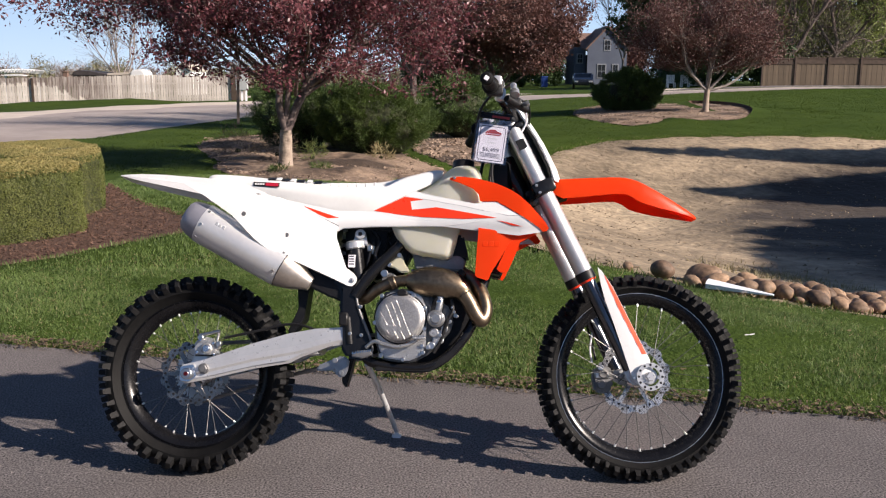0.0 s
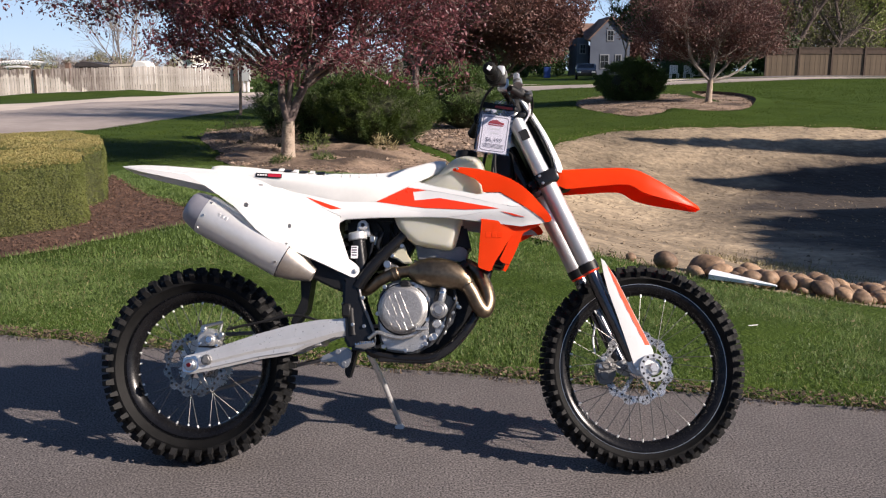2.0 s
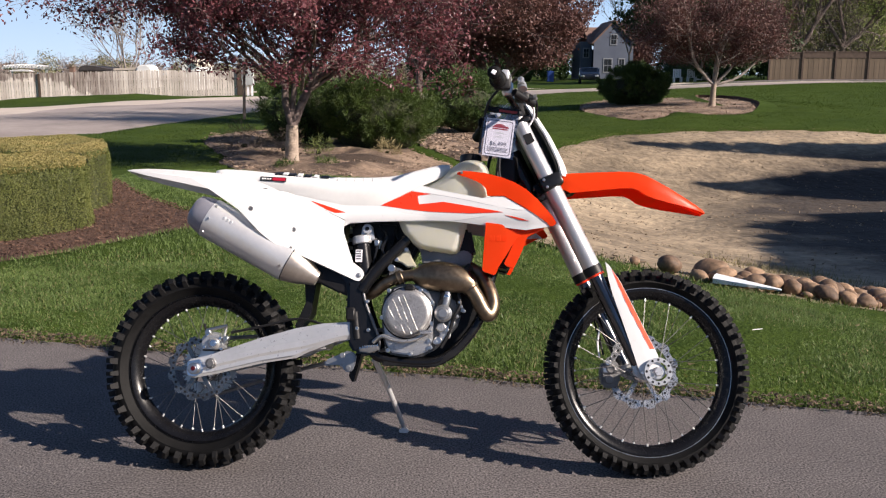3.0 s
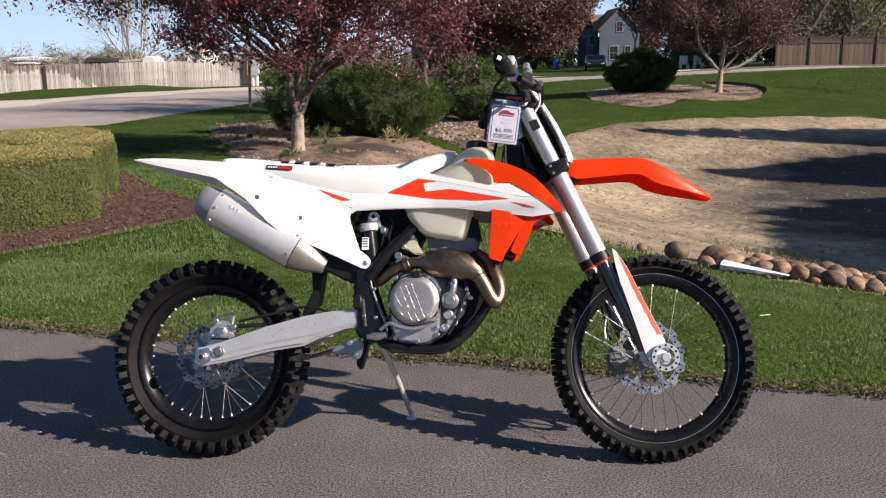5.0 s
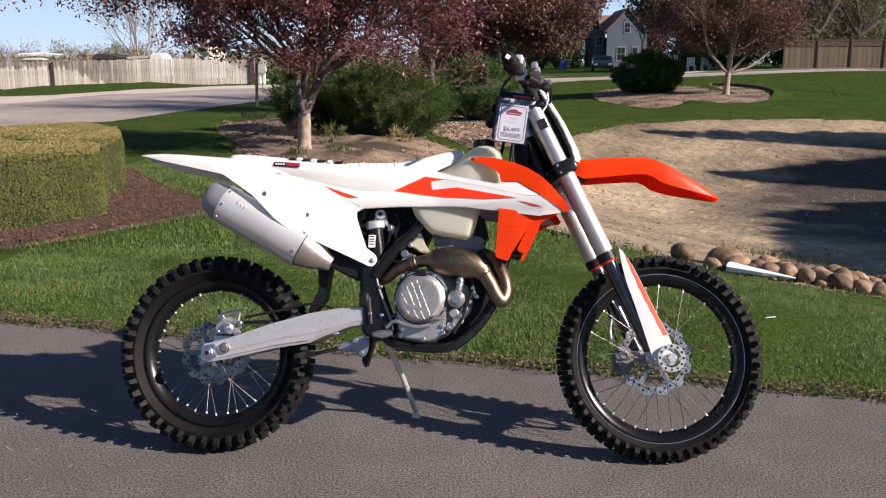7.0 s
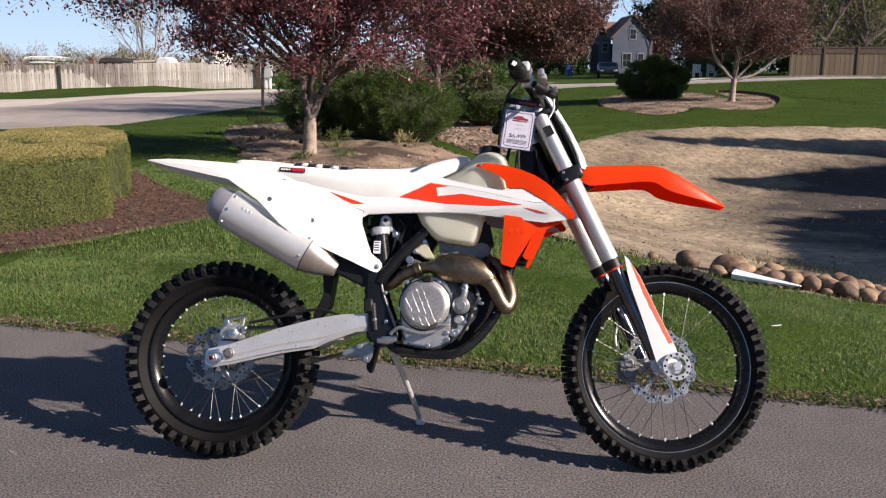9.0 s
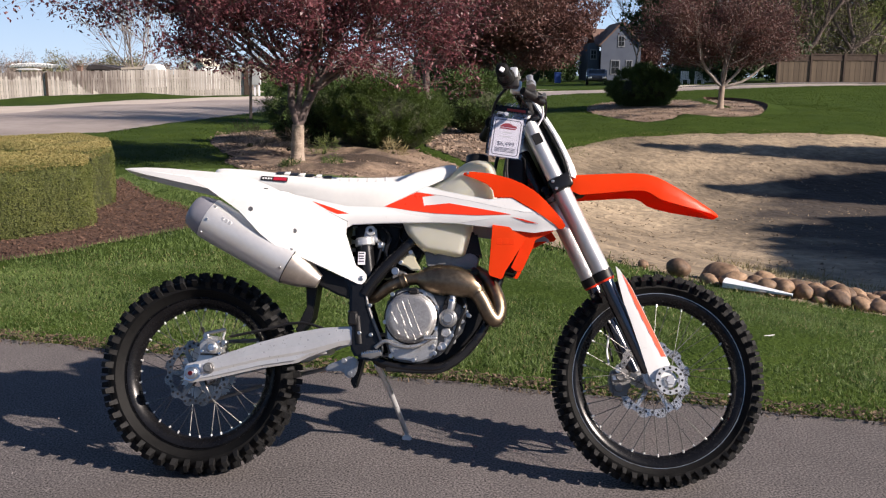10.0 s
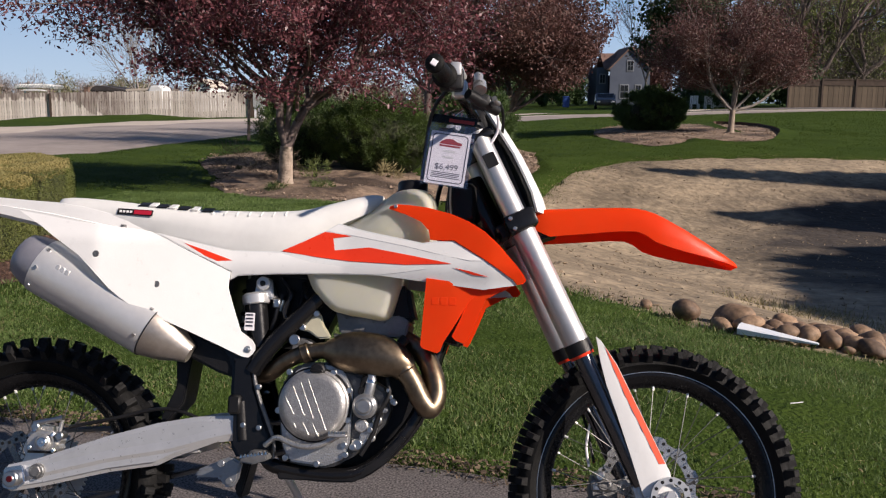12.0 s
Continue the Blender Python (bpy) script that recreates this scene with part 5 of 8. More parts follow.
part("chain_guide", slab([(-0.262, 0.31), (-0.255, 0.36), (-0.235, 0.40), (-0.22, 0.395), (-0.238, 0.32), (-0.246, 0.29)], -0.02, 0.06, 0.004), M_BLACK, BIKE)
part("linkage", merge(slab([(-0.335, 0.350), (-0.330, 0.368), (-0.251, 0.402), (-0.225, 0.388), (-0.232, 0.345), (-0.246, 0.328), (-0.266, 0.333), (-0.275, 0.352)], -0.11, -0.09, 0.005, 2), disc(-0.252, 0.345, -0.116, -0.085, 0.008, 0.001, 14), disc(-0.272, 0.385, -0.118, -0.085, 0.009, 0.001, 14)), M_DULLALU, BIKE, "aluminium shock linkage")


# ---- frame ----
spar = [(-0.300, 0.672), (-0.255, 0.700), (-0.205, 0.672), (-0.207, 0.605), (-0.199, 0.564), (-0.176, 0.500), (-0.150, 0.440), (-0.152, 0.385), (-0.235, 0.392), (-0.258, 0.430), (-0.262, 0.560), (-0.262, 0.620)]
part("spar", slab(spar, -0.112, -0.078, 0.010, 2), M_FRAME, BIKE, "black painted frame spar")
part("spar", slab(spar, 0.078, 0.112, 0.010, 2), M_FRAME, BIKE, "black painted frame spar")
for s in (-1, 1):
    part("cradle_tube", sweep([(-0.175, s * 0.085, 0.400), (-0.150, s * 0.085, 0.380), (-0.064, s * 0.085, 0.366), (0.035, s * 0.085, 0.368), (0.099, s * 0.08, 0.405), (0.150, s * 0.075, 0.460), (0.186, s * 0.065, 0.520), (0.200, s * 0.055, 0.575), (0.222, s * 0.04, 0.655), (0.27, s * 0.02, 0.80), (0.31, s * 0.012, 0.93)], 0.017, 12, 4), M_FRAME, BIKE)
    part("top_tube", sweep([(-0.215, s * 0.098, 0.600), (-0.190, s * 0.098, 0.640), (-0.144, s * 0.095, 0.695), (-0.074, s * 0.085, 0.768), (-0.004, s * 0.07, 0.845), (0.14, s * 0.045, 0.93), (0.30, s * 0.025, 1.00)], 0.021, 12, 4), M_FRAME, BIKE)
    part("subframe", slab([(-0.425, 0.715), (-0.230, 0.632), (-0.216, 0.600), (-0.245, 0.580), (-0.300, 0.597), (-0.372, 0.632), (-0.425, 0.665)], s * 0.085 - 0.016, s * 0.085 + 0.016, 0.006), M_BLACK, BIKE)
for x, z in ((-0.225, 0.475), (-0.187, 0.47), (-0.192, 0.565)):
    bolt(x, z, -0.114, 0.0065, BIKE)
part("headstock", moved(lathe([(0.032, -0.08), (0.034, -0.07), (0.034, 0.07), (0.032, 0.08)], 24), Matrix.Translation((0.325, 0, 1.02)) @ Matrix.Rotation(radians(26), 4, "Y").inverted() @ Matrix.Rotation(radians(90), 4, "X")), M_FRAME, BIKE)
part("worn_edge", sweep([(-0.207, -0.110, 0.625), (-0.205, -0.111, 0.590), (-0.194, -0.111, 0.548), (-0.172, -0.111, 0.496), (-0.151, -0.111, 0.442), (-0.149, -0.111, 0.400)], [0.002, 0.004, 0.005, 0.005, 0.004, 0.002], 8, 4), M_HEAD, BIKE, "thin grey edge of the frame")
part("skid_plate", slab([(-0.14, 0.352), (0.04, 0.350), (0.11, 0.395), (0.16, 0.455), (0.148, 0.462), (0.095, 0.41), (0.03, 0.368), (-0.14, 0.370)], -0.10, 0.10, 0.003), M_BLACK, BIKE)
part("airbox", merge(slab([(-0.52, 0.76), (-0.30, 0.665), (-0.285, 0.80), (-0.28, 0.885), (-0.50, 0.93), (-0.66, 0.95), (-0.66, 0.90)], -0.07, 0.08, 0.01)), M_BLACK, BIKE)
part("intake_boot", merge(slab([(-0.30, 0.85), (-0.10, 0.83), (-0.02, 0.80), (-0.02, 0.90), (-0.28, 0.90)], -0.06, 0.07, 0.01), sweep([(-0.13, 0.0, 0.80), (-0.10, 0.0, 0.72), (-0.05, 0.0, 0.70)], 0.035, 14)), M_BLACK, BIKE)

part("throttle_body", slab([(-0.262, 0.840), (-0.255, 0.700), (-0.170, 0.655), (-0.060, 0.690), (-0.020, 0.770), (-0.030, 0.880)], -0.035, 0.070, 0.012), M_BLACK, BIKE)
part("wiring", merge(sweep([(-0.165, -0.055, 0.830), (-0.135, -0.070, 0.790), (-0.150, -0.075, 0.745), (-0.120, -0.070, 0.700)], 0.006, 8), sweep([(-0.185, -0.060, 0.820), (-0.168, -0.072, 0.765), (-0.180, -0.072, 0.700)], 0.005, 8), sweep([(-0.11, -0.05, 0.82), (-0.10, -0.07, 0.785), (-0.075, -0.07, 0.765)], 0.005, 8)), M_FRAME, BIKE)
part("plug_cap", box(-0.178, -0.160, -0.082, -0.070, 0.755, 0.778, 0.003), M_STEEL, BIKE)
part("plug_cap", box(-0.136, -0.120, -0.082, -0.068, 0.722, 0.738, 0.003), M_STEEL, BIKE)
part("case_guard", slab([(0.095, 0.420), (0.150, 0.468), (0.182, 0.530), (0.195, 0.600), (0.120, 0.620), (0.100, 0.500)], 0.000, 0.090, 0.008), M_BLACK, BIKE)
# shock and its reservoir
part("shock", merge(sweep([(-0.235, 0.02, 0.86), (-0.25, 0.02, 0.45)], 0.022, 16), *[moved(lathe([(0.040, -0.005), (0.045, 0.0), (0.040, 0.005), (0.036, 0.0)], 20, True), Matrix.Translation((-0.237 - 0.0004 * k, 0.02, 0.80 - 0.028 * k)) @ Matrix.Rotation(radians(90), 4, "X")) for k in range(10)]), M_FRAME, BIKE)
res = part("shock_reservoir", moved(lathe([(0.020, -0.075), (0.026, -0.070), (0.0275, 0.05), (0.0275, 0.055)], 26), Matrix.Translation((-0.215, -0.075, 0.728)) @ Matrix.Rotation(radians(-8), 4, "Y") @ Matrix.Rotation(radians(90), 4, "X")), M_FRAME, BIKE)
part("reservoir_cap", merge(moved(lathe([(0.030, -0.013), (0.033, -0.010), (0.033, 0.010), (0.026, 0.015)], 26), Matrix.Translation((-0.220, -0.078, 0.775)) @ Matrix.Rotation(radians(-8), 4, "Y") @ Matrix.Rotation(radians(90), 4, "X")), disc(-0.200, 0.812, -0.10, -0.05, 0.017, 0.003, 20), slab([(-0.225, 0.78), (-0.218, 0.825), (-0.185, 0.825), (-0.175, 0.775)], -0.085, -0.06, 0.004)), M_ALU, res, "polished reservoir cap")
part("cap_screw", disc(-0.200, 0.812, -0.1025, -0.099, 0.007, 0.001, 12), M_BLACK, res)
part("sticker", slab([(-0.238, 0.698), (-0.237, 0.740), (-0.214, 0.740), (-0.215, 0.698)], -0.1045, -0.100, 0), M_CARD, res, "small white warning sticker")
part("sticker_print", merge(*[slab([(-0.235, z), (-0.235, z + 0.004), (-0.218, z + 0.004), (-0.218, z)], -0.1055, -0.1046, 0) for z in (0.733, 0.724, 0.716, 0.707)]), M_INK, res)
for a, b, r in (((-0.16, -0.06, 0.79), (-0.18, -0.06, 0.70), 0.008), ((-0.14, -0.05, 0.80), (-0.155, -0.05, 0.72), 0.010), ((-0.10, -0.04, 0.83), (-0.12, -0.05, 0.76), 0.006)):
    part("hose", rod(a, b, r), M_BLACK, BIKE)
part("clamp_ring", rod((-0.155, -0.066, 0.775), (-0.162, -0.066, 0.748), 0.0045), M_STEEL, BIKE)


# ---- engine ----
case = [(-0.146, 0.520), (-0.140, 0.440), (-0.124, 0.392), (-0.050, 0.378), (-0.010, 0.384), (0.035, 0.408), (0.070, 0.442), (0.108, 0.485), (0.122, 0.530), (0.110, 0.566), (0.070, 0.590), (0.030, 0.610), (-0.030, 0.628), (-0.100, 0.625), (-0.138, 0.590)]
engine = part("crankcase", slab(case, -0.096, 0.105, 0.010, 2), M_CASEDARK, BIKE, "cast grey engine case")
part("cover_plate", slab([(-0.138, 0.500), (-0.128, 0.430), (-0.112, 0.396), (-0.030, 0.386), (0.015, 0.404), (0.028, 0.440), (0.032, 0.560), (0.010, 0.606), (-0.030, 0.622), (-0.098, 0.612), (-0.130, 0.575)], -0.116, -0.095, 0.005, 2), M_CASE, engine)
clutch = part("clutch_cover", moved(lathe([(0.060, -0.150), (0.070, -0.149), (0.077, -0.143), (0.079, -0.130), (0.083, -0.128), (0.083, -0.112)], 48), Matrix.Translation((-0.057, 0, 0.528))), M_CLUTCH, engine, "round textured silver clutch cover")
for k, (x0, z0, x1, z1) in enumerate(((-0.120, 0.545, -0.098, 0.505), (-0.103, 0.570, -0.074, 0.503), (-0.086, 0.580, -0.053, 0.498), (-0.069, 0.586, -0.022, 0.472), (-0.098, 0.486, -0.092, 0.476), (-0.076, 0.488, -0.062, 0.460), (-0.054, 0.486, -0.040, 0.458))):
    part("rib", rod((x0, -0.1485, z0), (x1, -0.1485, z1), 0.0022, 6), M_CASE, clutch)
part("oil_cap", merge(disc(-0.050, 0.607, -0.142, -0.11, 0.018, 0.004, 16), box(-0.064, -0.036, -0.152, -0.14, 0.603, 0.611, 0.002)), M_BLACK, engine, "black oil filler cap")
part("badge", slab([(-0.035, 0.585), (-0.030, 0.590), (-0.004, 0.570), (-0.008, 0.564)], -0.1305, -0.112, 0), M_GREYPRINT, engine)
part("water_pump", merge(disc(0.062, 0.528, -0.136, -0.095, 0.029, 0.008, 28), disc(0.062, 0.528, -0.143, -0.130, 0.018, 0.004, 24), sweep([(0.065, -0.115, 0.545), (0.072, -0.115, 0.572), (0.075, -0.112, 0.60)], 0.013, 12)), M_DULLALU, engine, "cast water pump housing")
part("coolant_hose", sweep([(0.073, -0.113, 0.575), (0.080, -0.108, 0.605), (0.110, -0.095, 0.640), (0.150, -0.08, 0.69)], 0.013, 12), M_BLACK, engine)
part("hose_clamp", moved(lathe([(0.0145, -0.004), (0.0155, 0), (0.0145, 0.004)], 16), Matrix.Translation((0.074, -0.1125, 0.584)) @ Matrix.Rotation(radians(80), 4, "X")), M_CHROME, engine)
part("cylinder", merge(*[slab([(-0.035 + 0.002 * k, 0.625 + 0.016 * k), (-0.035 + 0.002 * k, 0.634 + 0.016 * k), (0.105 + 0.004 * k, 0.612 + 0.016 * k), (0.105 + 0.004 * k, 0.603 + 0.016 * k)], -0.068, 0.068, 0.001, 1) for k in range(5)], slab([(-0.025, 0.61), (-0.015, 0.70), (0.105, 0.695), (0.09, 0.60)], -0.06, 0.06, 0.004)), M_HEAD, engine, "finned grey cylinder")
part("cylinder_head", merge(slab([(-0.022, 0.752), (-0.012, 0.695), (0.148, 0.692), (0.158, 0.728), (0.135, 0.745), (0.110, 0.742), (0.095, 0.730), (0.070, 0.730), (0.058, 0.748), (0.040, 0.752), (0.025, 0.738), (0.005, 0.738), (-0.006, 0.754)], -0.078, 0.07, 0.005, 2), slab([(0.02, 0.704), (0.022, 0.716), (0.052, 0.718), (0.05, 0.705)], -0.082, -0.07, 0.002)), M_HEAD, engine, "dull alloy cylinder head")
part("cam_cover", slab([(-0.03, 0.745), (-0.02, 0.80), (0.15, 0.82), (0.17, 0.73)], -0.06, 0.06, 0.01), M_BLACK, engine)
part("head_bracket", merge(slab([(-0.108, 0.704), (-0.096, 0.716), (-0.066, 0.750), (-0.055, 0.738), (-0.048, 0.716), (-0.028, 0.685), (-0.062, 0.683), (-0.083, 0.698)], -0.092, -0.078, 0.004, 2)), M_CREAM, engine, "cream cast head bracket")
for x, z, y, r in ((-0.099, 0.709, -0.093, 0.008), (-0.066, 0.742, -0.093, 0.008), (-0.114, 0.678, -0.108, 0.013)):
    bolt(x, z, y, r, engine)
for x, z in ((-0.120, 0.602), (-0.015, 0.604), (0.024, 0.563), (-0.142, 0.512), (-0.120, 0.404), (-0.046, 0.392), (0.020, 0.415), (0.016, 0.437), (0.040, 0.430), (0.055, 0.483), (0.023, 0.494), (0.076, 0.475), (0.107, 0.520), (0.126, 0.540)):
    bolt(x, z, -0.117 if x < 0.03 else -0.099, 0.0075, engine)
part("drain_cluster", merge(disc(0.046, 0.438, -0.112, -0.09, 0.014, 0.003, 16), disc(0.090, 0.495, -0.108, -0.09, 0.012, 0.003, 16), box(0.05, 0.075, -0.105, -0.09, 0.44, 0.47, 0.003)), M_STEEL, engine)
for x, z, r in ((0.121, 0.551, 0.006), (0.131, 0.537, 0.006), (0.103, 0.521, 0.007), (0.115, 0.566, 0.005), (0.075, 0.473, 0.007), (0.036, 0.433, 0.008), (0.013, 0.431, 0.006), (0.009, 0.409, 0.006), (0.024, 0.497, 0.006)):
    bolt(x, z, -0.112, r, engine)
part("oil_line", sweep([(0.110, -0.105, 0.60), (0.118, -0.112, 0.56), (0.105, -0.115, 0.53), (0.092, -0.112, 0.50), (0.080, -0.110, 0.46), (0.055, -0.110, 0.415)], 0.006, 8), M_BLACK, engine)
part("filter_cover", merge(slab([(0.048, 0.445), (0.055, 0.478), (0.080, 0.492), (0.094, 0.480), (0.082, 0.452), (0.062, 0.432)], -0.110, -0.09, 0.004, 2), disc(0.055, 0.482, -0.113, -0.09, 0.016, 0.003, 18), disc(0.078, 0.455, -0.112, -0.09, 0.010, 0.002, 14)), M_CASE, engine, "cast oil filter cover")
part("gasket_gap", moved(lathe([(0.084, -0.119), (0.088, -0.118), (0.088, -0.113)], 48), Matrix.Translation((-0.057, 0, 0.528))), M_BLACK, engine)
part("sensor", merge(sweep([(0.055, -0.110, 0.565), (0.060, -0.115, 0.590), (0.078, -0.115, 0.60)], 0.008, 10), disc(0.055, 0.562, -0.122, -0.10, 0.011, 0.002, 14)), M_BLACK, engine)
part("starter", moved(lathe([(0.025, -0.05), (0.03, -0.045), (0.03, 0.05)], 20), Matrix.Translation((-0.10, -0.03, 0.655))), M_HEAD, engine)
pedal = part("brake_pedal", merge(sweep([(0.010, -0.150, 0.462), (-0.030, -0.152, 0.440), (-0.070, -0.150, 0.433), (-0.105, -0.142, 0.440), (-0.140, -0.130, 0.450), (-0.170, -0.115, 0.43)], 0.0065, 10, 5), box(-0.012, 0.030, -0.175, -0.145, 0.458, 0.466, 0.002)), M_CASE, BIKE, "forged aluminium brake pedal")
for k in range(6):
    part("tooth", box(-0.012 + 0.007 * k, -0.009 + 0.007 * k, -0.174, -0.146, 0.465, 0.471), M_STEEL, pedal)
peg = part("footpeg", merge(slab([(-0.208, 0.398), (-0.205, 0.410), (-0.150, 0.420), (-0.142, 0.406), (-0.175, 0.394)], -0.200, -0.150, 0.003), box(-0.20, -0.16, -0.155, -0.08, 0.395, 0.42, 0.006)), M_HEAD, BIKE, "toothed steel footpeg")
for k in range(8):
    part("tooth", slab([(-0.206 + 0.0080 * k, 0.408 + 0.0013 * k), (-0.203 + 0.0080 * k, 0.416 + 0.0013 * k), (-0.200 + 0.0080 * k, 0.408 + 0.0013 * k)], -0.200, -0.19, 0), M_CHROME, peg)
part("footpeg", box(-0.21, -0.15, 0.12, 0.21, 0.402, 0.424, 0.006), M_STEEL, BIKE, "toothed steel footpeg")
part("master_cylinder", merge(rod((-0.235, -0.105, 0.53), (-0.225, -0.105, 0.44), 0.013), box(-0.262, -0.232, -0.125, -0.09, 0.50, 0.545, 0.005)), M_BLACK, BIKE)
part("side_stand", merge(sweep([(-0.190, 0.115, 0.372), (-0.150, 0.20, 0.275), (-0.096, 0.322, 0.118)], [0.011, 0.010, 0.009], 12, 4), slab([(-0.115, 0.096), (-0.110, 0.112), (-0.082, 0.112), (-0.076, 0.094)], 0.305, 0.352, 0.004)), M_ALU, BIKE, "aluminium side stand, folded out")


part("skid_plate", slab([(0.045, 0.670), (0.110, 0.665), (0.176, 0.615), (0.171, 0.550), (0.152, 0.486), (0.102, 0.407), (0.010, 0.371), (-0.058, 0.371), (0.0, 0.450), (0.040, 0.550)], -0.020, 0.060, 0.010, 2), M_BLACK, BIKE, "black plastic guard under the engine")

# ---- exhaust ----
pipe = part("exhaust_header", merge(sweep([(0.140, -0.035, 0.690), (0.185, -0.055, 0.660), (0.214, -0.072, 0.612), (0.226, -0.086, 0.560), (0.213, -0.100, 0.527), (0.193, -0.108, 0.545), (0.172, -0.112, 0.585), (0.150, -0.112, 0.618)], [0.024, 0.025, 0.0255, 0.0255, 0.0255, 0.025, 0.025, 0.026], 16, 6),
                                 sweep([(0.158, -0.112, 0.606), (0.135, -0.112, 0.630), (0.092, -0.110, 0.646), (0.040, -0.108, 0.652), (-0.005, -0.106, 0.653), (-0.038, -0.104, 0.657)], [0.026, 0.040, 0.049, 0.050, 0.042, 0.023], 20, 6, 0.8),
                                 sweep([(-0.03, -0.104, 0.657), (-0.087, -0.100, 0.648), (-0.139, -0.090, 0.625), (-0.185, -0.068, 0.594), (-0.24, -0.045, 0.60), (-0.34, -0.055, 0.65), (-0.41, -0.09, 0.69)], 0.0195, 16, 5)), M_PIPE, BIKE, "heat-tinted steel exhaust header with a resonance chamber")
part("pipe_clamp", moved(lathe([(0.0215, -0.011), (0.024, -0.008), (0.0225, 0), (0.024, 0.008), (0.0215, 0.011)], 20), Matrix.Translation((-0.087, -0.100, 0.648)) @ Matrix.Rotation(radians(-22), 4, "Y") @ Matrix.Rotation(radians(90), 4, "Z")), M_PIPE, pipe)
part("weld_bead", moved(lathe([(0.0262, -0.002), (0.0275, 0), (0.0262, 0.002)], 20), Matrix.Translation((0.155, -0.112, 0.610)) @ Matrix.Rotation(radians(55), 4, "Y") @ Matrix.Rotation(radians(90), 4, "Z")), M_PIPE, pipe)
A, B = Vector((-0.729, -0.133, 0.8397)), Vector((-0.4579, -0.118, 0.6911))
ax = (B - A).normalized()
can_m = Matrix.Translation(A) @ ax.to_track_quat("Y", "Z").to_matrix().to_4x4()
span = (B - A).length


def can_ring(profile, n=40):
    """Turned about the muffler's axis, a little taller than wide."""
    bm = lathe(profile, n)
    bmesh.ops.scale(bm, vec=(0.88, 1, 1), verts=bm.verts)
    return moved(bm, can_m)


muffler = part("muffler", can_ring([(0.064, -0.002), (0.0685, 0.0), (0.069, 0.01), (0.067, span - 0.01), (0.0665, span), (0.062, span + 0.002)]), M_MUFFLER, BIKE, "satin silver muffler can")
part("end_cap", can_ring([(0.022, -0.045), (0.030, -0.060), (0.044, -0.061), (0.053, -0.054), (0.060, -0.034), (0.0668, -0.004), (0.0675, 0.002)]), M_ENDCAP, muffler, "dark grey muffler end cap")
part("front_cone", can_ring([(0.0655, span), (0.063, span + 0.012), (0.050, span + 0.055), (0.034, span + 0.085), (0.024, span + 0.11)]), M_CONE, muffler, "heat-stained steel cone")
part("seam", can_ring([(0.0655, span - 0.0015), (0.0678, span - 0.001), (0.0678, span + 0.001), (0.0655, span + 0.0015)]), M_BLACK, muffler)
for k, (t, a) in enumerate(((0.012, -38), (0.012, 5), (0.012, 48), (span - 0.014, 20), (span - 0.014, -45))):
    p = can_m @ Vector((0.060 * math.cos(radians(a)), t, 0.066 * math.sin(radians(a)) * -1))
    q = can_m @ Vector((0.0635 * math.cos(radians(a)), t, 0.0715 * math.sin(radians(a)) * -1))
    part("rivet", rod(p, q, 0.0045, 10), M_STEEL, muffler)
# raised lettering that cannot be read, as plain bars
for k in range(3):
    part("embossed_bar", moved(box(0.056, 0.0595, 0.052 + 0.013 * k, 0.061 + 0.013 * k, 0.014, 0.026, 0.0008), can_m), M_MUFFLER, muffler)


# ---- bodywork ----
def side_y(u, w):
    return -0.115 - 0.075 * min(1, max(0, (-0.22 - u) / 0.36)) + 0.5 * max(0, w - 0.905)


def shroud_y(u, w):
    b = -0.12 - 0.012 * min(1, max(0, (u + 0.27) / 0.27)) - 0.045 * min(1, max(0, u / 0.35))
    return b + 0.22 * max(0, w - 0.87) + 0.03 * max(0, 0.85 - w) - 0.006 * math.sin(max(0, min(1, (w - 0.82) / 0.06)) * math.pi)


def both(name, outline, depth, mat, label, thick=0.004):
    """The same moulding on the bike's right and left; returns the right one."""
    right = part(name, panel(outline, depth, thick, 0.012), mat, BIKE, label)
    left = panel(outline, depth, thick, 0.02)
    bmesh.ops.scale(left, vec=(1, -1, 1), verts=left.verts)
    part(name, left, mat, BIKE, label)
    return right


side = both("side_panel", [(-0.7875, 0.9690), (-0.7610, 0.9534), (-0.7180, 0.9275), (-0.6754, 0.8985), (-0.6176, 0.8590), (-0.5850, 0.8270), (-0.5440, 0.7840), (-0.5160, 0.7620), (-0.4973, 0.7498), (-0.4379, 0.7225), (-0.3876, 0.7024), (-0.3003, 0.6642), (-0.2361, 0.635), (-0.222, 0.633), (-0.212, 0.641), (-0.206, 0.652), (-0.207, 0.664), (-0.216, 0.676), (-0.242, 0.695), (-0.2581, 0.7401), (-0.2761, 0.7952), (-0.2761, 0.8122), (-0.2732, 0.8352), (-0.3705, 0.8806), (-0.463, 0.925), (-0.5013, 0.9300), (-0.5648, 0.9345), (-0.6423, 0.9440), (-0.7200, 0.9580)], side_y, M_WHITE, "white plastic side number panel")
for x, z in ((-0.578, 0.8644), (-0.4389, 0.7988), (-0.224, 0.652)):
    y = side_y(x, z)
    part("washer", disc(x, z, y - (0.0025 if x > -0.3 else 0.0008), y + 0.002, 0.0085 if x > -0.3 else 0.0078, 0.0006, 20), M_HEAD if x < -0.3 else M_STEEL, side)
    if x > -0.3:
        bolt(x, z, y - 0.001, 0.0055, side, M_STEEL)
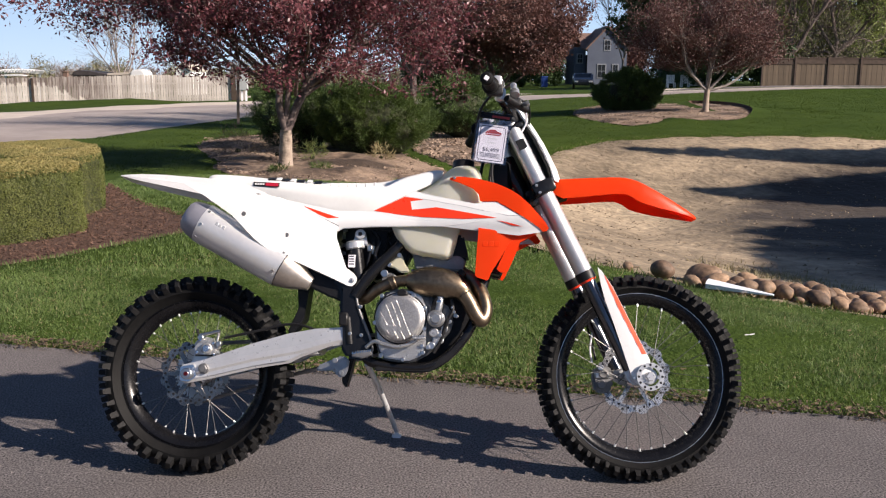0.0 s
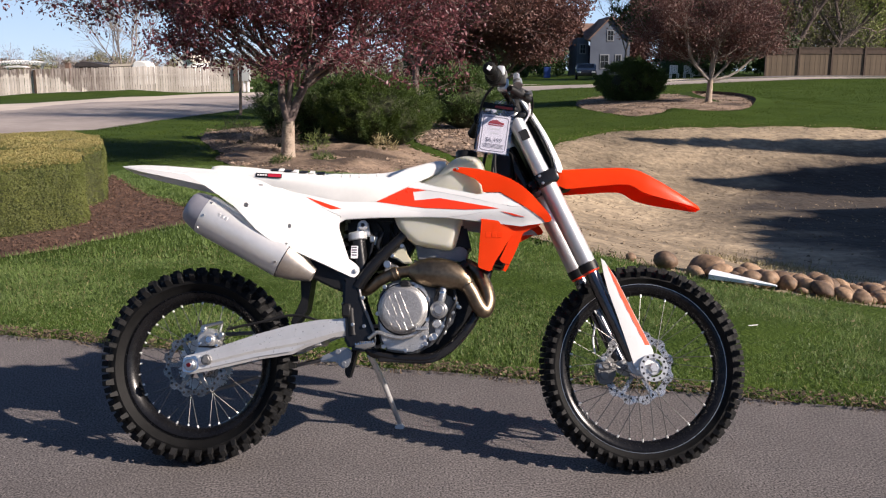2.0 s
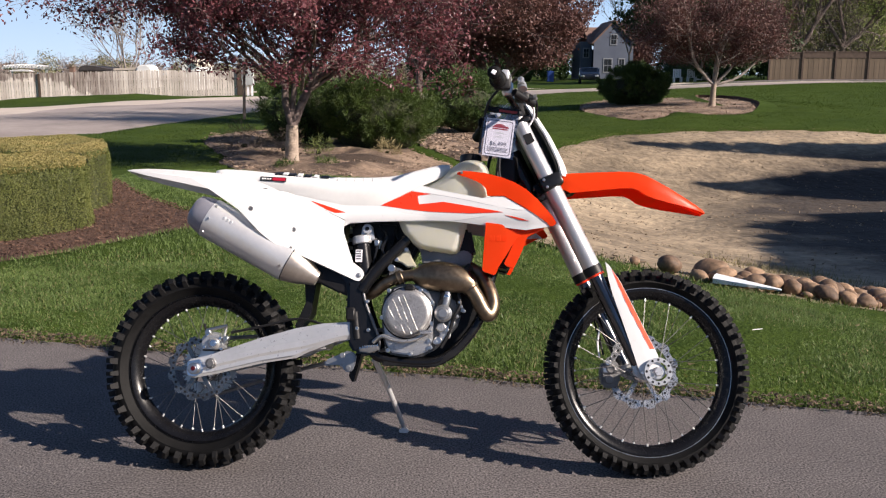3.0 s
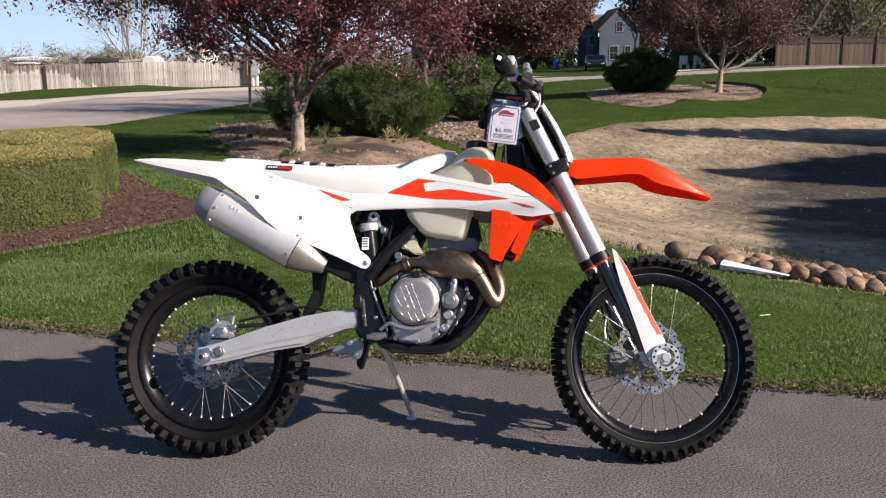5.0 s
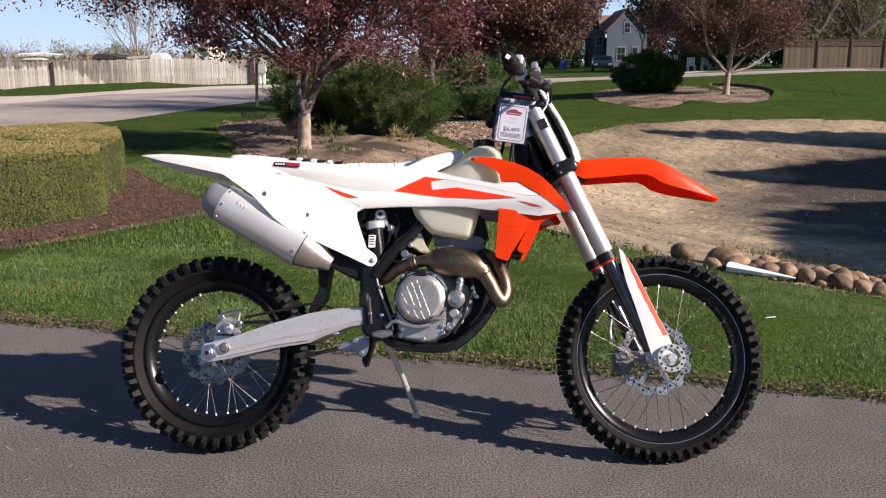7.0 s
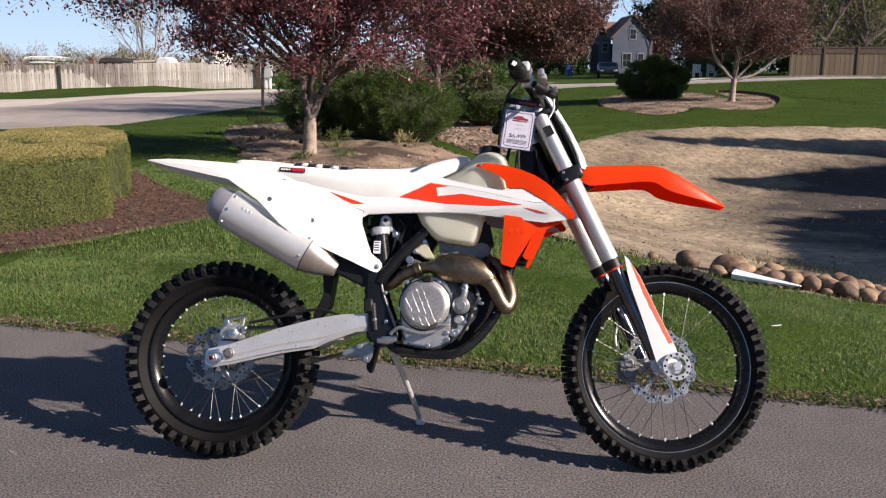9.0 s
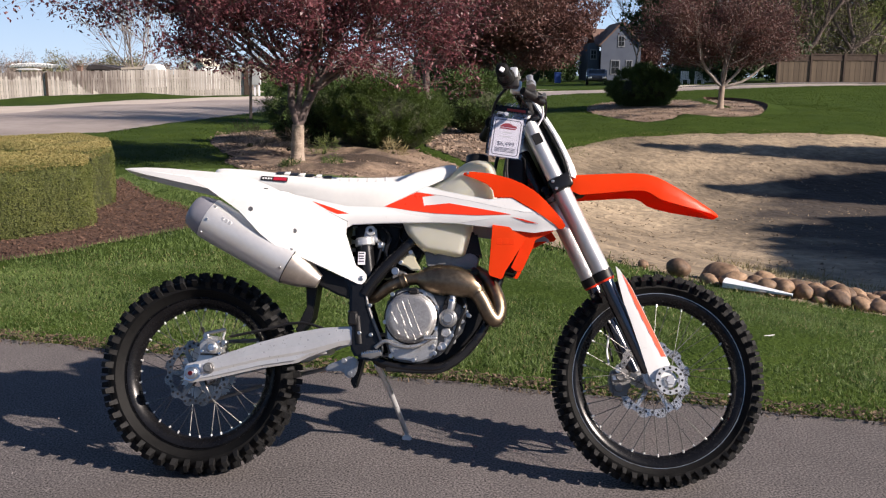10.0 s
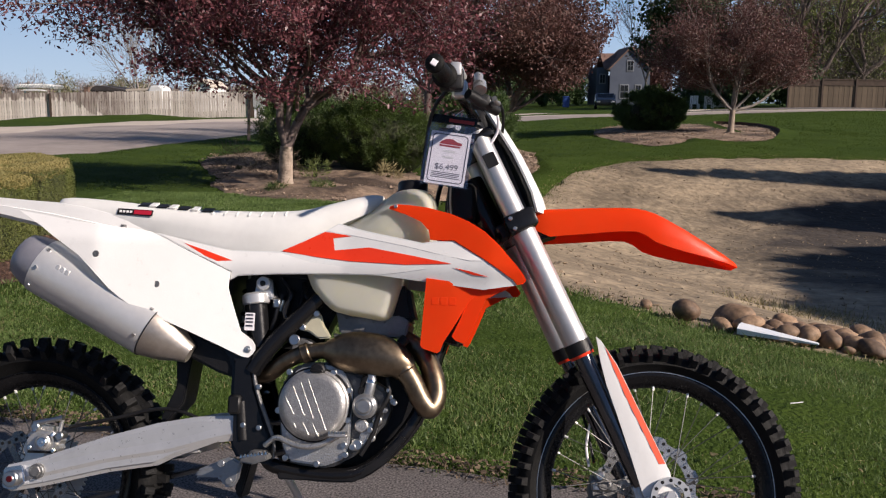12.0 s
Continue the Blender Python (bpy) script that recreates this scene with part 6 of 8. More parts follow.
shroud = both("radiator_shroud", [(-0.275, 0.817), (-0.256, 0.827), (-0.170, 0.832), (-0.088, 0.834), (0.0, 0.835), (0.089, 0.833), (0.204, 0.819), (0.333, 0.803), (0.410, 0.815), (0.401, 0.826), (0.330, 0.874), (0.262, 0.917), (0.225, 0.918), (0.186, 0.913), (0.120, 0.927), (0.053, 0.941), (-0.020, 0.961), (-0.048, 0.942), (-0.100, 0.915), (-0.159, 0.888), (-0.277, 0.889), (-0.351, 0.904), (-0.466, 0.929), (-0.470, 0.926), (-0.370, 0.881), (-0.271, 0.836)], shroud_y, M_GREYPRINT, "white and silver plastic radiator shroud")
both("shroud_wing", [(0.400, 0.828), (0.410, 0.816), (0.424, 0.818), (0.431, 0.827), (0.420, 0.845), (0.397, 0.873), (0.368, 0.908), (0.333, 0.941), (0.296, 0.965), (0.253, 0.984), (0.193, 1.001), (0.150, 1.007), (0.122, 1.009), (0.104, 1.004), (0.102, 0.998), (0.140, 0.985), (0.180, 0.966), (0.200, 0.945), (0.205, 0.920), (0.262, 0.919), (0.330, 0.876)], lambda u, w: shroud_y(u, w) - 0.003, M_ORANGE, "orange plastic shroud wing", 0.006)


def decal(outline, mat, parent, depth=shroud_y, name="decal", proud=0.0008):
    return part(name, panel(outline, lambda u, w: depth(u, w) - proud, 0.0005, 0.012), mat, parent)


decal([(-0.275, 0.819), (-0.256, 0.829), (-0.170, 0.834), (-0.088, 0.836), (0.0, 0.837), (0.089, 0.835), (0.150, 0.842), (0.20, 0.850), (0.10, 0.850), (0.0, 0.852), (-0.08, 0.862), (-0.155, 0.884), (-0.277, 0.887), (-0.351, 0.902), (-0.460, 0.926), (-0.370, 0.883), (-0.271, 0.838)], M_WHITE, shroud)
decal([(-0.02, 0.957), (-0.046, 0.942), (-0.032, 0.938), (0.02, 0.930), (0.08, 0.918), (0.14, 0.906), (0.25, 0.880), (0.30, 0.870), (0.33, 0.870), (0.262, 0.913), (0.225, 0.914), (0.186, 0.909), (0.12, 0.923), (0.053, 0.937)], M_WHITE, shroud)
decal([(-0.153, 0.889), (-0.100, 0.914), (-0.050, 0.939), (0.014, 0.929), (-0.030, 0.923), (-0.024, 0.893), (0.059, 0.901), (0.160, 0.882), (0.258, 0.862), (0.149, 0.859), (0.017, 0.866), (-0.07, 0.876)], M_RED, shroud, proud=0.0014)
decal([(0.262, 0.853), (0.300, 0.845), (0.345, 0.832), (0.309, 0.836)], M_RED, shroud, proud=0.0014)
decal([(-0.395, 0.905), (-0.330, 0.884), (-0.270, 0.863), (-0.307, 0.861), (-0.34, 0.874)], M_RED, shroud, proud=0.0014)
low = both("radiator_guard", [(0.200, 0.828), (0.196, 0.760), (0.192, 0.700), (0.190, 0.672), (0.196, 0.665), (0.228, 0.655), (0.236, 0.660), (0.243, 0.680), (0.268, 0.720), (0.303, 0.780), (0.330, 0.800), (0.335, 0.806), (0.27, 0.82)], lambda u, w: -0.165 + 0.04 * max(0, 0.80 - w) + 0.12 * max(0, u - 0.26), M_ORANGE, "orange plastic radiator guard", 0.012)
both("radiator_fin", [(0.300, 0.783), (0.285, 0.745), (0.262, 0.695), (0.270, 0.686), (0.292, 0.678), (0.300, 0.690), (0.318, 0.730), (0.339, 0.783), (0.395, 0.813), (0.34, 0.808)], lambda u, w: -0.156 + 0.04 * max(0, 0.80 - w), M_ORANGE, "orange plastic scoop fin", 0.02)
for k in range(3):
    part("embossed_bar", moved(box(-0.008, 0.008, -0.0007, 0.002, -0.009, 0.009, 0.0004), Matrix.Translation((0.222 + 0.020 * k, -0.1640 + 0.12 * max(0, 0.020 * k - 0.038), 0.775))), M_ORANGE, low)
for s in (-1, 1):
    rad = part("radiator", slab([(0.215, 0.690), (0.280, 0.675), (0.355, 0.93), (0.29, 0.95)], s * 0.075 - 0.04, s * 0.075 + 0.04, 0.006), M_BLACK, BIKE)


def loft(stations, section):
    """A body through cross sections: section(station) gives (y, z) points at station[0] along x."""
    bm = bmesh.new()
    rings = [[bm.verts.new((s[0], y, z)) for y, z in section(s)] for s in stations]
    for a, b in zip(rings, rings[1:]):
        for k in range(len(a)):
            bm.faces.new((a[k], a[(k + 1) % len(a)], b[(k + 1) % len(a)], b[k]))
    bm.faces.new(rings[0])
    bm.faces.new(rings[-1])
    return bm


def dense(stations, sub=5):
    return [tuple(p) for p in catmull(stations, sub)]


def tank_section(s):
    _, top, low_z, hw = s
    out = []
    for k in range(24):
        a = 2 * math.pi * (k + 0.5) / 24
        ca, sa = math.cos(a), math.sin(a)
        out.append((hw * (1 - 0.42 * max(0, sa) ** 2) * math.copysign(abs(ca) ** 0.55, ca), (top + low_z) / 2 + (top - low_z) / 2 * math.copysign(abs(sa) ** 0.6, sa)))
    return out


def pillow(outline, hw, r):
    """A blown hollow: an outline in the x-z plane whose edges round off towards both sides."""
    pts = np.array(chaikin(outline, 2))
    c = pts.mean(0)
    size = np.abs(pts - c).max()
    bm = bmesh.new()
    rings = []
    for k in range(-7, 8):
        a = math.pi / 2 * k / 7
        y = math.copysign(hw - r + r * abs(math.sin(a)), k) if k else 0.0
        inset = 1 - (r / size) * (1 - math.cos(a))
        rings.append([bm.verts.new((c[0] + (x - c[0]) * inset, y, c[1] + (z - c[1]) * inset)) for x, z in pts])
    for p, q in zip(rings, rings[1:]):
        for k in range(len(p)):
            bm.faces.new((p[k], p[(k + 1) % len(p)], q[(k + 1) % len(p)], q[k]))
    bm.faces.new(rings[0])
    bm.faces.new(rings[-1])
    return bm


TANK_ST = [(-0.07, 0.945, 0.87, 0.060), (-0.02, 0.966, 0.86, 0.088), (0.045, 1.003, 0.86, 0.106), (0.085, 1.040, 0.86, 0.112), (0.115, 1.060, 0.86, 0.113), (0.150, 1.067, 0.86, 0.113), (0.185, 1.062, 0.87, 0.108), (0.205, 1.042, 0.88, 0.094), (0.216, 1.005, 0.90, 0.066)]
tank = part("fuel_tank", merge(loft(dense(TANK_ST, 4), tank_section), pillow([(-0.108, 0.880), (-0.092, 0.828), (-0.077, 0.796), (-0.032, 0.752), (-0.012, 0.745), (0.088, 0.729), (0.108, 0.733), (0.117, 0.752), (0.134, 0.817), (0.138, 0.88)], 0.122, 0.035)), M_TANK, BIKE, "milky translucent fuel tank", 75)
part("tank_cap", moved(lathe([(0.034, 0.022), (0.038, 0.018), (0.038, 0.0), (0.041, -0.004)], 24), Matrix.Translation((0.147, 0, 1.066)) @ Matrix.Rotation(radians(90), 4, "X")), M_BLACK, tank, "black screw cap")
bolt(0.118, 1.003, shroud_y(0.118, 1.003) - 0.003, 0.0045, BIKE)


def seat_section(s):
    _, top, low_z, hw = s
    h = top - low_z
    half = [(hw * 0.92, low_z), (hw, low_z + h * 0.35), (hw * 0.97, low_z + h * 0.62), (hw * 0.86, low_z + h * 0.86), (hw * 0.62, top - h * 0.03), (hw * 0.3, top)]
    return [(-y, z) for y, z in half] + [(y, z) for y, z in reversed(half)]


seat_st = [(-0.742, 1.004, 0.990, 0.055), (-0.730, 1.018, 0.982, 0.080), (-0.700, 1.022, 0.970, 0.092), (-0.610, 1.017, 0.952, 0.100), (-0.500, 1.006, 0.934, 0.106), (-0.356, 0.997, 0.905, 0.110), (-0.280, 0.996, 0.889, 0.110), (-0.183, 0.997, 0.886, 0.110), (-0.112, 1.003, 0.915, 0.104), (-0.056, 1.018, 0.945, 0.094), (0.039, 1.044, 0.992, 0.075), (0.076, 1.046, 1.022, 0.055)]
seat = part("seat", loft(dense(seat_st), seat_section), M_SEAT, BIKE, "white vinyl seat with a ribbed top", 60)


def seat_top(u):
    xs = [s[0] for s in seat_st]
    return float(np.interp(u, xs, [s[1] for s in seat_st])), float(np.interp(u, xs, [s[2] for s in seat_st])), float(np.interp(u, xs, [s[3] for s in seat_st]))


for k in range(7):
    st, sb, sh = seat_top(-0.335 + 0.030 * k)
    arc = [(y * sh, sb + (st - sb) * z) for y, z in ((-0.90, 0.82), (-0.84, 0.88), (-0.62, 0.965), (-0.3, 0.998), (0.3, 0.998), (0.62, 0.965), (0.88, 0.86))]
    part("rib", sweep([(-0.335 + 0.030 * k, y, z - 0.0009) for y, z in arc], 0.0013, 8, 3), M_SEAT, seat)
for u in (-0.509, -0.464, -0.410, -0.350):
    t, b, h = seat_top(u)
    part("check", moved(box(-0.013, 0.013, -0.015, 0.015, -0.001, 0.0015), Matrix.Translation((u, -h * 0.76, t - (t - b) * 0.085 + 0.002)) @ Matrix.Rotation(radians(24), 4, "X")), M_BLACK, seat, "black printed block")
for u in (-0.487, -0.437, -0.380):
    t, b, h = seat_top(u)
    part("rib", moved(box(-0.009, 0.009, -0.015, 0.015, -0.001, 0.0035, 0.001), Matrix.Translation((u, -h * 0.76, t - (t - b) * 0.085 + 0.002)) @ Matrix.Rotation(radians(24), 4, "X")), M_SEAT, seat)
part("mark", moved(box(-0.007, 0.007, -0.0015, 0.002, -0.0035, 0.0035), Matrix.Translation((-0.5517, -0.1035, 0.944)) @ pose(0, 0, 0, -6, 3, -4)), M_HEAD, seat, "small grey printed mark")
t, b, h = seat_top(-0.535)
bz = b + (t - b) * 0.60
part("badge", moved(box(-0.045, 0.045, -0.002, 0.001, -0.0075, 0.0075), Matrix.Translation((-0.525, -h * 1.0, bz - 0.003)) @ pose(0, 0, 0, -14, 3, -4)), M_BLACK, seat, "black badge")
part("badge_red", moved(box(-0.002, 0.042, -0.0028, 0.001, -0.0055, 0.0055), Matrix.Translation((-0.525, -h * 1.0, bz - 0.003)) @ pose(0, 0, 0, -14, 3, -4)), M_BADGERED, seat)
part("badge_white", moved(merge(*[box(-0.040 + 0.009 * k, -0.034 + 0.009 * k, -0.0028, 0.001, -0.003, 0.003) for k in range(4)]), Matrix.Translation((-0.525, -h * 1.0, bz - 0.003)) @ pose(0, 0, 0, -14, 3, -4)), M_WHITE, seat)


def lipped_section(s):
    """The front fender: steep sides, a raised lip along each shoulder and a slightly hollow top."""
    _, top, low_z, hw = s
    h = top - low_z
    half = [(hw, low_z), (hw * 1.0, low_z + h * 0.35), (hw * 0.965, low_z + h * 0.72), (hw * 0.90, top - h * 0.07), (hw * 0.82, top), (hw * 0.70, top - h * 0.05), (hw * 0.2, top - h * 0.04)]
    outer = [(-y, z) for y, z in half] + [(y, z) for y, z in reversed(half)]
    return outer + [(y * 0.94, z - (0.005 if abs(y) < hw * 0.93 else 0)) for y, z in reversed(outer)]


def fender_section(s):
    _, top, low_z, hw = s
    th = 0.005
    half = [(hw, low_z), (hw * 0.995, low_z + (top - low_z) * 0.44), (hw * 0.955, low_z + (top - low_z) * 0.47), (hw * 0.955, low_z + (top - low_z) * 0.58), (hw * 0.93, low_z + (top - low_z) * 0.88), (hw * 0.6, top - 0.002), (hw * 0.15, top)]
    outer = [(-y, z) for y, z in half] + [(y, z) for y, z in reversed(half)]
    inner = [(y * 0.94, z - th if abs(y) < hw * 0.9 else z) for y, z in reversed(outer)]
    return outer + inner


rear_st = [(-1.042, 1.014, 1.010, 0.074), (-1.020, 1.016, 1.005, 0.080), (-0.965, 1.019, 0.990, 0.090), (-0.884, 1.017, 0.973, 0.099), (-0.800, 1.012, 0.955, 0.104), (-0.735, 1.008, 0.941, 0.109), (-0.66, 1.00, 0.922, 0.112), (-0.55, 0.975, 0.905, 0.108), (-0.42, 0.95, 0.885, 0.095)]
part("rear_fender", loft(rear_st, fender_section), M_WHITE, BIKE, "long white plastic rear fender", 22)
front_st = [(0.430, 1.006, 0.980, 0.045), (0.460, 1.014, 0.960, 0.055), (0.488, 1.017, 0.947, 0.060), (0.580, 1.022, 0.956, 0.066), (0.660, 1.025, 0.964, 0.072), (0.700, 1.024, 0.964, 0.074), (0.722, 1.020, 0.955, 0.075), (0.745, 1.013, 0.939, 0.076), (0.771, 1.001, 0.930, 0.076), (0.825, 0.973, 0.917, 0.070), (0.875, 0.945, 0.908, 0.061), (0.925, 0.917, 0.898, 0.046), (0.952, 0.902, 0.891, 0.032), (0.960, 0.896, 0.889, 0.022)]
part("front_fender", loft(front_st, lipped_section), M_ORANGE, BIKE, "orange plastic front fender", 24)
bolt(-0.550, 0.943, -0.108, 0.004, BIKE, M_HEAD)
part("fender_bracket", slab([(0.40, 0.945), (0.41, 0.985), (0.50, 0.995), (0.52, 0.96), (0.46, 0.94)], -0.045, 0.045, 0.008), M_BLACK, BIKE)


# ---- front end ----
F0, F1, AXLE = Vector((0.300, 0, 1.188)), Vector((0.552, 0, 0.677)), Vector((0.712, 0, 0.342))
down = (F1 - F0).normalized()
for s in (-1, 1):
    off = Vector((0, s * 0.105, 0))
    leg = part("fork_tube", sweep([F0 + off, F0 + off + down * 0.03, F0 + off + down * 0.235, F0 + off + down * 0.27, F1 + off - down * 0.01, F1 + off], [0.0265, 0.027, 0.027, 0.0305, 0.0305, 0.029], 24, 1), M_FORK, BIKE, "silver anodised upper fork tube")
    part("fork_cap", sweep([F0 + off - down * 0.022, F0 + off - down * 0.018, F0 + off + down * 0.002], [0.020, 0.0245, 0.0245], 20, 1), M_BLACK, leg)
    part("seal", sweep([F1 + off - down * 0.012, F1 + off + down * 0.018], [0.0325, 0.0325], 24), M_BLACK, leg)
    part("seal_ring", sweep([F1 + off + down * 0.018, F1 + off + down * 0.025], [0.0305, 0.0285], 24), M_RED, leg)
    part("fork_slider", sweep([F1 + off, Vector((0.700, s * 0.105, 0.368))], 0.0235, 20), M_SLIDER, leg, "dark polished fork slider")
    part("axle_lug", merge(slab([(0.680, 0.385), (0.715, 0.395), (0.765, 0.385), (0.782, 0.352), (0.775, 0.322), (0.745, 0.310), (0.700, 0.318), (0.678, 0.345)], s * 0.105 - 0.018, s * 0.105 + 0.018, 0.008, 2)), M_ALU, leg)
    outer = [(0.588, 0.700), (0.600, 0.690), (0.637, 0.636), (0.700, 0.510), (0.757, 0.398), (0.764, 0.362), (0.752, 0.330), (0.730, 0.314), (0.708, 0.322), (0.694, 0.352), (0.668, 0.432), (0.638, 0.520), (0.612, 0.592), (0.598, 0.645)]
    bm = panel(outer, lambda u, w: -0.142 + 0.10 * abs((u - 0.60) - (0.70 - w) * 0.44), 0.004, 0.02)
    if s > 0:
        bmesh.ops.scale(bm, vec=(1, -1, 1), verts=bm.verts)
    guard = part("fork_guard", bm, M_WHITE, BIKE, "white plastic fork guard with a red stripe")
    if s < 0:
        part("stripe", panel([(0.608, 0.677), (0.6365, 0.634), (0.6990, 0.510), (0.7465, 0.416), (0.731, 0.416), (0.694, 0.490), (0.657, 0.562), (0.627, 0.630)], lambda u, w: -0.1424 + 0.10 * abs((u - 0.60) - (0.70 - w) * 0.44), 0.001, 0.02), M_STRIPE, guard, "red-orange printed stripe")
        for x, z in ((0.704, 0.338), (0.748, 0.350)):
            bolt(x, z, -0.142, 0.006, guard)
part("front_axle", merge(disc(0.752, 0.343, -0.128, -0.07, 0.014, 0.003, 20), rod((0.752, -0.1, 0.343), (0.752, 0.13, 0.343), 0.011, 16), disc(0.752, 0.343, -0.1295, -0.126, 0.008, 0.0005, 6)), M_STEEL, BIKE)
for dist, half_t, hi in ((0.245, 0.024, 0.15), (0.012, 0.013, 0.132)):
    c = F0 + down * dist
    m = Matrix.Translation(c) @ Matrix.Rotation(-math.atan2(down.x, -down.z), 4, "Y")
    clamp = part("triple_clamp", moved(merge(box(-0.038, 0.040, -hi, -0.066, -half_t, half_t, 0.010, 2), box(-0.038, 0.040, 0.066, hi, -half_t, half_t, 0.010, 2), box(-0.055, 0.030, -0.08, 0.08, -half_t * 0.9, half_t * 0.9, 0.008)), m), M_FRAME, BIKE, "black triple clamp")
    for dz in (-0.5, 0.5):
        p = m @ Vector((-0.022, -hi, dz * half_t * 1.1))
        bolt(p.x, p.z, p.y, 0.005, clamp)
part("wiring", merge(sweep([(0.28, -0.03, 1.18), (0.25, -0.05, 1.08), (0.24, -0.06, 0.99), (0.26, -0.05, 0.90)], 0.007, 8), sweep([(0.27, 0.02, 1.19), (0.22, 0.03, 1.10), (0.20, 0.03, 1.00)], 0.006, 8), sweep([(0.30, -0.06, 1.22), (0.255, -0.09, 1.12), (0.245, -0.09, 1.02), (0.262, -0.08, 0.92)], 0.005, 8)), M_BLACK, BIKE)
part("fork_shield", slab([(0.300, 1.20), (0.345, 1.215), (0.445, 0.985), (0.385, 0.955)], -0.070, 0.070, 0.012), M_BLACK, BIKE)
part("fork_label", moved(box(-0.016, 0.014, -0.1335, -0.1305, -0.018, 0.018, 0.001), Matrix.Translation(F0 + down * 0.080) @ Matrix.Rotation(-math.atan2(down.x, -down.z), 4, "Y")), M_BLACK, BIKE, "black sticker with fine print")
part("horn_block", box(0.24, 0.31, -0.05, 0.05, 0.98, 1.08, 0.012), M_BLACK, BIKE)
# the front number plate, bowed round the forks
bm = bmesh.new()
rows = [(1.290, 0.300, 0.080), (1.270, 0.315, 0.090), (1.235, 0.337, 0.094), (1.190, 0.367, 0.090), (1.146, 0.394, 0.095), (1.095, 0.420, 0.095), (1.050, 0.442, 0.088), (1.005, 0.456, 0.075)]
net = []
for z, x, h in rows:
    net.append([bm.verts.new((x + 0.035 * (1 - (k / 5) ** 2), h * k / 5, z)) for k in range(-5, 6)])
for a, b in zip(net, net[1:]):
    for k in range(10):
        bm.faces.new((a[k], a[k + 1], b[k + 1], b[k]))
bmesh.ops.recalc_face_normals(bm, faces=bm.faces)
bmesh.ops.solidify(bm, geom=bm.faces[:], thickness=0.006)
back = bm.copy()
bmesh.ops.scale(back, vec=(1, 0.97, 0.985), space=Matrix.Translation((0, 0, -1.125)), verts=back.verts)
bmesh.ops.translate(back, vec=(-0.010, 0, 0), verts=back.verts)
plate = part("number_plate", bm, M_WHITE, BIKE, "white plastic front number plate", 60)
part("plate_backing", back, M_BLACK, plate, "black moulded backing")

bar = part("handlebar", sweep([(0.196, -0.39, 1.255), (0.218, -0.26, 1.276), (0.246, -0.20, 1.262), (0.300, -0.10, 1.222), (0.305, 0.0, 1.222), (0.300, 0.10, 1.222), (0.246, 0.20, 1.262), (0.218, 0.26, 1.276), (0.196, 0.39, 1.255)], 0.0125, 14, 5), M_FRAME, BIKE, "black tapered handlebar")
part("bar_pad", box(0.275, 0.335, -0.09, 0.09, 1.205, 1.262, 0.016, 2), M_BLACK, bar, "black foam bar pad")
for y in (-0.045, 0.045):
    part("bar_clamp", box(0.285, 0.325, y - 0.015, y + 0.015, 1.165, 1.235, 0.006), M_FRAME, bar)
for s in (-1, 1):
    a, b = Vector((0.194, s * 0.395, 1.255)), Vector((0.218, s * 0.262, 1.276))
    d = (b - a).normalized()
    grip = part("grip", sweep([a - d * 0.004, a, a + d * 0.004, a + d * 0.010, a + d * 0.05, b - d * 0.012, b - d * 0.006, b], [0.013, 0.020, 0.0215, 0.019, 0.019, 0.020, 0.029, 0.029], 20, 1), M_RUBBER, bar, "black rubber grip")
    part("grip_plug", moved(box(-0.007, 0.007, -0.002, 0.002, -0.007, 0.007, 0.001), Matrix.Translation(a - d * 0.005) @ pose(0, 0, 0, 0, 30, 0)), M_CARD, grip)
    part("switch_housing", merge(moved(box(-0.026, 0.030, -0.016, 0.016, -0.026, 0.026, 0.008, 2), Matrix.Translation((0.232, s * 0.236, 1.276)))), M_BLACK, bar)
    part("throttle_tube", merge(moved(box(-0.012, 0.014, -0.014, 0.014, -0.016, 0.018, 0.006, 2), Matrix.Translation((0.242, s * 0.244, 1.296))), rod((0.252, s * 0.244, 1.300), (0.262, s * 0.20, 1.296), 0.009)), M_ALU, bar, "silver cable housing")
    part("lever", sweep([(0.330, s * 0.205, 1.232), (0.342, s * 0.25, 1.218), (0.334, s * 0.30, 1.204), (0.326, s * 0.36, 1.192)], [0.007, 0.006, 0.005, 0.006], 10, 4), M_HEAD, bar, "dark metal hand lever")
    part("master_body", merge(sweep([(0.272, s * 0.245, 1.240), (0.305, s * 0.215, 1.232), (0.345, s * 0.180, 1.222)], [0.012, 0.014, 0.012], 14, 3), box(0.280, 0.326, s * 0.20 - 0.020, s * 0.20 + 0.020, 1.222, 1.252, 0.008, 2)), M_BLACK, bar, "black brake master cylinder")
    part("fluid_cap", merge(moved(lathe([(0.010, 0.016), (0.015, 0.012), (0.016, -0.012)], 16), Matrix.Translation((0.300, s * 0.235, 1.262)) @ Matrix.Rotation(radians(60), 4, "X")), moved(lathe([(0.008, 0.010), (0.011, 0.007), (0.011, -0.02)], 14), Matrix.Translation((0.296, s * 0.235, 1.284)) @ Matrix.Rotation(radians(60), 4, "X"))), M_CASE, bar)
    part("perch_clamp", box(0.236, 0.272, s * 0.215 - 0.012, s * 0.215 + 0.012, 1.238, 1.282, 0.006), M_STEEL, bar)
part("cable", sweep([(0.318, -0.20, 1.25), (0.345, -0.16, 1.225), (0.350, -0.13, 1.19), (0.335, -0.12, 1.16)], 0.0035, 8), M_CARD, BIKE, "pale control cable")
part("cable", sweep([(0.235, -0.22, 1.270), (0.194, -0.17, 1.224), (0.177, -0.12, 1.141), (0.171, -0.08, 1.076)], 0.0045, 8), M_BLACK, BIKE, "black clutch cable")
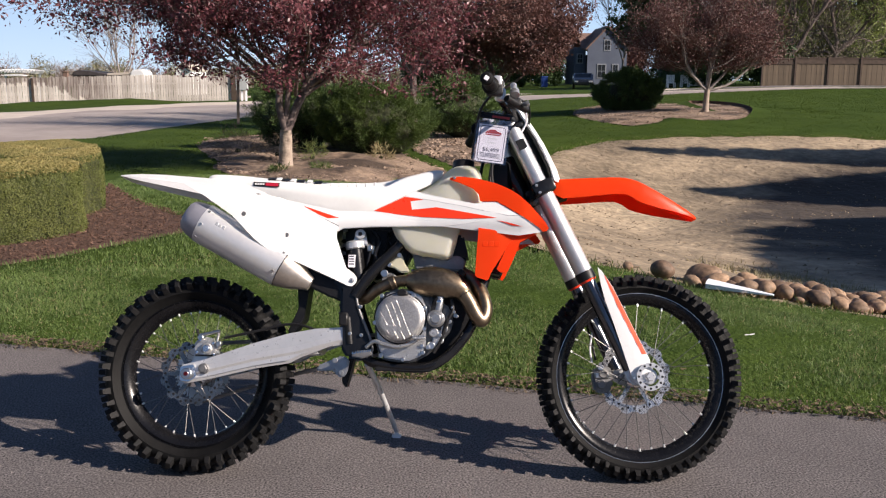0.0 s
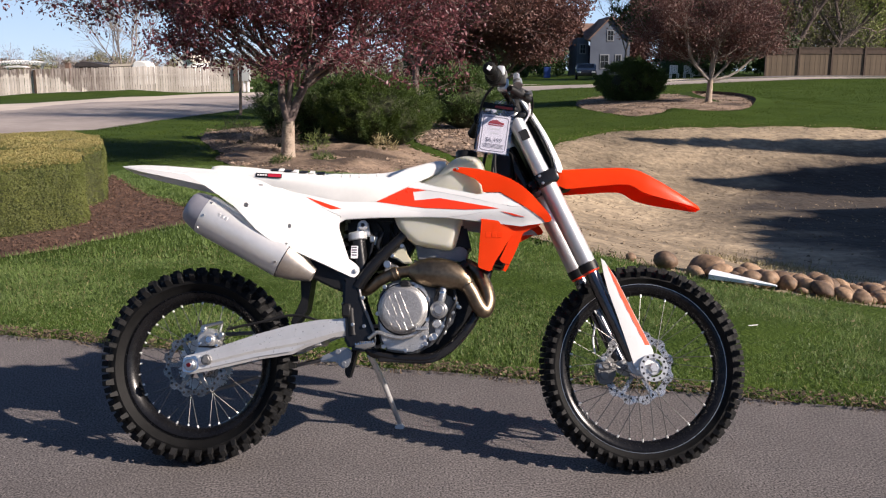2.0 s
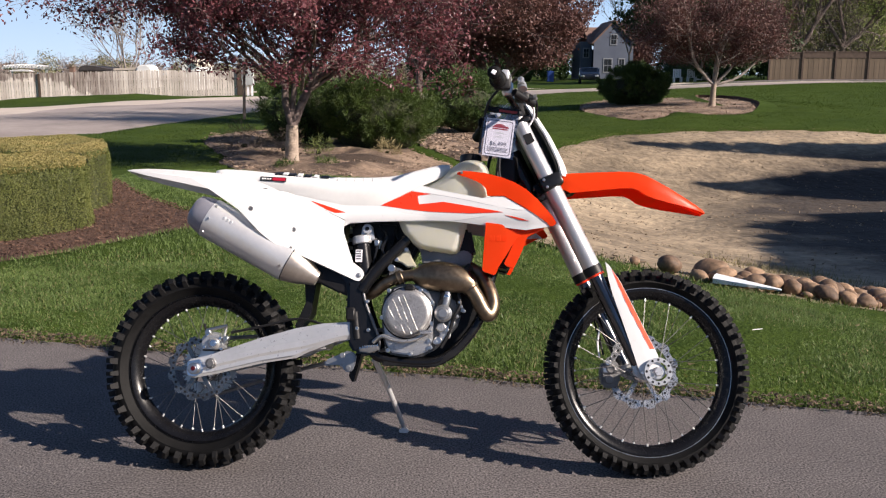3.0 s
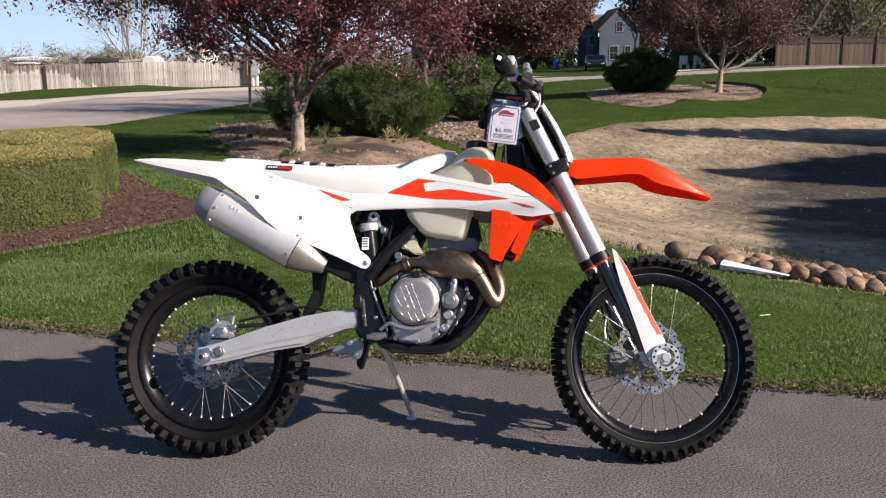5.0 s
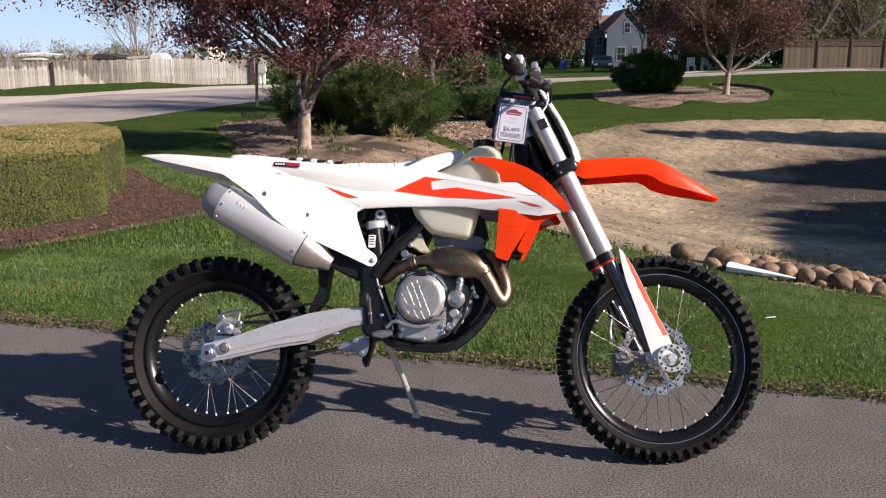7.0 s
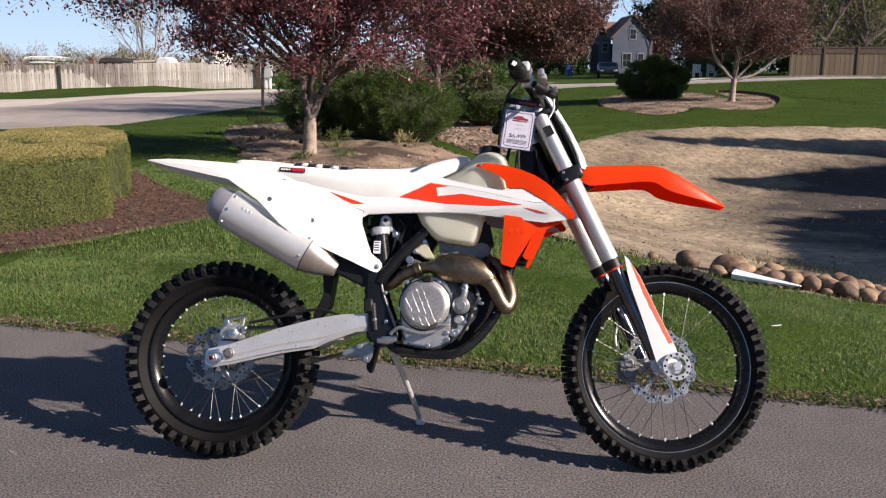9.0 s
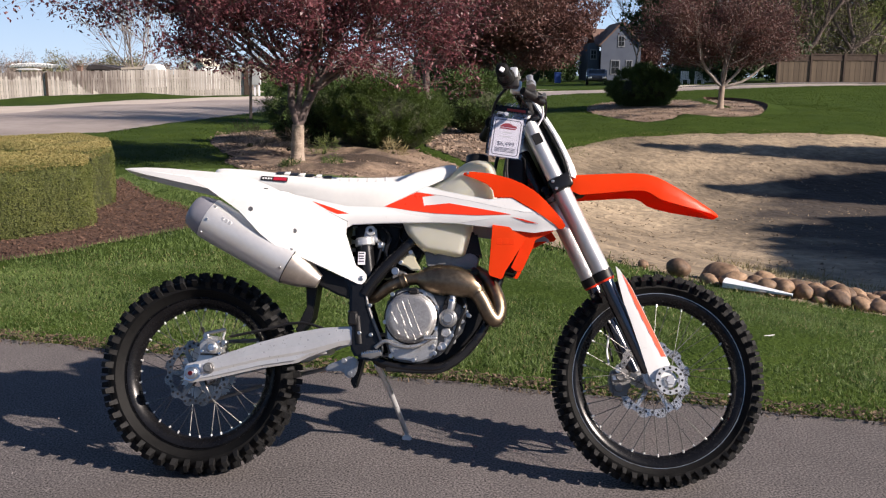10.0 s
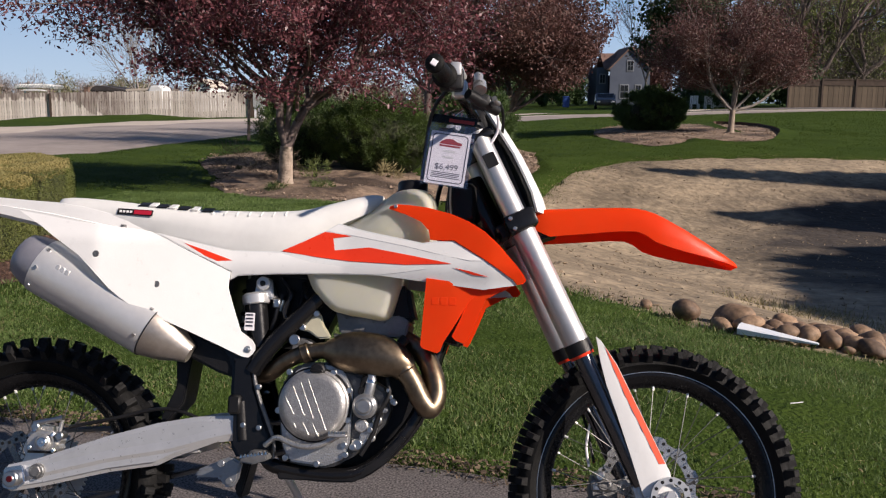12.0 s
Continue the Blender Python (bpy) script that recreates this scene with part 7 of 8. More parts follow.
part("brake_line", sweep([(0.31, -0.19, 1.26), (0.36, -0.14, 1.24), (0.37, -0.03, 1.15), (0.42, 0.09, 0.98), (0.52, 0.135, 0.72), (0.60, 0.12, 0.52), (0.625, 0.09, 0.40)], 0.004, 8), M_BLACK, BIKE)
part("hose_guide", sweep([(0.625, 0.10, 0.545), (0.615, 0.10, 0.49), (0.607, 0.10, 0.44), (0.612, 0.09, 0.39)], 0.0035, 8), M_CARD, BIKE)
part("front_caliper", merge(slab([(0.612, 0.290), (0.604, 0.340), (0.615, 0.378), (0.650, 0.385), (0.676, 0.365), (0.676, 0.305), (0.650, 0.282)], 0.045, 0.085, 0.008, 2), disc(0.640, 0.352, 0.035, 0.06, 0.016, 0.003, 18), disc(0.634, 0.315, 0.035, 0.06, 0.016, 0.003, 18)), M_HEAD, BIKE, "dark cast front brake caliper")
part("caliper_body", merge(disc(0.630, 0.372, 0.03, 0.06, 0.012, 0.003, 14), box(0.610, 0.66, 0.038, 0.05, 0.335, 0.36, 0.004)), M_STEEL, BIKE)


# the bars are turned a little to the left
pivot, axis = Vector((0.325, 0, 1.02)), -down
steer = Matrix.Translation(pivot) @ Matrix.Rotation(radians(4), 4, axis) @ Matrix.Translation(-pivot)
for ob in BIKE.children:
    if ob.name.split(".")[0] in ("front_wheel", "hub_flange", "flange_holes", "fork_tube", "fork_guard", "front_axle", "triple_clamp", "number_plate", "handlebar", "front_fender", "fender_bracket", "front_caliper", "caliper_body", "hose_guide", "brake_line", "cable", "fork_shield", "fork_label"):
        ob.matrix_basis = steer @ ob.matrix_basis


# ---- the price card in a clear bag, hung from the bar ----
TAG = thing("price_tag", "white price card in a clear plastic bag hung on the handlebar", "price tag")
TAG.matrix_basis = BIKE_POSE @ pose(0.2405, -0.152, 1.116, 0, 7.4, 0)
part("card", box(-0.048, 0.048, -0.0006, 0.0006, -0.064, 0.064), M_CARD, TAG, "white printed card with a rounded border")


def ring_band(w, h, r, t, y):
    """A thin rounded rectangle line."""
    bm = bmesh.new()
    loops = []
    for k in (0, t):
        pts = []
        for cx, cz, a0 in ((w - r, h - r, 0), (-w + r, h - r, 90), (-w + r, -h + r, 180), (w - r, -h + r, 270)):
            for j in range(7):
                a = radians(a0 + 15 * j)
                pts.append(bm.verts.new((cx + (r - k) * math.cos(a), y, cz + (r - k) * math.sin(a))))
        loops.append(pts)
    n = len(loops[0])
    for k in range(n):
        bm.faces.new((loops[0][k], loops[0][(k + 1) % n], loops[1][(k + 1) % n], loops[1][k]))
    return bm


part("border", ring_band(0.043, 0.059, 0.010, 0.0022, -0.0010), M_INK, TAG)
part("emblem", merge(slab([(-0.026, 0.034), (-0.020, 0.041), (-0.010, 0.047), (0.006, 0.048), (0.016, 0.042), (0.028, 0.040), (0.030, 0.034)], -0.0012, -0.0007, 0), slab([(-0.024, 0.028), (-0.024, 0.032), (0.026, 0.032), (0.026, 0.028)], -0.0012, -0.0007, 0)), M_REDINK, TAG, "dark red dealer emblem")
for x0, x1, z, h in ((-0.014, 0.016, 0.014, 0.005), (-0.014, 0.013, 0.000, 0.005), (-0.034, 0.034, -0.036, 0.0016), (-0.034, 0.034, -0.040, 0.0016), (-0.034, 0.030, -0.044, 0.0016), (-0.034, 0.034, -0.048, 0.0016)):
    part("line_of_print", box(x0, x1, -0.0011, -0.0007, z, z + h), M_INK if h < 0.003 else M_GREYPRINT, TAG)
cu = bpy.data.curves.new("price", "FONT")
cu.body, cu.size, cu.align_x, cu.extrude = "$6,499", 0.0205, "CENTER", 0.0001
price = new("price", cu)
dg = bpy.context.evaluated_depsgraph_get()
mesh = bpy.data.meshes.new_from_object(price.evaluated_get(dg))
bpy.data.objects.remove(price)
mesh.materials.clear()
mesh.materials.append(M_PRICE)
price = new("price", mesh)
price.parent = TAG
price.matrix_basis = pose(0, -0.0012, -0.028, 90, 0, 0)
part("bag", merge(box(-0.057, 0.057, -0.0030, -0.0024, -0.068, 0.115), box(-0.057, 0.057, 0.0024, 0.0030, -0.068, 0.115)), M_FILM, TAG, "clear plastic bag")
part("bag_header", box(-0.057, 0.057, -0.0040, 0.0035, 0.084, 0.104, 0.001), M_FRAME, TAG, "dark folded bag header")
part("bag_seal", box(-0.010, 0.050, -0.0048, -0.0041, 0.088, 0.096), M_REDINK, TAG, "red zip strip")
part("string", sweep([(0.0, 0.0, 0.104), (0.02, 0.03, 0.13), (0.045, 0.07, 0.115)], 0.0012, 6), M_CARD, TAG)

# ---- stones and litter by the basin ----
M_STONE = surf("river_stone", (0.050, 0.030, 0.021), (0.37, 0.24, 0.145), 4, 0.7, bump=0.35, bump_scale=30, rand="object", spread=0.8, grain=0.3, grain_scale=40)
M_GUTTER = surf("white_vinyl_strip", (0.70, 0.74, 0.80), (0.80, 0.83, 0.86), 5, 0.35)


def stone(at, rx, ry, rz, seed):
    """A water-worn stone, half sunk."""
    bm = bmesh.new()
    bmesh.ops.create_icosphere(bm, subdivisions=3, radius=1)
    for v in bm.verts:
        k = 1 + 0.20 * noise.noise(v.co * 0.9 + Vector((seed * 7.1, 0, 0))) + 0.05 * noise.noise(v.co * 2.6 + Vector((0, seed * 3.3, 0)))
        v.co = Vector((v.co.x * rx, v.co.y * ry, v.co.z * rz)) * k
    ob = part("stone", bm, M_STONE, angle=80)
    ob.matrix_basis = pose(*at, rng.uniform(-20, 20), rng.uniform(-20, 20), rng.uniform(0, 180))
    return tagged(ob, "rounded tan river stone at the basin's edge", "stone", "river stones lining the basin")


laid = []
for sx, sy, r in ((1.74, 6.28, 0.095), (2.04, 6.30, 0.12), (1.90, 6.05, 0.06), (1.56, 6.62, 0.05)):
    laid.append((sx, sy, r))
tries = 0
while len(laid) < 290 and tries < 16000:
    tries += 1
    sx = rng.uniform(2.05, 4.4)
    lo, hi = 5.56 + max(0, 2.9 - sx) * 0.42, 6.35 + (sx - 1.94) * 0.45
    sy = rng.uniform(lo, hi)
    r = rng.uniform(0.058, 0.088) if tries < 700 else rng.uniform(0.026, 0.055)
    if all(math.hypot(sx - a, sy - b) > 0.74 * (r + c) for a, b, c in laid):
        laid.append((sx, sy, r))
for k, (sx, sy, r) in enumerate(laid):
    stone((sx, sy, float(ground_z(sx, sy)) + r * rng.uniform(0.35, 0.85)), r * rng.uniform(0.95, 1.35), r * rng.uniform(0.8, 1.0), r * rng.uniform(0.6, 0.85), k)

a, b = Vector((1.97, 5.93, float(ground_z(1.97, 5.93)) + 0.045)), Vector((2.35, 5.70, float(ground_z(2.35, 5.70)) + 0.04))
d = (b - a).normalized()
n = Vector((-d.y, d.x, 0))
bm = bmesh.new()
net = []
for k in range(9):
    t = k / 8
    h, w = 0.030 * (1 - t) + 0.008, 0.055 * (1 - t) + 0.012
    c = a.lerp(b, t)
    net.append([bm.verts.new(c + n * (w * y) + Vector((0, 0, h * z))) for y, z in ((-1, -0.6), (-1, 0.3), (-0.5, 0.75), (0.5, 0.75), (1, 0.3), (1, -0.6))])
for p, q in zip(net, net[1:]):
    for j in range(6):
        bm.faces.new((p[j], p[(j + 1) % 6], q[(j + 1) % 6], q[j]))
bm.faces.new(net[0])
bm.faces.new(net[-1])
tagged(part("downspout_end", bm, M_GUTTER), "white vinyl downspout end lying by the stones", "downspout")
for lx, ly, ln, az in ((1.655, 4.21, 0.06, 15), (1.60, 3.50, 0.03, 60), (2.28, 4.45, 0.03, 10), (1.15, 3.62, 0.035, 120), (0.62, 3.75, 0.03, 40)):
    bm = bmesh.new()
    ring = [bm.verts.new((ln / 2 * math.cos(t), ln * (0.035 if ln > 0.05 else 0.25) * math.sin(t), (0.0004 if ln > 0.05 else 0.004) * math.cos(2 * t))) for t in np.linspace(0, 2 * math.pi, 12, endpoint=False)]
    up = bm.faces.new(ring)
    ext = bmesh.ops.extrude_face_region(bm, geom=[up])
    bmesh.ops.translate(bm, vec=(0, 0, 0.003), verts=[v for v in ext["geom"] if isinstance(v, bmesh.types.BMVert)])
    ob = part("dead_leaf", bm, M_CARD if ln > 0.05 else M_STRAW)
    ob.matrix_basis = pose(lx, ly, float(ground_z(lx, ly)) + 0.035, rng.uniform(-15, 15), rng.uniform(-15, 15), az)
    tagged(ob, "pale bleached stalk lying on the grass" if ln > 0.05 else "dry brown leaf lying on the grass", "leaf", "litter on the lawn")


# ---- fences ----
def banded_boards():
    """Weathered boards, dark above and paler below an uneven line falling along the fence."""
    m = surf("weathered_boards", (0.40, 0.345, 0.305), (0.86, 0.79, 0.72), 1.6, 0.9, bump=0.3, bump_scale=30, rand="object", spread=0.6)
    nd, ln = m.node_tree.nodes, m.node_tree.links
    bs = nd["Principled BSDF"]
    pale = bs.inputs["Base Color"].links[0].from_socket
    geo, sep = nd.new("ShaderNodeNewGeometry"), nd.new("ShaderNodeSeparateXYZ")
    ln.new(geo.outputs["Position"], sep.inputs[0])

    def span(src, a, b, c, d):
        r = nd.new("ShaderNodeMapRange")
        for key, value in zip(("From Min", "From Max", "To Min", "To Max"), (a, b, c, d)):
            r.inputs[key].default_value = value
        ln.new(src, r.inputs["Value"])
        return r.outputs[0]

    def calc(kind, a, b):
        r = nd.new("ShaderNodeMath")
        r.operation = kind
        for k, q in enumerate((a, b)):
            if isinstance(q, (int, float)):
                r.inputs[k].default_value = q
            else:
                ln.new(q, r.inputs[k])
        return r.outputs[0]

    x, z = sep.outputs["X"], sep.outputs["Z"]
    odd = nd.new("ShaderNodeObjectInfo").outputs["Random"]
    streak = nd.new("ShaderNodeTexNoise")
    streak.inputs["Scale"].default_value, streak.inputs["Detail"].default_value = 7.0, 3.0
    tall = nd.new("ShaderNodeVectorMath")
    tall.operation = "MULTIPLY"
    tall.inputs[1].default_value = (1.6, 1.0, 0.16)
    ln.new(geo.outputs["Position"], tall.inputs[0])
    ln.new(tall.outputs[0], streak.inputs["Vector"])
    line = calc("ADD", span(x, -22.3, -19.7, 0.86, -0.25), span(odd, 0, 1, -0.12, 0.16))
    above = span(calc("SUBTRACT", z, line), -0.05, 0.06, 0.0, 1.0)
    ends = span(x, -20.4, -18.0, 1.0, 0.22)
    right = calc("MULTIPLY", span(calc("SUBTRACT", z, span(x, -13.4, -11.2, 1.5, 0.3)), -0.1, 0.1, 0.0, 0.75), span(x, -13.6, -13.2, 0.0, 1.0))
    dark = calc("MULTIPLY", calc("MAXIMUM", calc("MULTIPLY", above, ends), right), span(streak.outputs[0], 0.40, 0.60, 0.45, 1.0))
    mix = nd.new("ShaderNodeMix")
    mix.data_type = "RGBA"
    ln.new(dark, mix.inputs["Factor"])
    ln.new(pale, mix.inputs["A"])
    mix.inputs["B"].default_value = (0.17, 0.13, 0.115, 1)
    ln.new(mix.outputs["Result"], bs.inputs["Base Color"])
    return m


M_FENCE = banded_boards()
M_CEDAR = surf("brown_fence", (0.072, 0.053, 0.035), (0.165, 0.123, 0.083), 0.9, 0.85, bump=0.3, bump_scale=25, rand="object", spread=0.5)
M_POST = surf("dark_post", (0.045, 0.030, 0.022), (0.085, 0.058, 0.042), 4, 0.85)
M_BLACKFELT = surf("dark_felt", (0.030, 0.025, 0.026), (0.065, 0.055, 0.055), 3, 0.85, bump=0.3, bump_scale=30)
M_GREYBOX = surf("grey_steel_box", (0.32, 0.34, 0.34), (0.42, 0.44, 0.44), 3, 0.5)
fence = thing("board_fence", "weathered grey picket board fence across the road", "fence")
p0, p1 = np.array((-34.0, 54.0)), np.array((-10.5, 55.0))
run = np.linalg.norm(p1 - p0)
az = math.degrees(math.atan2(*(p1 - p0)[::-1]))
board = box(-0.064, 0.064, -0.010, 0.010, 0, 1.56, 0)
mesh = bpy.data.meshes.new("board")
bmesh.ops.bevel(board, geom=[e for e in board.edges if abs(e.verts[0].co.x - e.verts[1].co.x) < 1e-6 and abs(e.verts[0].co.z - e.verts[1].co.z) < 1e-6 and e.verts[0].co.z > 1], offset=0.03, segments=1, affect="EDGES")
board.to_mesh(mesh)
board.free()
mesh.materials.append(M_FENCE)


def fence_foot(x):
    """The boards' lower ends follow the old lie of the land."""
    return float(np.interp(x, (-34, -25.6, -16.4, -10.5), (-0.58, -0.36, -0.10, -0.14)))


for k in range(int(run / 0.148)):
    q = p0 + (p1 - p0) * (k * 0.148 / run)
    ob = new("board", mesh)
    ob.parent = fence
    ob.matrix_basis = pose(q[0], q[1] + rng.uniform(-0.006, 0.006), fence_foot(q[0]) + rng.uniform(-0.02, 0.025), 0, rng.uniform(-0.5, 0.5), az)
slope = math.degrees(math.atan2(fence_foot(p1[0]) - fence_foot(p0[0]), run))
for z in (0.35, 1.2):
    m = Matrix.Translation((*p0, fence_foot(p0[0]) + z)) @ pose(0, 0, 0, 0, 0, az)
    part("rail", moved(box(0, run, 0.020, 0.058, -0.045, 0.045), m @ pose(0, 0, 0, 0, -slope, 0)), M_FENCE, fence)
for k in range(0, int(run / 2.4) + 1):
    q = p0 + (p1 - p0) * (k * 2.4 / run)
    part("post", moved(box(-0.05, 0.05, 0.06, 0.16, -0.2, 1.5), pose(q[0], q[1], fence_foot(q[0]), 0, 0, az)), M_POST, fence)
part("post", moved(box(-0.07, 0.07, -0.09, -0.02, -0.2, 1.52, 0.01), pose(-23.1, 54.46, fence_foot(-23.1), 0, 0, az)), M_POST, fence)
part("post", moved(box(-0.16, 0.16, -0.12, -0.02, -0.2, 1.62, 0.01), pose(-11.45, 54.96, fence_foot(-11.5), 0, 0, az)), M_POST, fence, "dark stained end post")

sheet("road_strip", [(16, 62.0), (60, 63.0), (60, 64.8), (16, 64.4)], 0.10, M_ASPHALT, 3.0, "dark asphalt strip at the foot of the panel fence", "road")
fence = thing("panel_fence", "tall brown cedar panel fence beyond the lawn", "fence")
plank = bpy.data.meshes.new("board")
bm = box(-0.0895, 0.0895, -0.012, 0.012, 0, 1.50)
bm.to_mesh(plank)
bm.free()
plank.materials.append(M_CEDAR)
for k in range(16):
    x0 = 23.5 + 2.32 * k
    z0 = float(ground_z(x0, 64.5)) - 0.05
    for q in range(12):
        ob = new("board", plank)
        ob.parent = fence
        ob.matrix_basis = pose(x0 + 0.06 + 0.1833 * (q + 0.5), 64.5 + (0.004 if q % 2 else -0.004), z0 + 0.12)
    lat = [box(x0 + 0.06, x0 + 2.26, 64.45, 64.55, z0 + 1.62, z0 + 1.70), box(x0 + 0.06, x0 + 2.26, 64.45, 64.55, z0 + 1.98, z0 + 2.06), box(x0 + 0.06, x0 + 2.26, 64.48, 64.52, z0 + 1.70, z0 + 1.98)]
    part("top_trim", merge(*lat), M_POST, fence)
    part("post", box(x0 - 0.06, x0 + 0.06, 64.41, 64.55, z0, z0 + 2.12), M_POST, fence)
    part("kickboard", box(x0 + 0.06, x0 + 2.26, 64.44, 64.56, z0 - 0.1, z0 + 0.12), M_POST, fence)

M_SIGNPOST = surf("grey_brown_post", (0.13, 0.10, 0.080), (0.22, 0.17, 0.14), 4, 0.85)
post = thing("sign_post", "slim brown wooden post beside the road", "post")
part("shaft", moved(box(-0.045, 0.045, -0.045, 0.045, -0.1, 1.62, 0.01), pose(-5.85, 28.4, -0.11, 0, 1.5, 12)), M_SIGNPOST, post)
unit = thing("utility_box", "grey steel utility box on pale legs", "utility box")
part("cabinet", box(-10.95, -10.30, 53.0, 53.4, 0.62, 1.50, 0.02), M_GREYBOX, unit)
for x in (-10.85, -10.63, -10.40):
    part("leg", box(x - 0.05, x + 0.05, 53.1, 53.25, -0.05, 0.62), M_CARD, unit)

# ---- houses and yard things in the distance ----
# the gable's bluish shade is put into the siding colour
M_SIDING = surf("grey_siding", (0.075, 0.092, 0.138), (0.105, 0.128, 0.178), 0.6, 0.8, bump=0.2, bump_scale=6)
M_ROOF = surf("brown_shingles", (0.14, 0.085, 0.065), (0.22, 0.14, 0.11), 1.5, 0.9, bump=0.4, bump_scale=10)
M_TRIM = surf("white_trim", (0.70, 0.70, 0.69), (0.78, 0.78, 0.77), 2, 0.6)
M_GLASS = surf("dark_window", (0.02, 0.025, 0.03), (0.04, 0.045, 0.055), 2, 0.08, spec=0.8)
# darkened copy of the trim, for windows on the shaded gable
M_DULLTRIM = surf("shaded_trim", (0.20, 0.22, 0.26), (0.27, 0.29, 0.33), 2, 0.7)
M_CARPAINT = surf("dark_car_paint", (0.028, 0.029, 0.034), (0.045, 0.047, 0.055), 2, 0.2, coat=0.8)
M_BLUE = surf("blue_plastic", (0.02, 0.06, 0.26), (0.035, 0.09, 0.34), 3, 0.5)
house = thing("house", "grey gambrel house with a brown roof, half in shade", "house")
hx, hy, hz = 18.7, 108.0, 0.75
gable = [(hx, hz), (hx, hz + 4.3), (hx + 2.3, hz + 6.5), (hx + 4.6, hz + 4.3), (hx + 4.6, hz)]
part("front_wall", slab(gable, hy, hy + 0.25, 0), M_SIDING, house)
part("side_wall", box(hx - 1.3, hx, hy + 1.4, hy + 1.6, hz, hz + 4.3), M_SIDING, house)
part("side_wall", box(hx - 1.3, hx - 1.1, hy + 1.6, hy + 8, hz, hz + 4.3), M_SIDING, house)
part("side_wall", box(hx + 4.4, hx + 4.6, hy + 0.25, hy + 8, hz, hz + 4.3), M_SIDING, house)
part("rear_wall", box(hx - 1.3, hx + 4.6, hy + 8, hy + 8.2, hz, hz + 3.6), M_SIDING, house)
part("roof", slab([(hx - 0.3, hz + 4.05), (hx + 2.3, hz + 6.75), (hx + 4.9, hz + 4.05), (hx + 4.8, hz + 3.95), (hx + 2.3, hz + 6.52), (hx - 0.2, hz + 3.95)], hy - 0.25, hy + 8.4, 0), M_ROOF, house)
part("wing_roof", moved(slab([(0.0, 4.2), (3.6, 6.1), (7.2, 4.2), (7.2, 4.05), (3.6, 5.9), (0.0, 4.05)], -1.6, 0.6, 0), Matrix.Translation((hx + 0.1, hy + 1.2, hz)) @ pose(0, 0, 0, 0, 0, 90)), M_ROOF, house)
for x, z, w, h, y in ((2.3, 4.5, 0.32, 0.55, hy), (1.7, 1.55, 0.45, 0.75, hy), (3.3, 1.5, 0.30, 0.8, hy), (-0.65, 3.0, 0.30, 0.5, hy + 1.4)):
    win = part("window", box(hx + x - w - 0.09, hx + x + w + 0.09, y - 0.05, y + 0.02, hz + z - h - 0.09, hz + z + h + 0.09), M_DULLTRIM, house)
    for sx in (-1, 1):
        for sz in (-1, 1):
            part("pane", box(hx + x + sx * w / 2 - w / 2 + 0.03, hx + x + sx * w / 2 + w / 2 - 0.03, y - 0.07, y - 0.04, hz + z + sz * h / 2 - h / 2 + 0.03, hz + z + sz * h / 2 + h / 2 - 0.03), M_GLASS, win)

car = thing("parked_car", "dark saloon car parked in front of the house", "car", at=(14.2, 84.0, 0.46), turn=82)
prof = [(-2.2, 0.35), (-2.25, 0.75), (-1.9, 0.95), (-1.2, 1.0), (-0.6, 1.42), (0.7, 1.45), (1.4, 1.02), (2.1, 0.92), (2.2, 0.5), (2.1, 0.3)]
part("body", slab(prof, -0.88, 0.88, 0.12, 3), M_CARPAINT, car)
part("windscreen", moved(box(-0.02, 0.02, -0.7, 0.7, -0.28, 0.28), pose(-0.92, 0, 1.2, 0, 52, 0)), M_GLASS, car)
for s in (-1, 1):
    part("side_window", slab([(-0.95, 1.03), (-0.5, 1.36), (0.65, 1.38), (1.1, 1.05)], s * 0.885 - 0.01, s * 0.885 + 0.01, 0), M_GLASS, car)
    part("headlight", box(-2.27, -2.15, s * 0.62 - 0.16, s * 0.62 + 0.16, 0.62, 0.76, 0.02), M_TRIM, car)
    for x in (-1.4, 1.35):
        tyre = part("wheel", moved(lathe([(0.2, -0.10), (0.31, -0.10), (0.33, -0.06), (0.33, 0.06), (0.31, 0.10)], 24), Matrix.Translation((x, s * 0.82, 0.33))), M_RUBBER, car)
        part("rim", moved(lathe([(0.10, -0.105), (0.19, -0.102), (0.19, 0.102), (0.10, 0.105)], 18), Matrix.Translation((x, s * 0.82, 0.33))), M_STEEL, tyre)
can = thing("waste_bin", "blue plastic wheeled waste bin", "bin", at=(11.7, 92.0, 0.5))
part("tub", loft([(-0.30, 0.0, 0.0, 0), (0.30, 0.0, 0.0, 0)], lambda s: [(-0.28, 0.05), (0.28, 0.05), (0.34, 1.0), (-0.34, 1.0)]), M_BLUE, can)
part("lid", box(-0.34, 0.34, -0.37, 0.37, 1.0, 1.1, 0.03), M_BLUE, can)
for x in (-0.22, 0.22):
    part("wheel", moved(lathe([(0.03, -0.04), (0.12, -0.04), (0.12, 0.04)], 14), Matrix.Translation((x, 0.32, 0.12))), M_RUBBER, can)

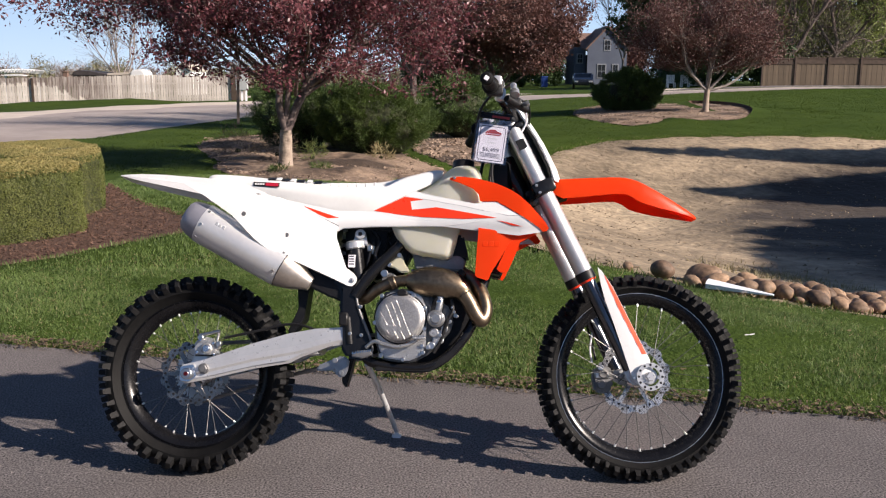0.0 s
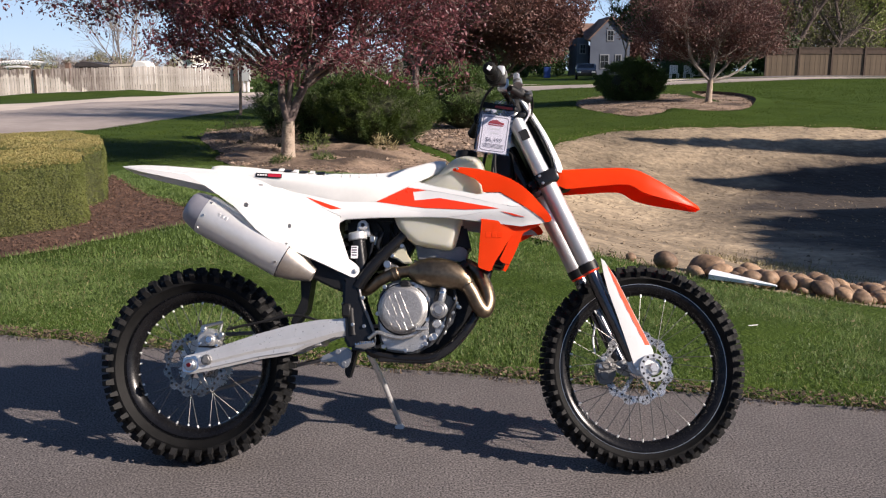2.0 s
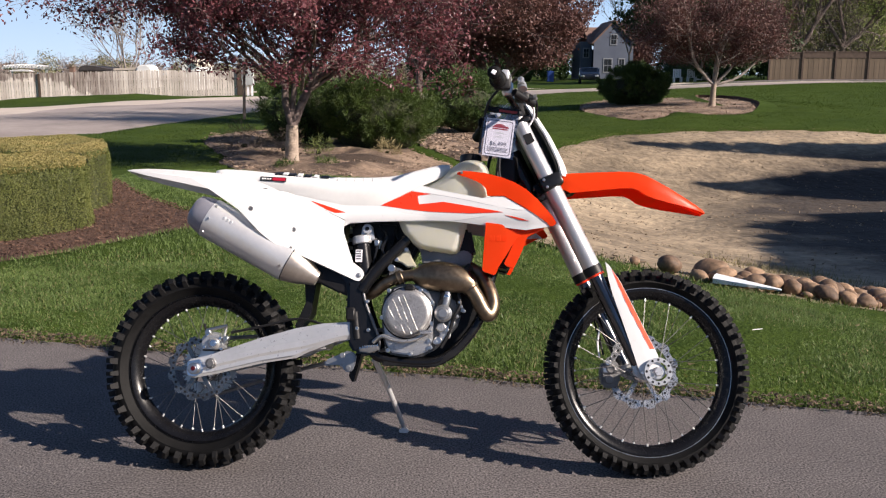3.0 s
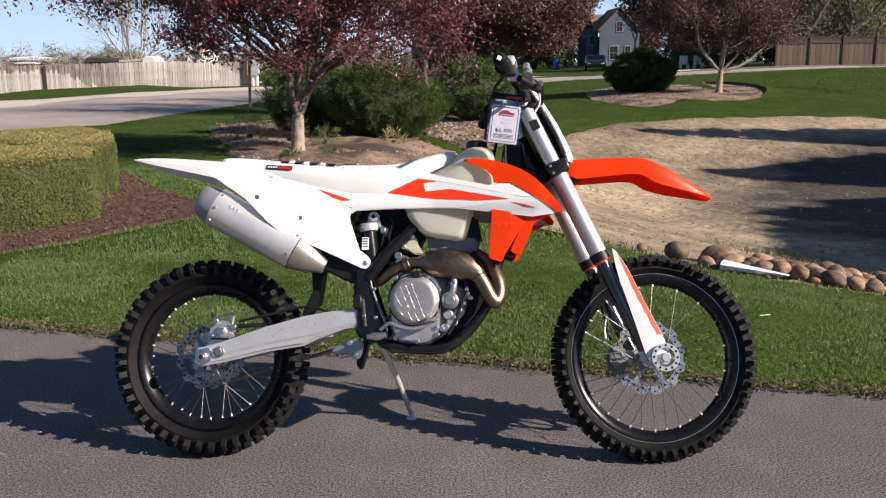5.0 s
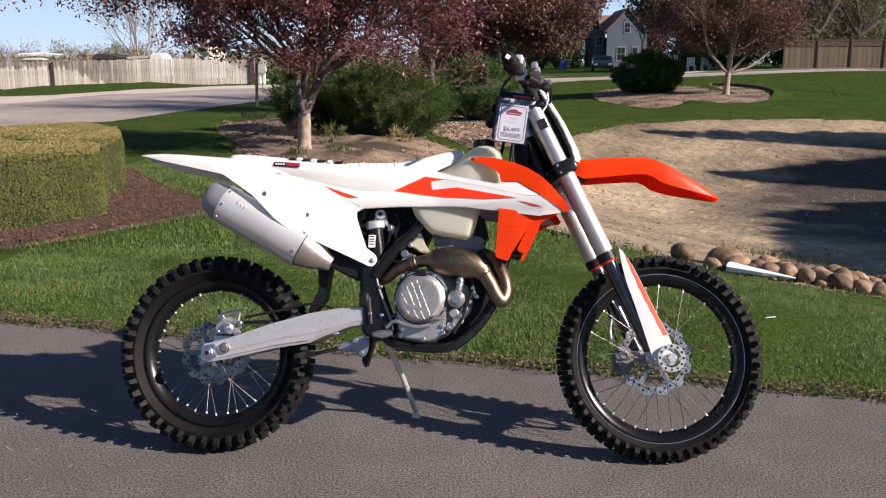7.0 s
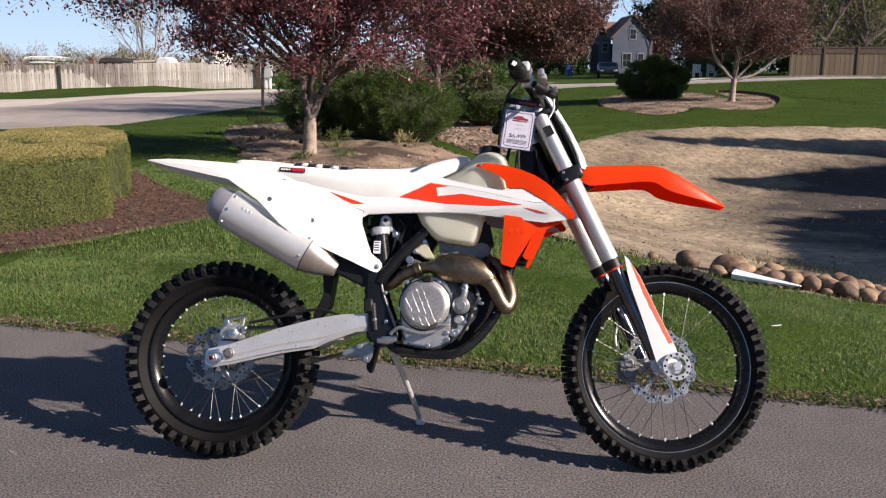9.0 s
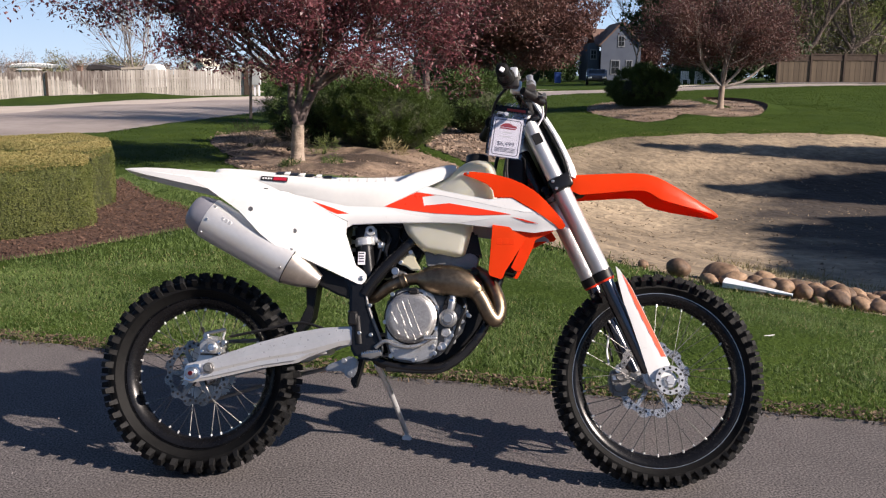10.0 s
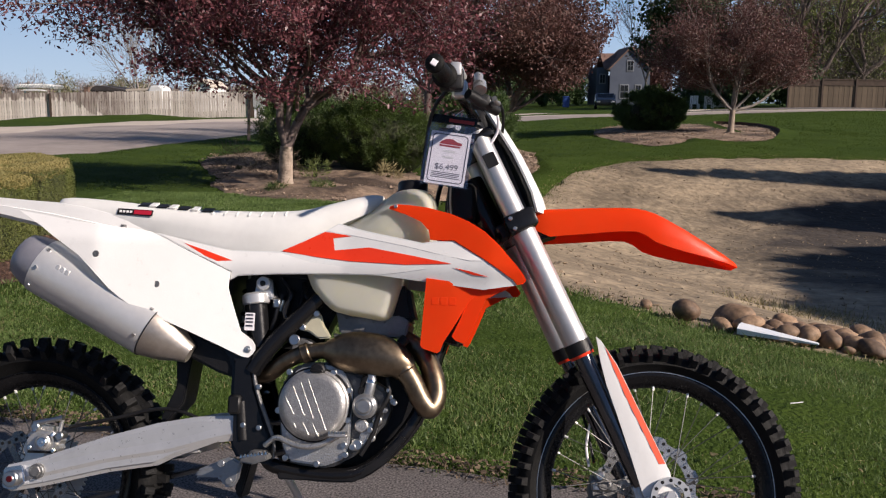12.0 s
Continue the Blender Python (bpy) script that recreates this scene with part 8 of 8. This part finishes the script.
shed = thing("garden_shed", "small white garden shed behind the far tree", "shed")
part("wall", slab([(22.2, 0.85), (22.2, 2.4), (23.3, 3.1), (24.4, 2.4), (24.4, 0.85)], 76, 78.5, 0), M_TRIM, shed)
part("roof", slab([(22.0, 2.35), (23.3, 3.2), (24.6, 2.35), (24.6, 2.25), (23.3, 3.08), (22.0, 2.25)], 75.8, 78.7, 0), M_ROOF, shed)
part("door", box(22.9, 23.6, 75.95, 76.02, 0.9, 2.2), M_POST, shed)
for x in (19.1, 20.2):
    seat_ = thing("garden_chair", "white slatted garden chair in the far yard", "chair", "chairs in the far yard", at=(x, 72.0, 0.72))
    for k in range(5):
        part("slat", box(-0.30 + 0.13 * k, -0.20 + 0.13 * k, 0.20, 0.24, 0.35, 1.0), M_TRIM, seat_)
    part("seat", box(-0.32, 0.32, -0.28, 0.26, 0.34, 0.39), M_TRIM, seat_)
    for lx in (-0.28, 0.28):
        for ly in (-0.24, 0.2):
            part("leg", box(lx - 0.04, lx + 0.04, ly - 0.04, ly + 0.04, -0.05, 0.36), M_TRIM, seat_)

perg = thing("pergola", "white slatted pergola beyond the board fence", "pergola")
for k in range(14):
    q = (k - 6.5) / 6.5
    part("slat", moved(box(-0.045, 0.045, -0.5, 0.5, -0.13, 0.13, 0.008), pose(-27.06 + 0.197 * (k - 6.5), 62.0, 1.70 - 0.08 * q * q, 0, 38, -8)), M_TRIM, perg)
part("beam", box(-28.4, -25.7, 62.3, 62.42, 1.58, 1.66), M_POST, perg)
part("awning", moved(slab([(-0.75, -0.06), (-0.5, 0.03), (0.0, 0.07), (0.5, 0.03), (0.75, -0.06)], -0.4, 0.4, 0), Matrix.Translation((-27.1, 61.3, 1.42))), M_TRIM, perg)
for x in (-28.2, -25.9):
    part("post", box(x - 0.06, x + 0.06, 62.3, 62.42, -0.5, 1.6), M_TRIM, perg)
barn = thing("dark_shed", "low shed with a dark felt roof behind the fence", "shed")
part("wall", box(-22.7, -21.0, 60.4, 63.0, -0.3, 1.45), M_POST, barn)
part("roof", slab([(-22.95, 1.40), (-22.75, 1.66), (-22.45, 1.76), (-21.7, 1.68), (-20.7, 1.50), (-20.7, 1.40)], 60.0, 63.4, 0.03, 2), M_BLACKFELT, barn)
lean = thing("lean_to", "pale grey lean-to roof behind the fence", "roof")
part("roof", slab([(-20.62, 1.42), (-20.62, 1.57), (-19.1, 1.63), (-19.1, 1.48)], 60.0, 62.0, 0.01), M_CONCRETE, lean)
for x in (-20.5, -19.25):
    part("post", box(x - 0.05, x + 0.05, 60.2, 60.3, -0.4, 1.46), M_POST, lean)
dome = thing("camper_trailer", "white rounded camper trailer roof behind the fence", "trailer")
part("body", moved(slab([(-0.46, 0.3), (-0.48, 1.50), (-0.40, 1.70), (-0.22, 1.81), (0.12, 1.82), (0.34, 1.74), (0.46, 1.56), (0.48, 0.3)], -0.9, 0.9, 0.06, 3), Matrix.Translation((-18.65, 60.8, 0.0))), M_TRIM, dome)
for x in (-0.3, 0.3):
    part("wheel", moved(lathe([(0.1, -0.1), (0.3, -0.1), (0.3, 0.1)], 18), Matrix.Translation((-18.65 + x, 60.0, 0.06))), M_RUBBER, dome)
low_h = thing("low_house", "small white gabled house behind the trees", "house")
part("wall", slab([(-18.9, 0.0), (-18.9, 1.85), (-18.35, 2.28), (-17.8, 1.85), (-17.8, 0.0)], 70, 75, 0), M_TRIM, low_h)
part("roof", slab([(-19.0, 1.80), (-18.35, 2.36), (-17.7, 1.80), (-17.7, 1.90), (-18.35, 2.44), (-19.0, 1.90)], 69.8, 75.2, 0), M_CONCRETE, low_h)
part("window", box(-18.5, -18.2, 69.96, 70.02, 1.3, 1.7), M_GLASS, low_h)
tagged(part("chimney_stack", merge(box(-31.25, -30.85, 80, 80.4, -0.6, 1.70, 0.02), box(-31.3, -30.8, 79.95, 80.45, 1.70, 1.78, 0.02)), M_ROOF), "brown brick chimney stack beyond the board fence", "chimney")


def woods(name, label, xs, ys, tall, n_tree, per, size, mat, bare=False):
    """Far trees that run together: clumps of leaf sprays, or of bare upright twigs, thinning upwards."""
    pts, up = [], []
    for _ in range(n_tree):
        x, y = rng.uniform(*xs), rng.uniform(*ys)
        h = rng.uniform(*tall)
        r = h * rng.uniform(0.28, 0.42)
        d = rng.normal(0, 1, (per, 3))
        d /= np.linalg.norm(d, axis=1)[:, None]
        d *= rng.uniform(0.2, 1, (per, 1)) ** 0.5
        pts.append(np.array((x, y, float(ground_z(x, min(y, 200))) + h * 0.55)) + d * [r, r, h * 0.5])
        up.append(d * [0.9, 0.9, 0.3] + [0, 0, 0.7])
    if bare:
        v, f = needle_quads(np.concatenate(pts), np.concatenate(up), size * 4.5, size * 0.16)
    else:
        v, f = leaf_quads(np.concatenate(pts), size, long=2.2)
    return tagged(fast(name, v, f, mat), label, "woods", kind="stuff")


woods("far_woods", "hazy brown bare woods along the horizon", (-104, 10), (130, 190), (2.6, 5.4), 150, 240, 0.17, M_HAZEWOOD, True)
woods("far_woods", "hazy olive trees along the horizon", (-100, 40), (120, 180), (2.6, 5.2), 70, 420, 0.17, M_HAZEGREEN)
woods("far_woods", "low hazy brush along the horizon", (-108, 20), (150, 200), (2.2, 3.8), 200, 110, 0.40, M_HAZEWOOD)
woods("far_woods", "spring woods with yellow-green leaves behind the panel fence", (36, 68), (90, 125), (6.0, 12.0), 60, 440, 0.23, M_SPRING)
woods("far_woods", "brown bare woods behind the panel fence", (36, 72), (95, 135), (7.0, 13.0), 50, 460, 0.17, M_PALEWOOD, True)
woods("far_woods", "dark brush and evergreens beside the house", (-2, 15), (112, 130), (5.0, 8.0), 22, 900, 0.26, M_PINEDARK)
woods("far_woods", "dark brush along the drive of the house", (1, 14.5), (98, 104), (2.0, 4.2), 20, 500, 0.22, M_PINEDARK)
woods("far_woods", "dark russet trees beside the house", (24.5, 33), (118, 130), (5.0, 8.5), 12, 800, 0.24, M_RUSSET)
woods("far_woods", "dark shrubs under the far trees", (19.5, 27.5), (70, 82), (2.0, 4.4), 34, 380, 0.2, M_PINEDARK)
woods("far_woods", "bare brown treetops behind the lawn", (24, 33), (70, 84), (4.0, 7.0), 8, 900, 0.11, M_PALEWOOD, True)
woods("far_woods", "dark russet tree beside the drive of the house", (15.2, 17.0), (116, 120), (8.0, 11.0), 4, 900, 0.22, M_RUSSET)
tree("evergreen_tree", "tall dark evergreen behind the russet tree", (21.9, 82, 0.9),
     [((-0.35, 0, 1.0), 5.0, 0.14), ((0.35, 0.1, 1.0), 5.0, 0.14), ((0.05, 0.3, 1.0), 9.5, 0.16), ((0.5, 0, 0.8), 3.2, 0.1), ((-0.5, 0, 0.8), 3.2, 0.1), ((0.1, 0.1, 1.0), 7.5, 0.12)], 0.28, 2.0, M_PINEDARK, 10, 0.28, 2, 0.4, 3, 0.42, bark=M_TWIG)
tree("bare_tree", "tall pale grey tree still bare beside the house", (18.6, 88, 0.9),
     [((-0.3, 0, 1.0), 7.5, 0.07), ((0.35, 0.1, 1.0), 7.5, 0.07), ((0.05, 0.3, 1.0), 9.0, 0.08), ((0.15, -0.1, 1.0), 8.0, 0.06)], 0.12, 2.2, M_HAZEWOOD, 0, 0.28, 2, 0.4, 4, 0.30, M_GREYTWIG, bark=M_GREYTWIG, lift=0.2)
for x, y, h in ((30.5, 82, 6.0), (40.0, 84, 7.0), (45.0, 88, 7.5), (36.5, 92, 8.0)):
    tree("leafing_tree", "tree with sparse fresh olive leaves behind the board fence", (x, y, 0.9),
         [((-0.6, 0, 1.0), h * 0.9, 0.10), ((0.6, 0.1, 1.0), h * 0.9, 0.10), ((0.05, 0.3, 1.0), h, 0.11), ((-0.9, 0.2, 0.7), h * 0.7, 0.07), ((0.9, 0.2, 0.7), h * 0.7, 0.07)], 0.16, 2.2, M_SPRING, 6, 0.17, 2, 0.4, 3, 0.45, M_TWIG, bark=M_TWIG)

# loose grit and worn stone tips on the drive
chips("grit", 11000, [(x, 1.7) for x in (-2.9, 2.9)] + [(x, kerb_y(x)) for x in (2.9, -2.9)], (0.0013, 0.0034), M_GRIT, "fine grey grit and stone tips on the asphalt", "grit", 0.0, (0.0, 0.0006))
